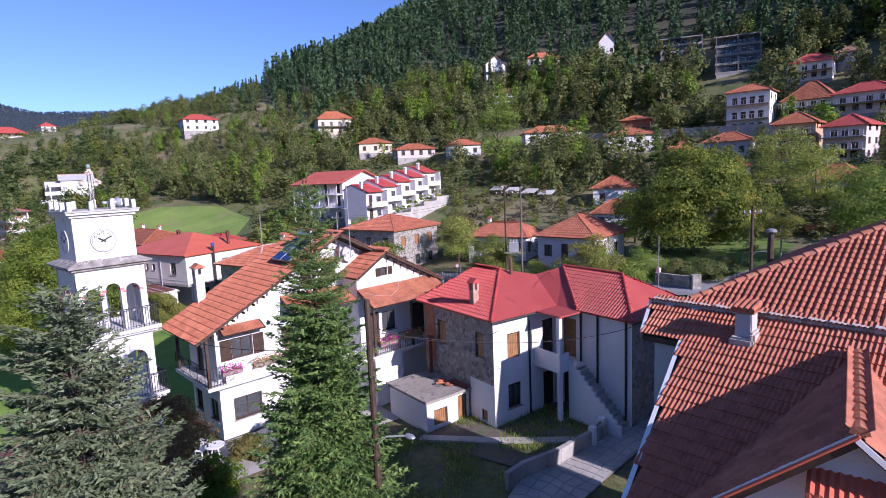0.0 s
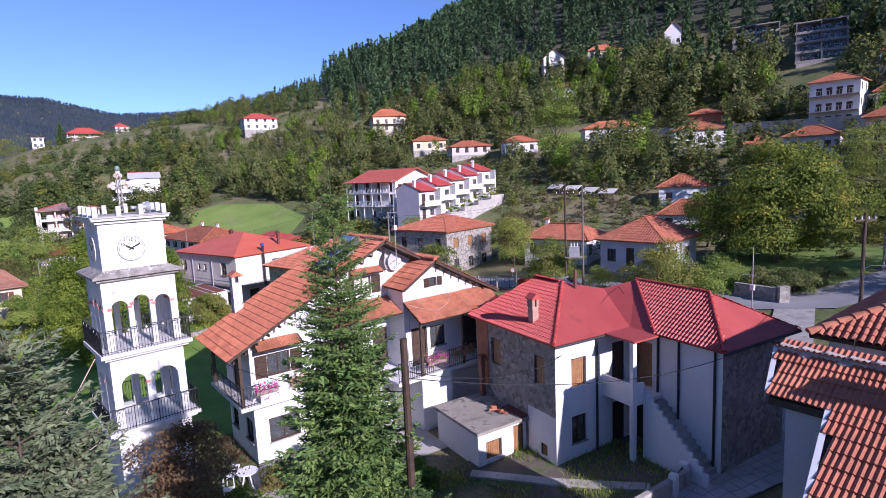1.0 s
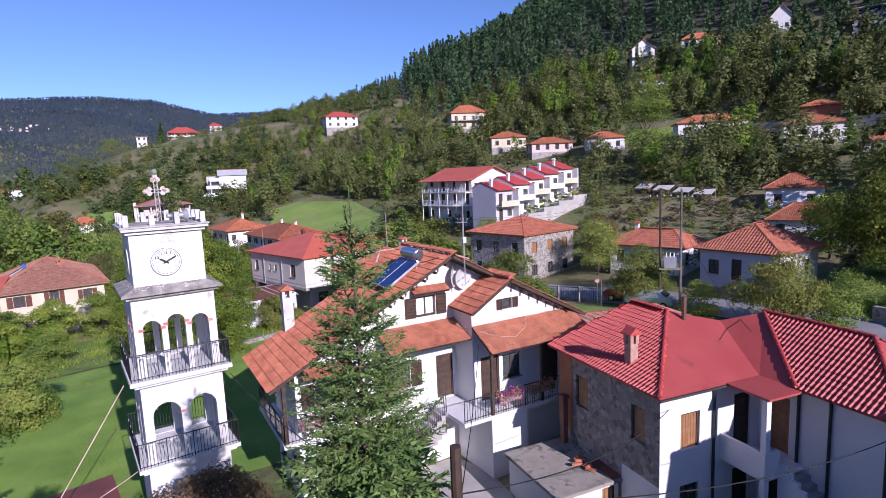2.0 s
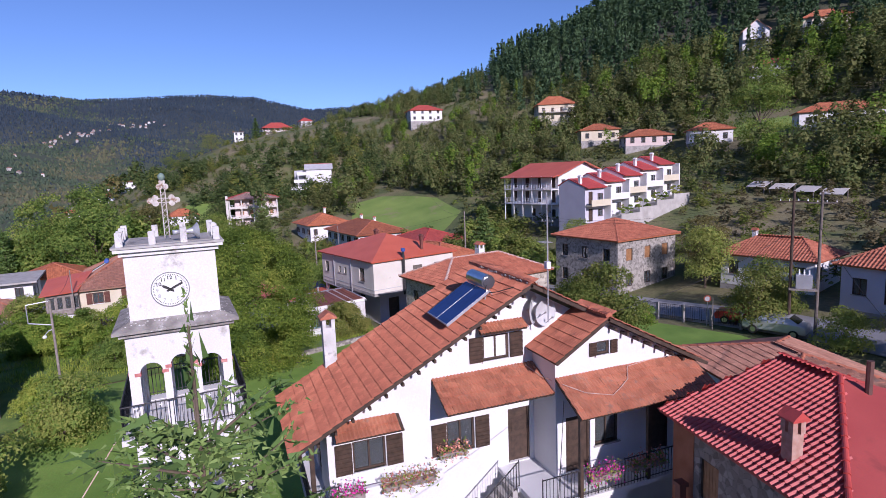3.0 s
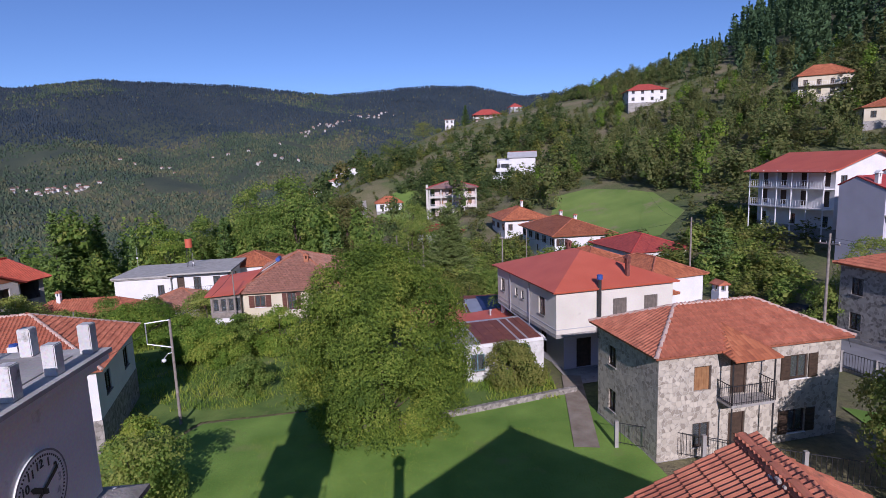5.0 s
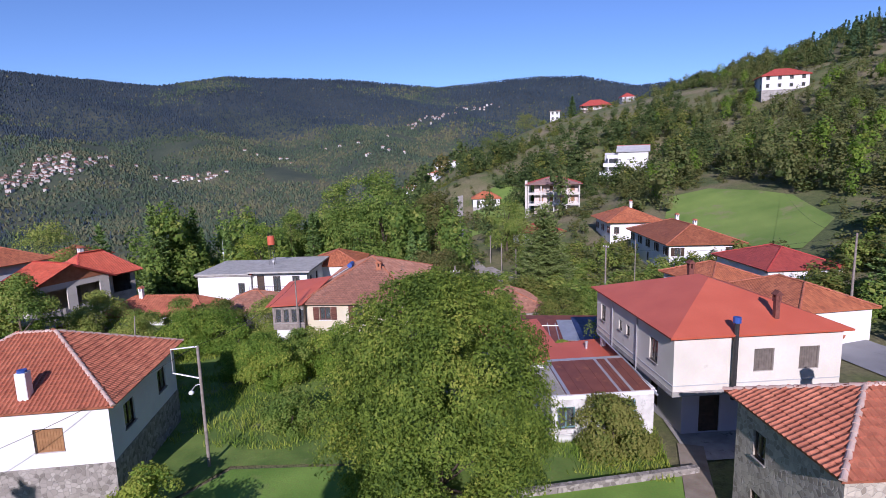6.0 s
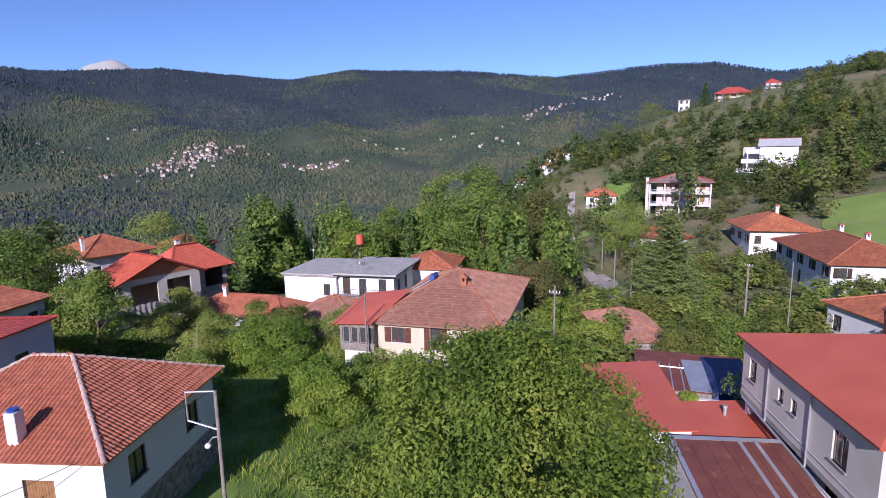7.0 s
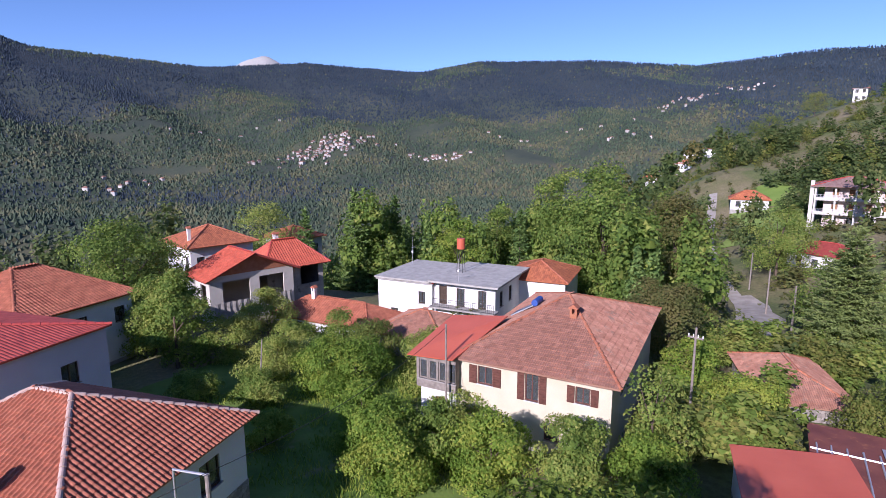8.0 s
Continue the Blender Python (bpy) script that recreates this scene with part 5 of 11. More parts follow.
def guesthouse():
    ox, oy = -27.2, 19.0
    t = thing("guesthouse", ox, oy, 0, 0, "white guesthouse with terracotta roof, dark shutters and a solar water heater", "house")
    L = lambda x, y, z: (x - ox, y - oy, z)
    P = lambda x, y: (x - ox, y - oy)
    # main walls, seen from the south-east corner round
    plan = [P(-31.0, 12.9), P(-27.2, 12.9), P(-27.2, 20.4), P(-25.7, 20.4), P(-25.7, 26.0), P(-31.0, 26.0)]
    ops = [(0, 1.5, 3.1, 0.9, 2.0, "d"), (0, 2.9, 0.9, 1.0, 1.1, "w"), (0, 0.8, 0.9, 0.9, 1.1, "w"),
           (1, 1.35, 4.1, 1.1, 1.05, "s"), (1, 1.4, 0.9, 1.5, 1.15, "w"), (1, 4.6, 4.0, 1.05, 1.15, "s"), (1, 4.6, 0.9, 1.1, 1.2, "w"), (1, 6.9, 3.1, 0.9, 2.05, "d"),
           (3, 0.9, 3.1, 1.0, 2.05, "d"), (3, 2.1, 3.9, 1.0, 1.15, "w"), (3, 4.4, 3.1, 1.0, 2.05, "d"), (3, 1.4, 0.9, 1.0, 1.3, "w")]
    outline_walls(t, plan, 0, 5.9, WHITE, ops)
    part("plinth", Shape().prism(plan, -1.2, 0.05), CONCRETE, t)
    # upper gable walls with the attic window
    g = Shape()
    slope = lambda y: 9.62 - 0.528 * abs(19.95 - y)
    x = -27.2
    facade(g, P(x, 17.0), P(x, 21.6), 5.9, 8.05, [(1.45, 7.1, 2.45, 8.0)])
    g.face([L(x, 12.9, 5.9), L(x, 17.0, 5.9), L(x, 17.0, slope(17.0))])
    g.face([L(x, 17.0, 8.05), L(x, 21.6, 8.05), L(x, 21.6, slope(21.6)), L(x, 19.95, slope(19.95)), L(x, 17.0, slope(17.0))])
    g.face([L(x, 21.6, 5.9), L(x, 26.2, 5.9), L(x, 26.2, slope(26.2)), L(x, 21.6, slope(21.6))])
    part("gable", g, WHITE, t)
    window_in(t, P(x, 17.0), P(x, 21.6), (1.45, 7.1, 2.45, 8.0), "s", pane_mat=CURTAIN)
    x = -25.7
    lo = lambda y: 8.46 - 0.60 * (22.25 - y) if y < 22.25 else 8.46 - 0.512 * (y - 22.25)
    g = Shape()
    facade(g, P(x, 21.4), P(x, 23.2), 5.9, 7.75, [(0.65, 7.2, 1.2, 7.68)])
    g.face([L(x, 20.4, 5.9), L(x, 21.4, 5.9), L(x, 21.4, lo(21.4)), L(x, 20.4, lo(20.4))])
    g.face([L(x, 21.4, 7.75), L(x, 23.2, 7.75), L(x, 23.2, lo(23.2)), L(x, 22.25, lo(22.25)), L(x, 21.4, lo(21.4))])
    g.face([L(x, 23.2, 5.9), L(x, 26.0, 5.9), L(x, 26.0, lo(26.0)), L(x, 23.2, lo(23.2))])
    g.face([L(x, 20.4, 5.9), L(x, 20.4, lo(20.4)), L(-27.2, 20.4, lo(20.4)), L(-27.2, 20.4, 5.9)])
    part("gable", g, WHITE, t)
    window_in(t, P(x, 21.4), P(x, 23.2), (0.65, 7.2, 1.2, 7.68), "s")
    # roofs
    xe, xw, ye, yr, yn = -26.35, -31.35, 11.7, 19.95, 26.7
    zr = 9.84
    south = [L(xw, ye, zr - 0.528 * (yr - ye)), L(xe, ye, zr - 0.528 * (yr - ye)), L(xe, yr, zr), L(xw, yr, zr)]
    north = [L(xe, yn, zr - 0.52 * (yn - yr)), L(xw, yn, zr - 0.52 * (yn - yr)), L(xw, yr, zr), L(xe, yr, zr)]
    s = Shape()
    roof_plane(s, south), roof_plane(s, north)
    rf = part("roof", s, DARK_WOOD, t, "terracotta tiled gable roof")
    lay_tiles(rf, [south], TERRACOTTA, 0.22, 0.37, "flat", singles=300, near=P(-27.5, 15.5), seed=2)
    lay_tiles(rf, [north], TERRACOTTA, 0.22, 0.37, "flat", seed=3)
    ridge_line(rf, L(xw, yr, zr - 0.01), L(xe, yr, zr - 0.01), TERRACOTTA, 0.125)
    mortar = Shape()
    rm = random.Random(12)
    for i in range(40):
        mortar.ball(L(xw + (xe - xw) * rm.uniform(0, 1), yr + rm.choice((-0.13, 0.12)), zr + rm.uniform(-0.02, 0.06)), rm.uniform(0.03, 0.09), rm.uniform(0.02, 0.05), 0.03, 6, 4)
    tagged(part("ridge_mortar", mortar, MORTAR, rf), kind="stuff")
    # lower front gable roof
    ys, zs = 22.25, 8.62
    fs = [L(-27.3, 20.15, zs - 0.60 * 2.1), L(-25.25, 20.15, zs - 0.60 * 2.1), L(-25.25, ys, zs), L(-27.3, ys, zs)]
    fn = [L(-25.25, yn, zs - 0.512 * (yn - ys)), L(-26.4, yn, zs - 0.512 * (yn - ys)), L(-26.4, ys, zs), L(-25.25, ys, zs)]
    s = Shape()
    roof_plane(s, fs), roof_plane(s, fn)
    r2 = part("roof", s, DARK_WOOD, t, "small tiled gable roof over the front wing")
    lay_tiles(r2, [fs, fn], TERRACOTTA, 0.26, 0.40, "flat", seed=4)
    ridge_line(r2, L(-25.25, ys, zs + 0.02), L(-27.3, ys, zs + 0.02), TERRACOTTA, 0.12)
    # rafter ends along the rakes
    for i in range(15):
        y = 12.0 + 0.55 * i
        if y < yr:
            z = zr - 0.528 * (yr - y) - 0.25
            part("rafter_end", Shape().box(*L(-27.2, y - 0.04, z - 0.1), *L(-26.42, y + 0.04, z)), DARK_WOOD, t)
    for i in range(8):
        y = 22.6 + 0.5 * i
        z = zs - 0.512 * (y - ys) - 0.25
        part("rafter_end", Shape().box(*L(-25.7, y - 0.04, z - 0.1), *L(-25.32, y + 0.04, z)), DARK_WOOD, t)
    # awning roofs on the front
    def awning(ya, yb, x0, z0, x1, z1, posts=()):
        pl = [L(x1, ya, z1), L(x1, yb, z1), L(x0, yb, z0), L(x0, ya, z0)]
        q = Shape()
        roof_plane(q, pl, 0.07)
        a = part("awning", q, DARK_WOOD, t, "sloping tiled awning on dark brackets")
        lay_tiles(a, [pl], PALE_TERRACOTTA, 0.26, 0.36, "flat", seed=int(ya * 10))
        for px, py in posts:
            part("post", Shape().box(*L(px - 0.07, py - 0.07, 0.0), *L(px + 0.07, py + 0.07, z1 - 0.08)), DARK_WOOD, t)
    awning(13.1, 15.3, -27.2, 5.85, -26.55, 5.55)
    awning(16.5, 20.5, -27.2, 6.75, -25.75, 6.10)
    awning(20.4, 26.2, -25.7, 6.62, -24.2, 5.80)
    awning(18.2, 20.0, -27.2, 8.42, -26.8, 8.22)
    # chimney
    chimney(t, -31.0 - ox, 13.75 - oy, 5.4, 8.4, 0.46, WORN_WHITE, TERRACOTTA)
    # balcony on the south side and the front
    part("balcony_slab", Shape().box(*L(-31.4, 12.2, 2.9), *L(-26.7, 12.9, 3.06)).box(*L(-27.2, 12.9, 2.9), *L(-26.7, 16.6, 3.06)), WHITE, t)
    railing(t, L(-31.35, 12.25, 3.06), L(-26.75, 12.25, 3.06), 0.95)
    railing(t, L(-26.75, 12.25, 3.06), L(-26.75, 13.1, 3.06), 0.95)
    part("parapet", Shape().box(*L(-26.85, 13.1, 3.06), *L(-26.7, 16.6, 3.75)), WHITE, t)
    for px in (-31.2, -26.9):
        part("post", Shape().box(*L(px - 0.07, 12.3, 3.06), *L(px + 0.07, 12.44, 5.7)), DARK_WOOD, t)
    # terrace of the front wing and its stair
    part("terrace_slab", Shape().box(*L(-25.7, 19.0, 2.9), *L(-24.3, 26.0, 3.06)).box(*L(-27.2, 18.9, 2.9), *L(-25.7, 20.4, 3.06)), WHITE, t)
    part("terrace_wall", Shape().box(*L(-25.7, 20.4, -1.0), *L(-24.35, 20.6, 2.9)).box(*L(-24.5, 20.6, -1.0), *L(-24.35, 22.3, 2.9)), WHITE, t)
    for a, b in (((-24.35, 19.05), (-24.35, 26.0)), ((-24.35, 26.0), (-25.7, 26.0))):
        railing(t, L(*a, 3.06), L(*b, 3.06), 0.95)
    for py in (20.5, 23.2, 25.9):
        part("post", Shape().box(*L(-24.45, py - 0.06, 3.06), *L(-24.33, py + 0.06, 5.8)), DARK_WOOD, t)
    for i in range(14):
        part("step", Shape().box(*L(-26.6, 15.6 + 0.24 * i, 0.0 if i < 3 else 0.19 * (i - 2)), *L(-25.75, 15.6 + 0.24 * (i + 1), 0.21 * (i + 1))), PAVING, t)
    railing(t, L(-25.8, 15.6, 0.2), L(-25.8, 19.0, 3.0), 0.95)
    # dark timber shed roof between the two houses
    return t


guesthouse()
flower_box(-26.62, 12.9, -26.62, 13.9, 3.55, FLOWERS, 1, "wooden box of magenta petunias on a balcony wall")
flower_box(-26.62, 14.5, -26.62, 16.3, 3.55, FLOWERS_PALE, 2, "wooden box of orange-pink geraniums on a balcony wall")
flower_box(-24.28, 20.7, -24.28, 21.9, 3.55, FLOWERS, 3, "wooden box of magenta petunias on a terrace rail")
flower_box(-24.28, 22.4, -24.28, 23.8, 3.55, FLOWERS_PALE, 4, "wooden box of orange-pink geraniums on a terrace rail")
flower_box(-25.7, 16.4, -25.7, 18.0, 1.9, FLOWERS_PALE, 5, "wooden box of geraniums along an outside stair")
flower_box(-26.98, 23.1 - 0.3 - 6.2, -26.98, 17.6, 4.0, FLOWERS_PALE, 6, "wooden box of geraniums under a shuttered window")


def solar_heater():
    t = thing("solar_water_heater", -28.05, 17.9, 8.72, 0, "solar water heater with blue collectors and a steel tank", "solar heater")
    # the collectors lie over the south slope, tilted up on a stand
    m = pose(0.1, 0.25, 0.52, 0, 0, 0) @ Matrix.Rotation(radians(32), 4, "X")
    fr = Shape()
    for k in range(2):
        x0 = -0.96 + 0.965 * k
        fr.box(x0, -1.25, 0.0, x0 + 0.945, 0.62, 0.09, m)
    part("frame", fr, ZINC, t, bevel=0.008)
    for k in range(2):
        x0 = -0.96 + 0.965 * k
        part("collector", Shape().box(x0 + 0.035, -1.215, 0.088, x0 + 0.91, 0.585, 0.096, m), COLLECTOR, t, "dark blue glazed solar collector")
    c = m @ Vector((0, 0.86, 0.20))
    part("tank", Shape().tube((-0.62, c.y, c.z), (0.74, c.y, c.z), 0.25, n=28).tube((0.74, c.y, c.z), (0.79, c.y, c.z), 0.185, n=20), STEEL, t, "shiny steel water tank", smooth=False)
    st = Shape()
    for x in (-0.5, 0.62):
        st.tube((x, c.y, c.z - 0.2), (x, c.y - 0.2, c.z - 1.25), 0.025, n=5).tube((x, c.y, c.z - 0.2), (x, c.y + 0.45, c.z - 0.85), 0.025, n=5)
        st.tube(m @ Vector((x, -1.15, 0)), m @ Vector((x, -1.15, -0.4)), 0.02, n=5)
    part("stand", st, ZINC, t)
    hose = Shape().chain([(0.79, c.y - 0.1, c.z - 0.1), (0.95, c.y - 0.25, c.z - 0.33), (1.2, c.y + 0.1, c.z - 0.27), (1.6, c.y + 0.55, c.z - 0.08)], 0.018, 6)
    part("pipe", hose, RUBBER, t)
    return t


solar_heater()


# ---- the red-roofed stone house ----
def stone_house():
    rot = -8.0
    t = thing("stone_and_plaster_house", -17.46, 22.45, 0, rot, "two-storey house of stone and white plaster under red roofs", "house")
    wa, da, h = 5.9, 7.4, 5.8
    # left block: stone to the south, white to the east
    s = Shape()
    so = [(1.2, 3.7, 2.0, 5.0), (4.5, 3.7, 5.2, 5.0)]
    facade(s, (-wa, 0), (0, 0), 2.5, h, so)
    facade(s, (-wa, da), (-wa, 0), 0, h)
    facade(s, (0, da), (-wa, da), 0, h)
    part("stone_wall", s, STONE, t, "grey rubble stone wall")
    for q in so:
        window_in(t, (-wa, 0), (0, 0), q, "b")
    lw = [(4.85, 0.45, 5.3, 1.05)]
    s = Shape()
    facade(s, (-1.9, 0), (0, 0), -0.5, 2.5, [(0.85, 0.45, 1.3, 1.05)])
    eo = [(0.9, 3.65, 1.75, 4.95), (0.9, 1.1, 1.75, 2.35)]
    facade(s, (0, 0), (0, 3.0), -0.5, h, eo)
    co = [(0.35, 3.15, 1.15, 5.2), (0.35, 0.2, 1.15, 2.4)]
    facade(s, (0, 3.0), (0, 4.6), -0.5, h, co)
    fo = [(0.25, 3.15, 1.15, 5.2), (0.25, 0.2, 1.15, 2.4)]
    facade(s, (0, 4.6), (4.5, 4.6), -0.5, h, fo)
    part("plaster_wall", s, WHITE, t)
    window_in(t, (-1.9, 0), (0, 0), (0.85, 0.45, 1.3, 1.05), "b")
    window_in(t, (0, 0), (0, 3.0), eo[0], "b"), window_in(t, (0, 0), (0, 3.0), eo[1], "w")
    for q in co:
        window_in(t, (0, 3.0), (0, 4.6), q, "d")
    window_in(t, (0, 4.6), (4.5, 4.6), fo[0], "d", WOOD), window_in(t, (0, 4.6), (4.5, 4.6), fo[1], "d")
    s = Shape()
    facade(s, (-wa, 0), (-1.9, 0), -0.5, 2.5)
    part("stone_wall", s, STONE, t, "grey rubble stone wall")
    s = Shape()
    facade(s, (4.5, 4.6), (4.5, 8.9), -0.5, h)
    facade(s, (4.5, 8.9), (0, 8.9), -0.5, h)
    facade(s, (0, 8.9), (0, da), -0.5, h)
    part("stone_wall", s, STONE, t, "grey rubble stone wall")
    part("brick_panel", Shape().box(-wa - 0.02, -0.025, 2.5, -wa + 0.95, 0.02, h), BRICKWORK, t, "bare orange brick panel with a small window")
    # roofs
    z, e, top = 5.92, 0.35, 7.42
    v1, v2 = 3.6, 7.0
    zz = z - 0.05
    pa = [[(-wa - e, -e, zz), (e, -e, zz), (-3.5, v1, top), (-wa + 0.4, v1, top)],
          [(-3.0, v2 + e, zz), (-wa - e, v2 + e, zz), (-wa + 0.4, v1, top), (-3.5, v1, top)],
          [(-wa - e, v2 + e, zz), (-wa - e, -e, zz), (-wa + 0.4, v1, top)]]
    vale = (-2.5, 5.4, zz + (top - zz) * (e + 2.5) / (e + 3.5))  # head of the valley between the two roofs
    hip_a = [(e, -e, zz), (e, 4.1, zz), vale, (-3.5, v1, top)]
    f1, f2 = 4.1, 9.3
    r0, r1, rv = -1.5, 2.5, 6.6
    pb = [[(1.7, f1, zz), (4.9, f1, zz), (r1, rv, top), (r0, rv, top)], [(4.9, f2, zz), (-3.0, f2, zz), (r0, rv, top), (r1, rv, top)]]
    hip_b = [[(4.9, f1, zz), (4.9, f2, zz), (r1, rv, top)], [(e, f1, zz), (r0, rv, top), vale], [(e, f1, zz), (1.7, f1, zz), (r0, rv, top)], [(r0, rv, top), (-3.0, f2, zz), vale], [vale, (-3.0, f2, zz), (-3.0, v2 + e, zz)], [vale, (-3.0, v2 + e, zz), (-3.5, v1, top)]]
    s = Shape()
    for p in pa + pb:
        roof_plane(s, p, 0.1)
    rf = part("tiled_roof", s, RED_TILE, t, "red painted tile roof")
    lay_tiles(rf, [pa[0]], RED_TILE, 0.17, 0.27, "roll", singles=200, near=(-2.5, 0.5), seed=5)
    lay_tiles(rf, [pb[0]], RED_TILE, 0.17, 0.27, "roll", singles=100, near=(3, 5), seed=6)
    lay_tiles(rf, [pa[1], pb[1], pa[2]], RED_TILE, 0.17, 0.27, "roll", seed=7)
    s = Shape()
    roof_plane(s, hip_a, 0.1)
    for p in hip_b:
        roof_plane(s, p, 0.1)
    s.box(-0.1, 2.55, 5.80, 1.95, 4.75, 5.88)
    part("sheet_roof", s, DULL_RED_METAL, t, "smooth red sheet-metal hips and porch roof")
    for a, b in (((-wa + 0.4, v1, top), (-3.5, v1, top)), ((e, -e, zz), (-3.5, v1, top)), ((r0, rv, top), (r1, rv, top)), ((4.9, f1, zz), (r1, rv, top)), ((1.7, f1, zz), (r0, rv, top))):
        ridge_line(rf, Vector(a) + Vector((0, 0, 0.05)), Vector(b) + Vector((0, 0, 0.05)), RED_TILE, 0.07)
    part("gutter", Shape().tube((4.9, f1 - 0.03, zz - 0.08), (4.9, f2, zz - 0.08), 0.06, n=6), IRON, t)
    part("gutter", Shape().tube((0.37, -0.35, zz - 0.08), (0.37, 2.5, zz - 0.08), 0.05, n=6), IRON, t)
    for u, v, z in ((0.06, 2.35, 0.2), (2.55, 4.54, 1.4), (4.2, 4.54, 0.3), (1.5, 4.54, 3.1)):
        part("drainpipe", Shape().tube((u, v, z), (u, v, 5.8), 0.052, n=6), IRON, t)
    # corner balcony, column, stair
    part("balcony", Shape().box(0, 2.7, 2.95, 1.75, 4.6, 3.08).box(0.0, 2.7, 3.08, 1.75, 2.82, 3.9).box(1.63, 2.82, 3.08, 1.75, 3.4, 3.9), WHITE, t)
    part("column", Shape().box(1.55, 2.72, -0.3, 1.75, 2.92, 2.95).box(1.55, 2.72, 3.9, 1.75, 2.92, 5.8), WHITE, t)
    n = 13
    line = [(1.75, -0.4)]
    for i in range(n):
        part("stair_step", Shape().box(1.75 + 0.235 * i, 3.452, 0.0, 1.983 + 0.235 * i, 4.6, 2.85 - 0.2 * i), PAVING, t)
        line += [(1.75 + 0.235 * i, 3.52 - 0.2 * i), (1.985 + 0.235 * i, 3.52 - 0.2 * i)]
    line.append((1.75 + 0.235 * n, -0.4))
    pw, m = Shape(), len(line)  # one stepped parapet
    pw.v = [(x, y, q) for y in (3.33, 3.45) for x, q in line]
    pw.f = [tuple(range(m - 1, -1, -1)), tuple(range(m, 2 * m))] + [(i, (i + 1) % m, m + (i + 1) % m, m + i) for i in range(m)]
    part("stair_wall", pw, WHITE, t)
    for i in range(4):
        part("yard_step", Shape().box(-0.0, 2.2 - 0.28 * i, -0.4, 1.3, 2.478 - 0.28 * i, 0.2 - 0.16 * i), CONCRETE, t)
        part("yard_step", Shape().box(4.5 - 1.2, 3.1 - 0.28 * i, -0.4, 4.6, 3.378 - 0.28 * i, 0.35 - 0.17 * i), CONCRETE, t)
    part("landing", Shape().box(0, 2.5, -0.4, 4.6, 4.6, 0.18), CONCRETE, t)
    # chimney with a brick pattern
    chimney(t, -2.05, 0.55, 5.9, 7.3, 0.33, surface("pinkish_brick", (0.40, 0.22, 0.16), (0.52, 0.34, 0.27), 5, 0.9, 0.4, 30), RED_TILE)
    part("flue", Shape().tube((-2.9, 3.9, 6.9), (-2.9, 3.9, 8.1), 0.09, n=8), surface("brown_flue", (0.10, 0.05, 0.04), (0.16, 0.08, 0.06), 4, 0.6, 0.1, 30), t)
    return t


stone_house()


def annex():
    t = thing("annex", -19.75, 20.0, 0, -6, "small flat-roofed white outbuilding with wooden door and shutter", "outbuilding")
    plan = [(-3.4, 0), (0, 0), (0, 2.7), (-3.4, 2.7)]
    outline_walls(t, plan, 0, 1.78, WHITE, [(1, 0.85, 0.45, 0.85, 0.85, "b"), (1, 2.25, 0.02, 0.6, 1.6, "b")])
    part("plinth", Shape().prism(plan, -1, 0.03), CONCRETE, t)
    part("roof_slab", Shape().box(-3.55, -0.15, 1.78, 0.18, 2.85, 1.92), DIRTY_SLAB, t, bevel=0.015)
    part("flue", Shape().box(-3.2, 2.42, 1.9, -2.98, 2.64, 4.0).box(-3.25, 2.37, 3.9, -2.93, 2.69, 4.02), RUST_METAL, t, "rusty square flue")
    part("ledge_tiles", Shape().box(-1.3, 2.35, 1.921, 0.1, 2.84, 1.99), RUST_METAL, t, "brown sheet strip along the back of the roof")
    return t


annex()
# a few old tiles left in a heap on the annex roof
_rn = random.Random(3)
for _i in range(9):
    _t = thing("roof_tile", -20.6 + _rn.uniform(-0.5, 0.5), 22.1 + _rn.uniform(-0.25, 0.25), 1.93 + 0.05 * (_i % 3), _rn.uniform(0, 180), "loose old terracotta tile on the outbuilding roof", "tile", "loose tiles")
    _s = Shape()
    for _a, _b in zip(range(5), range(1, 6)):
        _s.face([(0.09 * math.cos(math.pi * q / 5), y, 0.07 * math.sin(math.pi * q / 5)) for q, y in ((_a, -0.2), (_b, -0.2), (_b, 0.2), (_a, 0.2))])
    part("shell", _s, TERRACOTTA, _t)


# ---- houses along the walk ----
def tile_cover(mat, w=0.25, l=0.38, kind="roll", singles=0, near=None, seed=1):
    return lambda rf, planes: lay_tiles(rf, planes, mat, w, l, kind, singles, near, seed)


# white house with a stone basement beside the lamp post
W_HOUSE = house(-53.3, -10.0, -0.9, 18.4, 8.5, 10.1, 5.55, WHITE, TERRACOTTA, 2.15, 4.55, "y", 0.45,
                [(2, 2.0, 3.3, 1.15, 1.25, "w"), (2, 6.3, 3.3, 1.15, 1.25, "w"), (2, 2.0, 0.8, 0.9, 0.9, "w"), (2, 6.3, 0.8, 0.9, 0.9, "w"), (1, 7.4, 3.1, 1.3, 1.2, "b"), (1, 3.5, 3.1, 1.3, 1.2, "b"), (1, 7.4, 0.7, 0.9, 0.9, "w")],
                "white two-storey house with a stone basement and tiled hip roof", base=2.4, tiles=tile_cover(TERRACOTTA, 0.2, 0.3, "roll", 300, (3, 3), 11))
part("chimney", Shape().box(3.67, 1.22, 5.3, 4.13, 1.68, 6.95), WHITE, W_HOUSE, bevel=0.015)
part("chimney_cowl", Shape().tube((3.9, 1.45, 6.95), (3.9, 1.45, 7.06), 0.2, n=16), BLUE, W_HOUSE, "flat blue chimney cowl")

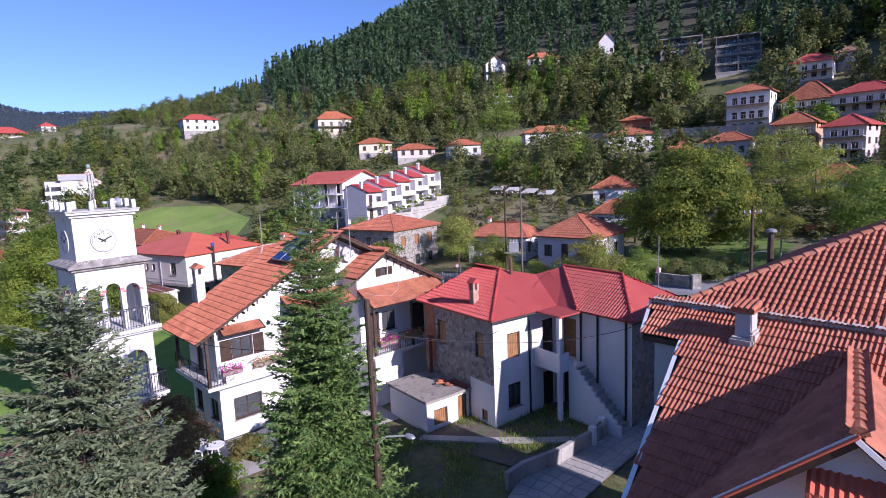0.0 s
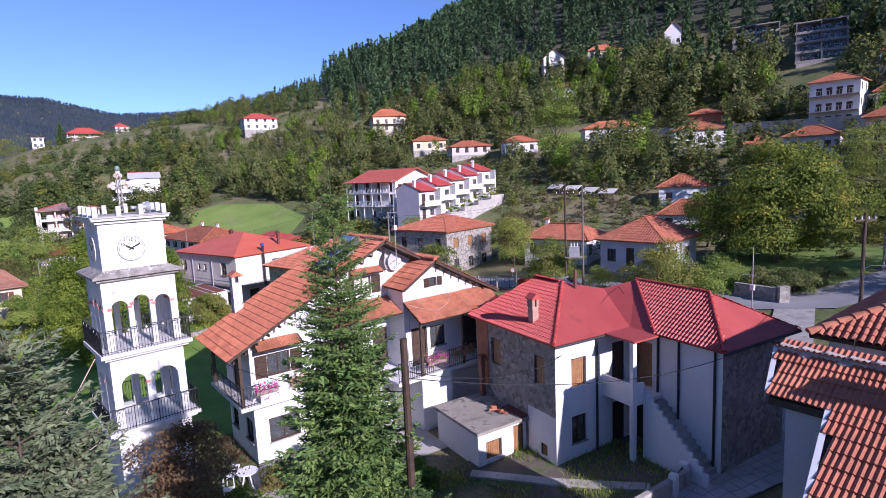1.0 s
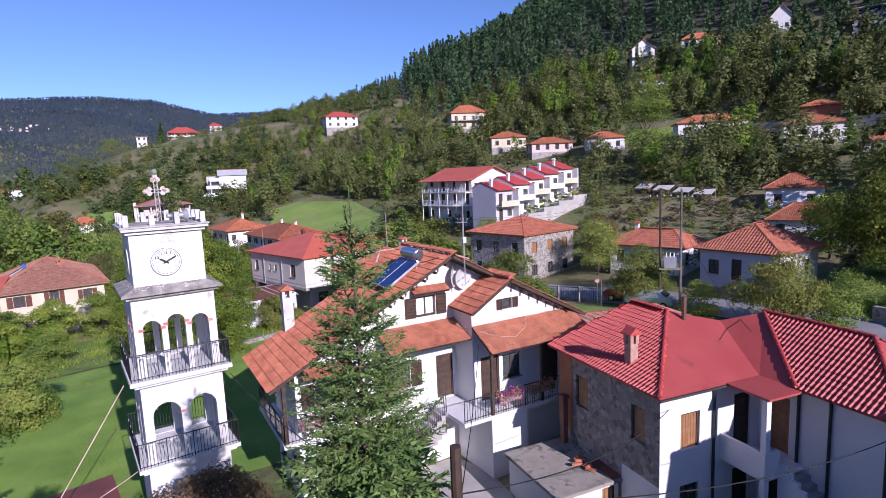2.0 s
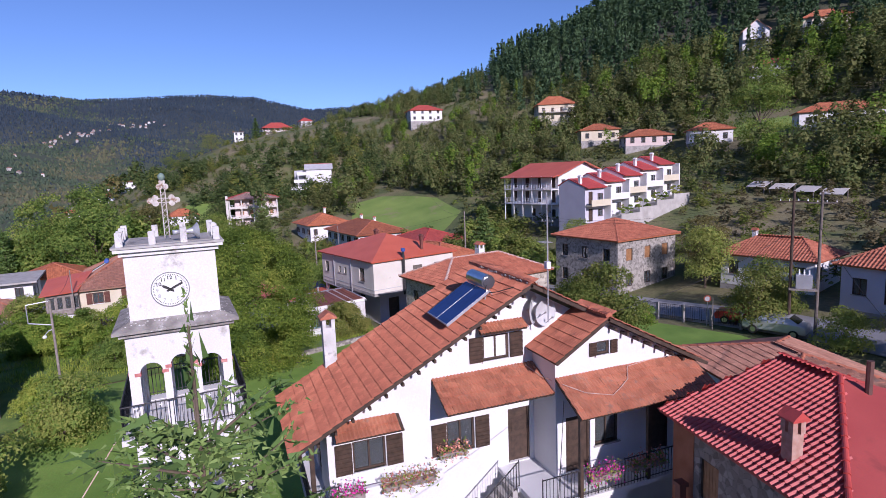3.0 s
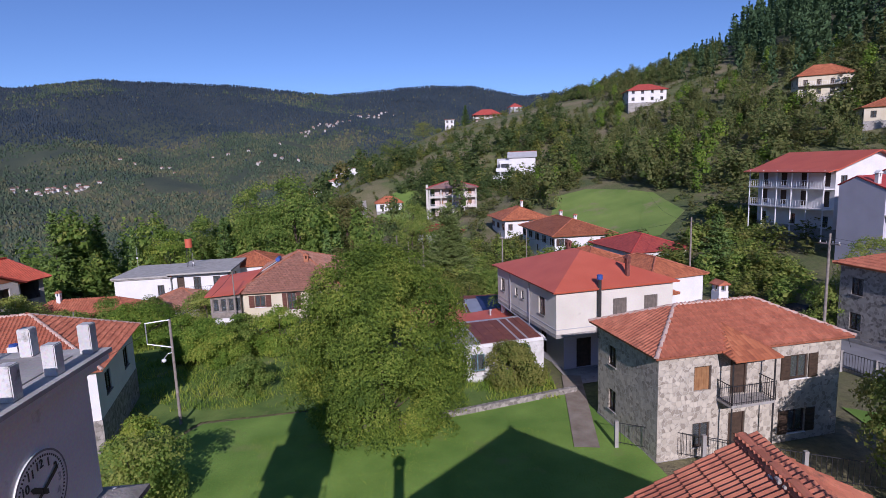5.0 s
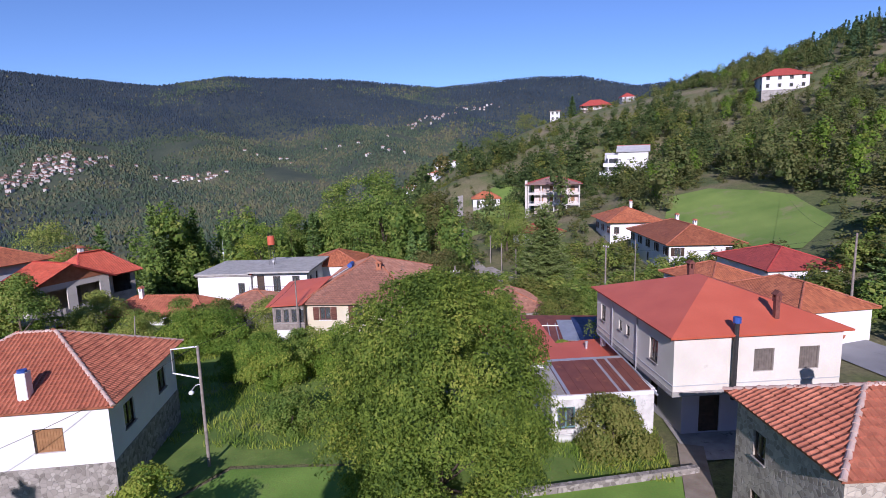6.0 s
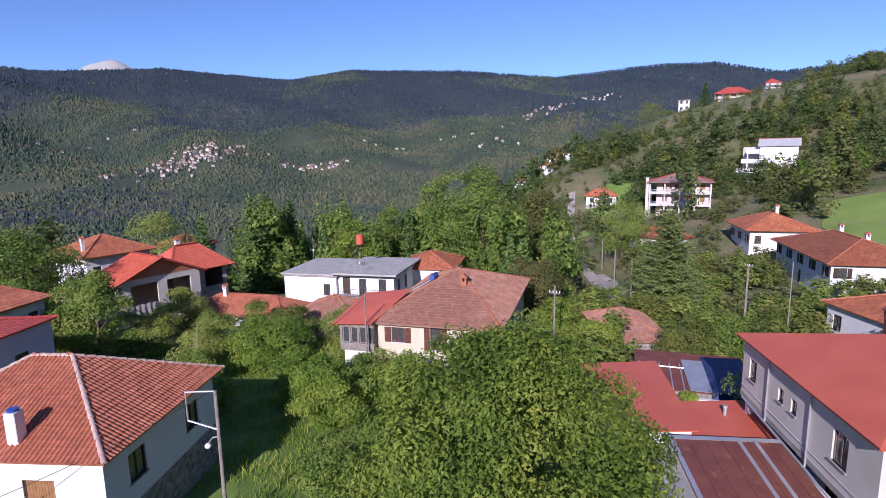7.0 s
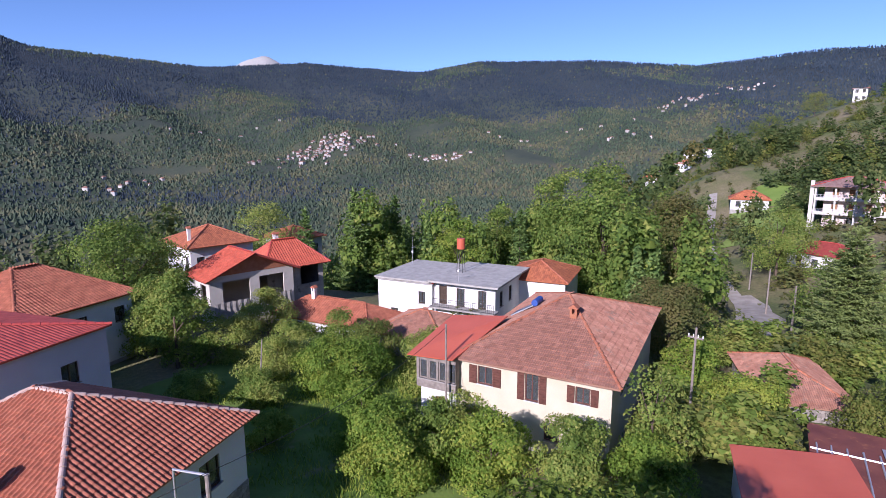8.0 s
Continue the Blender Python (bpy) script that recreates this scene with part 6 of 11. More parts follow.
# long white house with the red sheet roof and overhanging upper floor
B_HOUSE = house(-66.0, 25.3, 2.6, 15.5, 11.2, 9.2, 3.3, CREAM_WHITE, RED_METAL, 1.7, 5.4, "x", 0.35,
                [(0, 1.2, 1.1, 0.8, 1.1, "w"), (0, 4.2, 1.35, 0.5, 0.65, "w"), (0, 5.4, 1.35, 0.5, 0.65, "w"), (0, 8.9, 1.0, 1.0, 1.3, "w"), (1, 4.9, 1.0, 1.1, 1.25, "b"), (1, 7.4, 1.0, 1.1, 1.25, "b")],
                "long cream-white house under a smooth red sheet-metal roof", sink=0.15, frame=BROWN_GREY_WOOD, wall_top=3.15)
outline_walls(B_HOUSE, [(-5.4, -3.2), (4.0, -3.2), (4.0, 4.4), (-5.4, 4.4)], -4.3, 0.0, LILAC, [(1, 1.6, 1.2, 1.2, 2.2, "d"), (0, 2.5, 1.6, 1.0, 1.2, "w"), (0, 6.0, 1.4, 1.0, 2.0, "d"), (1, 5.2, 1.6, 1.2, 1.2, "w")], name="ground_floor")
for _x, _y in ((-5.2, -4.3), (5.3, 4.2)):
    part("pillar", Shape().box(_x - 0.15, _y - 0.15, -4.3, _x + 0.15, _y + 0.15, 0), WHITE, B_HOUSE)
chimney(B_HOUSE, 4.7, 1.45, 3.2, 4.85, 0.24, DARK_BRICK, DARK_BRICK)
chimney(B_HOUSE, -5.0, 1.9, 3.2, 4.75, 0.34, DARK_BRICK, DARK_BRICK)
part("flue", Shape().tube((5.85, -1.45, -0.35), (5.85, -1.45, 3.8), 0.13, n=10), IRON, B_HOUSE, "black stove pipe")
part("flue_cap", Shape().tube((5.85, -1.45, 3.8), (5.85, -1.45, 4.1), 0.2, n=10), BLUE, B_HOUSE, "blue stove-pipe cowl")

for _u in (-2.6, 1.2):
    part("drainpipe", Shape().tube((_u, -4.66, -0.3), (_u, -4.66, 3.2), 0.045, n=7), ZINC, B_HOUSE)
part("waste_pipe", Shape().chain([(-5.2, -4.70, -0.1), (1.6, -4.72, -0.35), (4.2, -4.72, -0.62)], 0.06, 7), ZINC, B_HOUSE)
part("string_course", Shape().box(-5.6, -4.63, 0.42, 5.6, -4.604, 0.47).box(5.604, -4.63, 0.42, 5.63, 4.6, 0.47), GREY, B_HOUSE)

# pale stone house with a porch roof and iron balcony
S2_HOUSE = house(-51.9, 29.4, -0.3, 12.5, 5.9, 10.4, 5.72, PALE_STONE, TERRACOTTA, 1.30, 3.2, "y", 0.4,
                 [(0, 1.6, 3.5, 0.75, 1.1, "w"), (0, 1.6, 0.9, 0.75, 1.2, "w"), (1, 2.4, 3.5, 0.95, 1.25, "b"), (1, 4.4, 3.1, 0.95, 1.95, "d"), (1, 7.9, 3.5, 1.05, 1.25, "s"), (1, 7.9, 0.6, 1.05, 1.25, "s"), (1, 4.4, 0.2, 0.95, 1.95, "d"), (1, 2.4, 0.6, 0.95, 1.25, "w")],
                 "pale stone house with terracotta hip roof, porch and iron balcony", tiles=tile_cover(TERRACOTTA, 0.25, 0.38, "roll", 200, (2, -2), 12), chimneys=[(-0.7, 0.9, 7.75, 0.6)])
_s = Shape()
for _p in ([(4.3, -2.1, 5.34), (4.3, 0.5, 5.34), (1.6, -0.8, 6.40)], [(2.6, -2.1, 5.66), (4.3, -2.1, 5.34), (1.6, -0.8, 6.40)], [(4.3, 0.5, 5.34), (2.6, 0.5, 5.66), (1.6, -0.8, 6.40)]):
    roof_plane(_s, _p, 0.08)
part("porch_roof", _s, ROOF_FAR, S2_HOUSE)
part("balcony", Shape().box(2.95, -2.0, 2.92, 4.0, 0.4, 3.06), CONCRETE, S2_HOUSE)
for _a, _b in (((4.0, -2.0), (4.0, 0.4)), ((2.8, -2.0), (4.0, -2.0)), ((4.0, 0.4), (2.8, 0.4))):
    railing(S2_HOUSE, (*_a, 3.06), (*_b, 3.06))
for _y in (-1.95, 0.35):
    part("post", Shape().tube((3.95, _y, 0.2), (3.95, _y, 5.36), 0.04, n=6), IRON, S2_HOUSE)

# grey stone house by the road
house(-61.6, 51.0, 0.2, 11, 9.0, 9.4, 5.9, GREY_STONE, ROOF_FAR, 1.6, None, "x", 0.4,
                 windows_row(0, 9.0, 3, 3.5, 0.95, 1.3, "w", 1.5) + windows_row(0, 9.0, 3, 0.8, 0.95, 1.3, "w", 1.5) + windows_row(1, 9.4, 3, 3.5, 1.0, 1.3, "b", 1.8) + windows_row(1, 9.4, 3, 0.8, 1.0, 1.3, "w", 1.8),
                 "grey rubble-stone house with orange hip roof", tiles=tile_cover(TERRACOTTA, 0.28, 0.42, "roll", 0, None, 13))

# old house with the wide faded roof
OLD = house(-79.5, -0.4, -1.0, 7.5, 15.0, 8.7, 5.05, CREAM, ROOF_FAR_BROWN, 2.2, 7.9, "x", 0.5,
            [(1, 1.6, 3.3, 0.95, 1.1, "s"), (1, 4.4, 2.9, 0.8, 1.6, "s"), (1, 7.2, 3.35, 0.8, 0.95, "s"), (1, 2.0, 0.8, 0.9, 1.1, "w"), (1, 5.6, 0.8, 0.9, 1.1, "w"), (0, 9, 3.3, 0.9, 1.1, "w"), (2, 3, 3.2, 0.9, 1.1, "w"), (2, 8, 3.2, 0.9, 1.1, "w")],
            "old cream house with a wide faded brown tile roof", tiles=tile_cover(FADED_TILE, 0.26, 0.36, "flat", 250, (6, 0), 14), wall_top=4.72, frame=RED_WOOD)
chimney(OLD, 2.55, 0.98, 5.7, 7.1, 0.42, BRICKWORK, PALE_TERRACOTTA)
# glazed timber veranda under a red sheet roof at its corner
_v = outline_walls(OLD, [(3.2, -6.9), (8.2, -6.9), (8.2, -4.36), (3.2, -4.36)], 2.7, 4.75, GREY_WOOD, [(1, 0.45, 0.55, 0.55, 1.2, "w"), (1, 1.1, 0.55, 0.55, 1.2, "w"), (1, 1.75, 0.55, 0.55, 1.2, "w"), (1, 2.35, 0.55, 0.5, 1.2, "w"), (0, 1.2, 0.55, 0.9, 1.2, "w"), (0, 3.0, 0.55, 0.9, 1.2, "w")], name="veranda", frame_mat=GREY_WOOD)
outline_walls(OLD, [(3.2, -6.7), (8.0, -6.7), (8.0, -4.36), (3.2, -4.36)], -0.6, 2.7, WHITE, [(1, 1.4, 1.6, 0.8, 1.2, "b")], name="lower_wall")
_s = Shape()
roof_plane(_s, [(8.6, -7.3, 4.74), (8.6, -4.3, 4.90), (2.6, -3.3, 6.0), (2.6, -7.3, 5.5)], 0.06)
part("sheet_roof", _s, RED_METAL, OLD, "bright red sheet-metal roof")

_sh = thing("solar_water_heater", -78.9, -3.2, 4.62, 7.5, "small solar water heater with a blue tank on the faded roof", "solar heater")
_m = pose(0, 0, 0.32) @ Matrix.Rotation(radians(30), 4, "X")
part("frame", Shape().box(-0.55, -1.05, 0, 0.55, 0.75, 0.08, _m), ZINC, _sh, bevel=0.008)
part("collector", Shape().box(-0.50, -1.0, 0.079, 0.50, 0.70, 0.086, _m), COLLECTOR, _sh, "dark glazed solar collector")
_c = _m @ Vector((0, 0.95, 0.16))
part("tank", Shape().tube((-0.6, _c.y, _c.z), (0.6, _c.y, _c.z), 0.22, n=20), BLUE, _sh, "blue water tank", smooth=False)
part("stand", Shape().tube((-0.45, _c.y, _c.z), (-0.45, _c.y, -0.1), 0.025, n=5).tube((0.45, _c.y, _c.z), (0.45, _c.y, -0.1), 0.025, n=5).tube((-0.45, _c.y, 0.1), (0.45, _c.y, 0.1), 0.02, n=5), ZINC, _sh)

# flat-roofed white house
FLAT = house(-95.0, -24.2, -3.4, 9.5, 9.2, 6.6, 5.2, WHITE, CONCRETE, 0.02, None, "y", 0.2, [(1, 5.4, 2.9, 0.8, 1.3, "w"), (1, 2.0, 0.8, 0.9, 1.2, "w")],
             "white house with a flat concrete roof", sink=1.5)
part("roof_slab", Shape().box(-4.9, -3.6, 5.25, 4.9, 3.095, 5.42), SLAB, FLAT)
part("upper_wing", Shape().box(-5.0, 3.3, 0.0, 4.2, 3.4, 0.2), CONCRETE, FLAT)
outline_walls(FLAT, [(-5.0, 3.4), (4.2, 3.4), (4.2, 10.2), (-5.0, 10.2)], -0.2, 5.45, WHITE, [(1, 1.0, 3.2, 0.9, 2.0, "d"), (1, 3.0, 3.2, 0.9, 1.9, "w"), (1, 5.4, 3.2, 0.9, 1.9, "w"), (2, 1.8, 3.2, 0.9, 1.6, "w"), (2, 4.6, 3.2, 0.9, 1.6, "w")], name="wing_wall")
part("roof_slab", Shape().box(-5.4, 3.1, 5.45, 5.2, 10.8, 5.65), SLAB, FLAT)
part("terrace", Shape().box(4.2, 3.4, 2.85, 5.6, 10.6, 3.0), CONCRETE, FLAT)
railing(FLAT, (5.5, 3.4, 3.0), (5.5, 10.5, 3.0), 0.9, 0.2)
tank = thing("water_tank", -95.6, -19.6, 2.25, 9.5, "red plastic water tank on an iron stand", "tank")
_s = Shape()
for _x in (-0.35, 0.35):
    for _y in (-0.35, 0.35):
        _s.tube((_x, _y, 0), (_x * 0.7, _y * 0.7, 2.6), 0.03, n=5)
part("stand", _s, IRON, tank)
part("drum", Shape().tube((0, 0, 2.6), (0, 0, 3.75), 0.45, n=16), RED_METAL, tank, bevel=0.02)


# ---- houses up the slope ----
def hill_house(x, y, rot, w, d, h, wall, roof, rise, label, floors=2, front=2, side=2, axis="x", inset=None, balcony=False, name="house", base_z=None):
    """A house up the slope: rows of windows on each floor, and a balcony on the valley side where there is one."""
    z = float(ground_z(x, y)) if base_z is None else base_z
    ops = []
    fh = h / floors
    for k in range(floors):
        for sd, ln, n in ((0, w, front), (1, d, side), (3, d, side)):
            kind = "d" if balcony and k and sd == 0 else "w"
            ops += windows_row(sd, ln, n, fh * k + (0.15 if kind == "d" else 0.85), 1.0, min(fh * 0.48, 1.9 if kind == "d" else 1.3), kind, min(1.6, ln / 4))
    ob = house(x, y, z - 0.2, rot, w, d, h, wall, roof, rise, inset, axis, 0.5, ops, label, name=name, group="hillside houses", sink=4)
    if balcony:
        for k in range(1, floors):
            part("balcony", Shape().box(-w / 2, -d / 2 - 1.3, fh * k - 0.12, w / 2, -d / 2, fh * k), CONCRETE, ob)
            railing(ob, (-w / 2, -d / 2 - 1.25, fh * k), (w / 2, -d / 2 - 1.25, fh * k), 0.95, 0.5, WHITE_PAINT, r=0.03)
    return ob


def gallery_house(x, y, z, rot, w, d, floors, fh, wall, roof, rise, label, pillar=False, fronts=4):
    """A house behind open concrete galleries: slabs on columns along the front and one side, the rooms set back."""
    t = thing("house", x, y, z, rot, label, "house", "hillside houses")
    g, h = 1.6, floors * fh
    plan = [(-w / 2 + g, -d / 2 + g), (w / 2, -d / 2 + g), (w / 2, d / 2), (-w / 2 + g, d / 2)]
    ops = []
    for k in range(floors):
        ops += windows_row(0, w - g, fronts, fh * k + 0.75, 1.0, fh * 0.46, "b" if k else "w", 1.8)
        ops += windows_row(3, d - g, 2, fh * k + 0.75, 1.0, fh * 0.46, "w", 1.8) + windows_row(1, d - g, 2, fh * k + 0.75, 1.0, fh * 0.46, "w", 1.8)
    outline_walls(t, plan, 0, h, wall, ops)
    part("plinth", Shape().prism(rect(w, d), -4, 0.03), CONCRETE, t)
    for k in range(1, floors):
        part("gallery_slab", Shape().box(-w / 2, -d / 2, fh * k - 0.16, w / 2, -d / 2 + g - 0.003, fh * k).box(-w / 2, -d / 2 + g, fh * k - 0.16, -w / 2 + g - 0.003, d / 2, fh * k), EGGSHELL, t)
        part("parapet", Shape().box(-w / 2, -d / 2 - 0.02, fh * k + 0.004, w / 2, -d / 2 + 0.1, fh * k + 0.42), EGGSHELL, t)
        railing(t, (-w / 2, -d / 2 + 0.04, fh * k + 0.42), (w / 2, -d / 2 + 0.04, fh * k + 0.42), 0.5, 0.5, WHITE_PAINT, r=0.02)
        railing(t, (-w / 2 + 0.04, -d / 2, fh * k), (-w / 2 + 0.04, d / 2, fh * k), 0.95, 0.5, WHITE_PAINT, r=0.02)
    for k in range(fronts + 1):
        u = -w / 2 + 0.17 + (w - 0.34) * k / fronts
        part("column", Shape().box(u - 0.16, -d / 2 + 0.12, -1.0, u + 0.16, -d / 2 + 0.42, h), EGGSHELL, t)
    for v in (0.15 * d, d / 2 - 0.35):
        part("column", Shape().box(-w / 2 + 0.02, v - 0.16, -1.0, -w / 2 + 0.34, v + 0.16, h), EGGSHELL, t)
    if pillar:
        part("pillar", Shape().box(-w / 2 - 0.75, -d / 2 - 0.1, -2.0, -w / 2 - 0.1, -d / 2 + 0.55, h + 0.9), EGGSHELL, t, "pale concrete corner stack")
    s = Shape()
    planes = hip_planes(w, d, h + 0.02, rise, None, 0.6)
    for p in planes:
        roof_plane(s, p)
    rf = part("roof", s, roof, t)
    for a, b in ((planes[0][3], planes[0][2]), (planes[0][0], planes[0][3]), (planes[0][1], planes[0][2]), (planes[1][0], planes[0][2]), (planes[1][1], planes[0][3])):
        ridge_line(rf, a, b, PALE_TERRACOTTA if roof is ROOF_FAR_BROWN else RED_TILE, 0.1)
    return t


# ---- roads, paths and lawn ----
sheet("lawn", [(-52.0, 10.4), (-57.0, 23.0), (-50.5, 24.5), (-31.6, 27.0), (-31.6, 5.0), (-34, -2), (-46, -3), (-54, 0), (-55.5, 8)], LAWN, "mown green lawn round the clock tower", "lawn", 0.06)
sheet("garden_grass", [(-57.2, 22.5), (-52.3, 10.6), (-55.7, 8), (-54.3, -0.2), (-46, -3.2), (-44, -8), (-50, -20), (-64, -26), (-80, -26), (-84, -8), (-70, -6), (-66, 6), (-63, 18)], ROUGH_GRASS, "rough bright green grass in the gardens", "grass", 0.07, 2)
sheet("road", ribbon([(-100, 33), (-80, 38), (-66, 42.5), (-52, 46.5), (-40, 49.3), (-30, 50.0), (-22.5, 51.2), (-18.2, 54), (-16.4, 58.5), (-14, 66), (-12.5, 80)], 4.6), ASPHALT, "grey asphalt village road", "road", 0.10)
sheet("alley", ribbon([(-9.5, 12), (-12.3, 19.5), (-12.4, 25), (-11.2, 30), (-14.5, 38), (-19, 52)], 2.6), CONCRETE, "pale cement alley between the houses", "path", 0.09)
sheet("yard", [(-20.5, 19.0), (-12.8, 20.6), (-12.6, 26.5), (-17.6, 27.5), (-17.6, 22.8), (-20.5, 23.2)], YARD, "trodden yard with sparse grass", "yard", 0.07)
sheet("courtyard", [(-27.0, 12.2), (-23.2, 11.6), (-22.2, 20.2), (-25.0, 20.6), (-27.0, 20)], PAVING, "paved courtyard before the guesthouse", "yard", 0.06)
sheet("lane", ribbon([(-101, 24.5), (-106, 26.5), (-112, 29)], 1.8), PAVING, "pale lane climbing between houses", "path", 0.10)
sheet("gravel_road", ribbon([(-108, 9), (-122, 7), (-135, 3), (-150, -2.5), (-175, -8), (-207, -13)], 1.9), PALE_GRAVEL, "pale gravel road running down the spur", "road", 0.10)
sheet("gravel_yard", [(-115, 6.6), (-118, 5.4), (-121, 4.6), (-128, 3.8), (-136, 2.2), (-137, 4.6), (-132, 7.4), (-127, 8.2), (-122, 10.2), (-118, 9.4)], PALE_GRAVEL, "pale gravel yard beside the road", "yard", 0.12)
sheet("chapel_meadow", [(-166, -5), (-176, 9.2), (-182, 9.5), (-206, 8), (-212, 0), (-204, -8), (-190, -6.5), (-178, -4)], MEADOW, "bright green grass round the small white house", "meadow", 0.14, 3)
sheet("road_lawn", [(-53, 37.5), (-50, 41.5), (-45.5, 43.4), (-39.5, 45.0), (-35, 44.5), (-35.5, 40.5), (-39.5, 38.2), (-45, 36.5)], LAWN, "green grass strip inside the road fence", "lawn", 0.07)
sheet("house_yard", [(-58.2, 23.2), (-60.2, 30.6), (-70.5, 33.6), (-72.5, 29.4), (-64.0, 22.6)], CONCRETE, "pale cement yard round the red-roofed house", "yard", 0.09)
sheet("verge_grass", [(-30, 54.4), (-24, 53.6), (-20.6, 53.2), (-18.6, 57), (-17.6, 62), (-17.2, 72), (-24, 77), (-32, 70)], ROUGH_GRASS, "grass bank under the large tree", "grass", 0.05)
sheet("garden_path", ribbon([(-49.5, 22), (-53.6, 22.6), (-60, 23.5)], 1.3), DIRT, "earth path beside the lawn", "path", 0.10)
sheet("meadow", [(-157, 41), (-158, 49), (-148, 56), (-141, 59), (-124, 58.5), (-113.5, 50), (-118, 43.5), (-130, 39.5), (-145, 38)], MEADOW, "bright green hillside meadow", "meadow", 0.12, 3)
sheet("upper_meadow", [(-118, 121), (-98, 138), (-84, 140), (-84, 131), (-100, 118)], MEADOW, "green terrace meadow up the slope", "meadow", 0.2, 4)


def low_wall(pts, h, w, mat, label, name="wall_low", lift=0.0):
    s = Shape()
    for a, b in zip(pts, pts[1:]):
        d = (Vector(b) - Vector(a)).normalized()
        n = Vector((-d.y, d.x)) * w / 2
        za, zb = float(ground_z(*a)) + lift, float(ground_z(*b)) + lift
        k = len(s.v)
        for p, z in ((a, za), (b, zb)):
            for sg in (1, -1):
                s.v += [(p[0] + sg * n.x, p[1] + sg * n.y, z - 0.5), (p[0] + sg * n.x, p[1] + sg * n.y, z + h)]
        s.f += [tuple(k + i for i in q) for q in ((0, 1, 5, 4), (3, 2, 6, 7), (1, 3, 7, 5), (0, 2, 3, 1), (4, 5, 7, 6))]
    ob = part(name, s, mat)
    return tagged(ob, label, "wall", kind="structure")


low_wall([(-52.0, 10.0), (-54.2, 16), (-57.2, 23.2)], 0.4, 0.28, STONE, "low rubble garden wall along the lawn")
low_wall([(-75.3, 14.5), (-75.9, 19.3)], 0.7, 0.22, WHITE, "low white garden wall by the tarpaulin shed")
low_wall([(-12.9, 24.9), (-13.2, 21.7), (-13.7, 19.9), (-13.7, 18.8)], 0.75, 0.2, CONCRETE, "grey weathered yard wall")
low_wall([(-19.6, 19.4), (-16.5, 21.5), (-13.8, 23.7)], 0.15, 0.5, PAVING, "pale cement kerb across the yard")
low_wall([(-63, 40.0), (-54, 43.2), (-43, 46.0), (-36, 47.6)], 0.25, 0.25, CONCRETE, "low kerb wall under the road fence")
low_wall([(-23.9, 52.9), (-20.5, 52.5)], 1.15, 0.4, STONE, "rubble retaining wall beside the road")
low_wall([(-20.3, 52.2), (-19.75, 52.7)], 1.35, 0.6, GREY_STONE, "pale stone pier at the end of the road wall")
low_wall([(-82, 128), (-60, 131), (-36, 131)], 2.2, 0.5, PAVING, "pale retaining wall along the upper road")
low_wall([(-100, 75), (-112, 80)], 1.5, 0.5, CONCRETE, "grey concrete terrace wall")

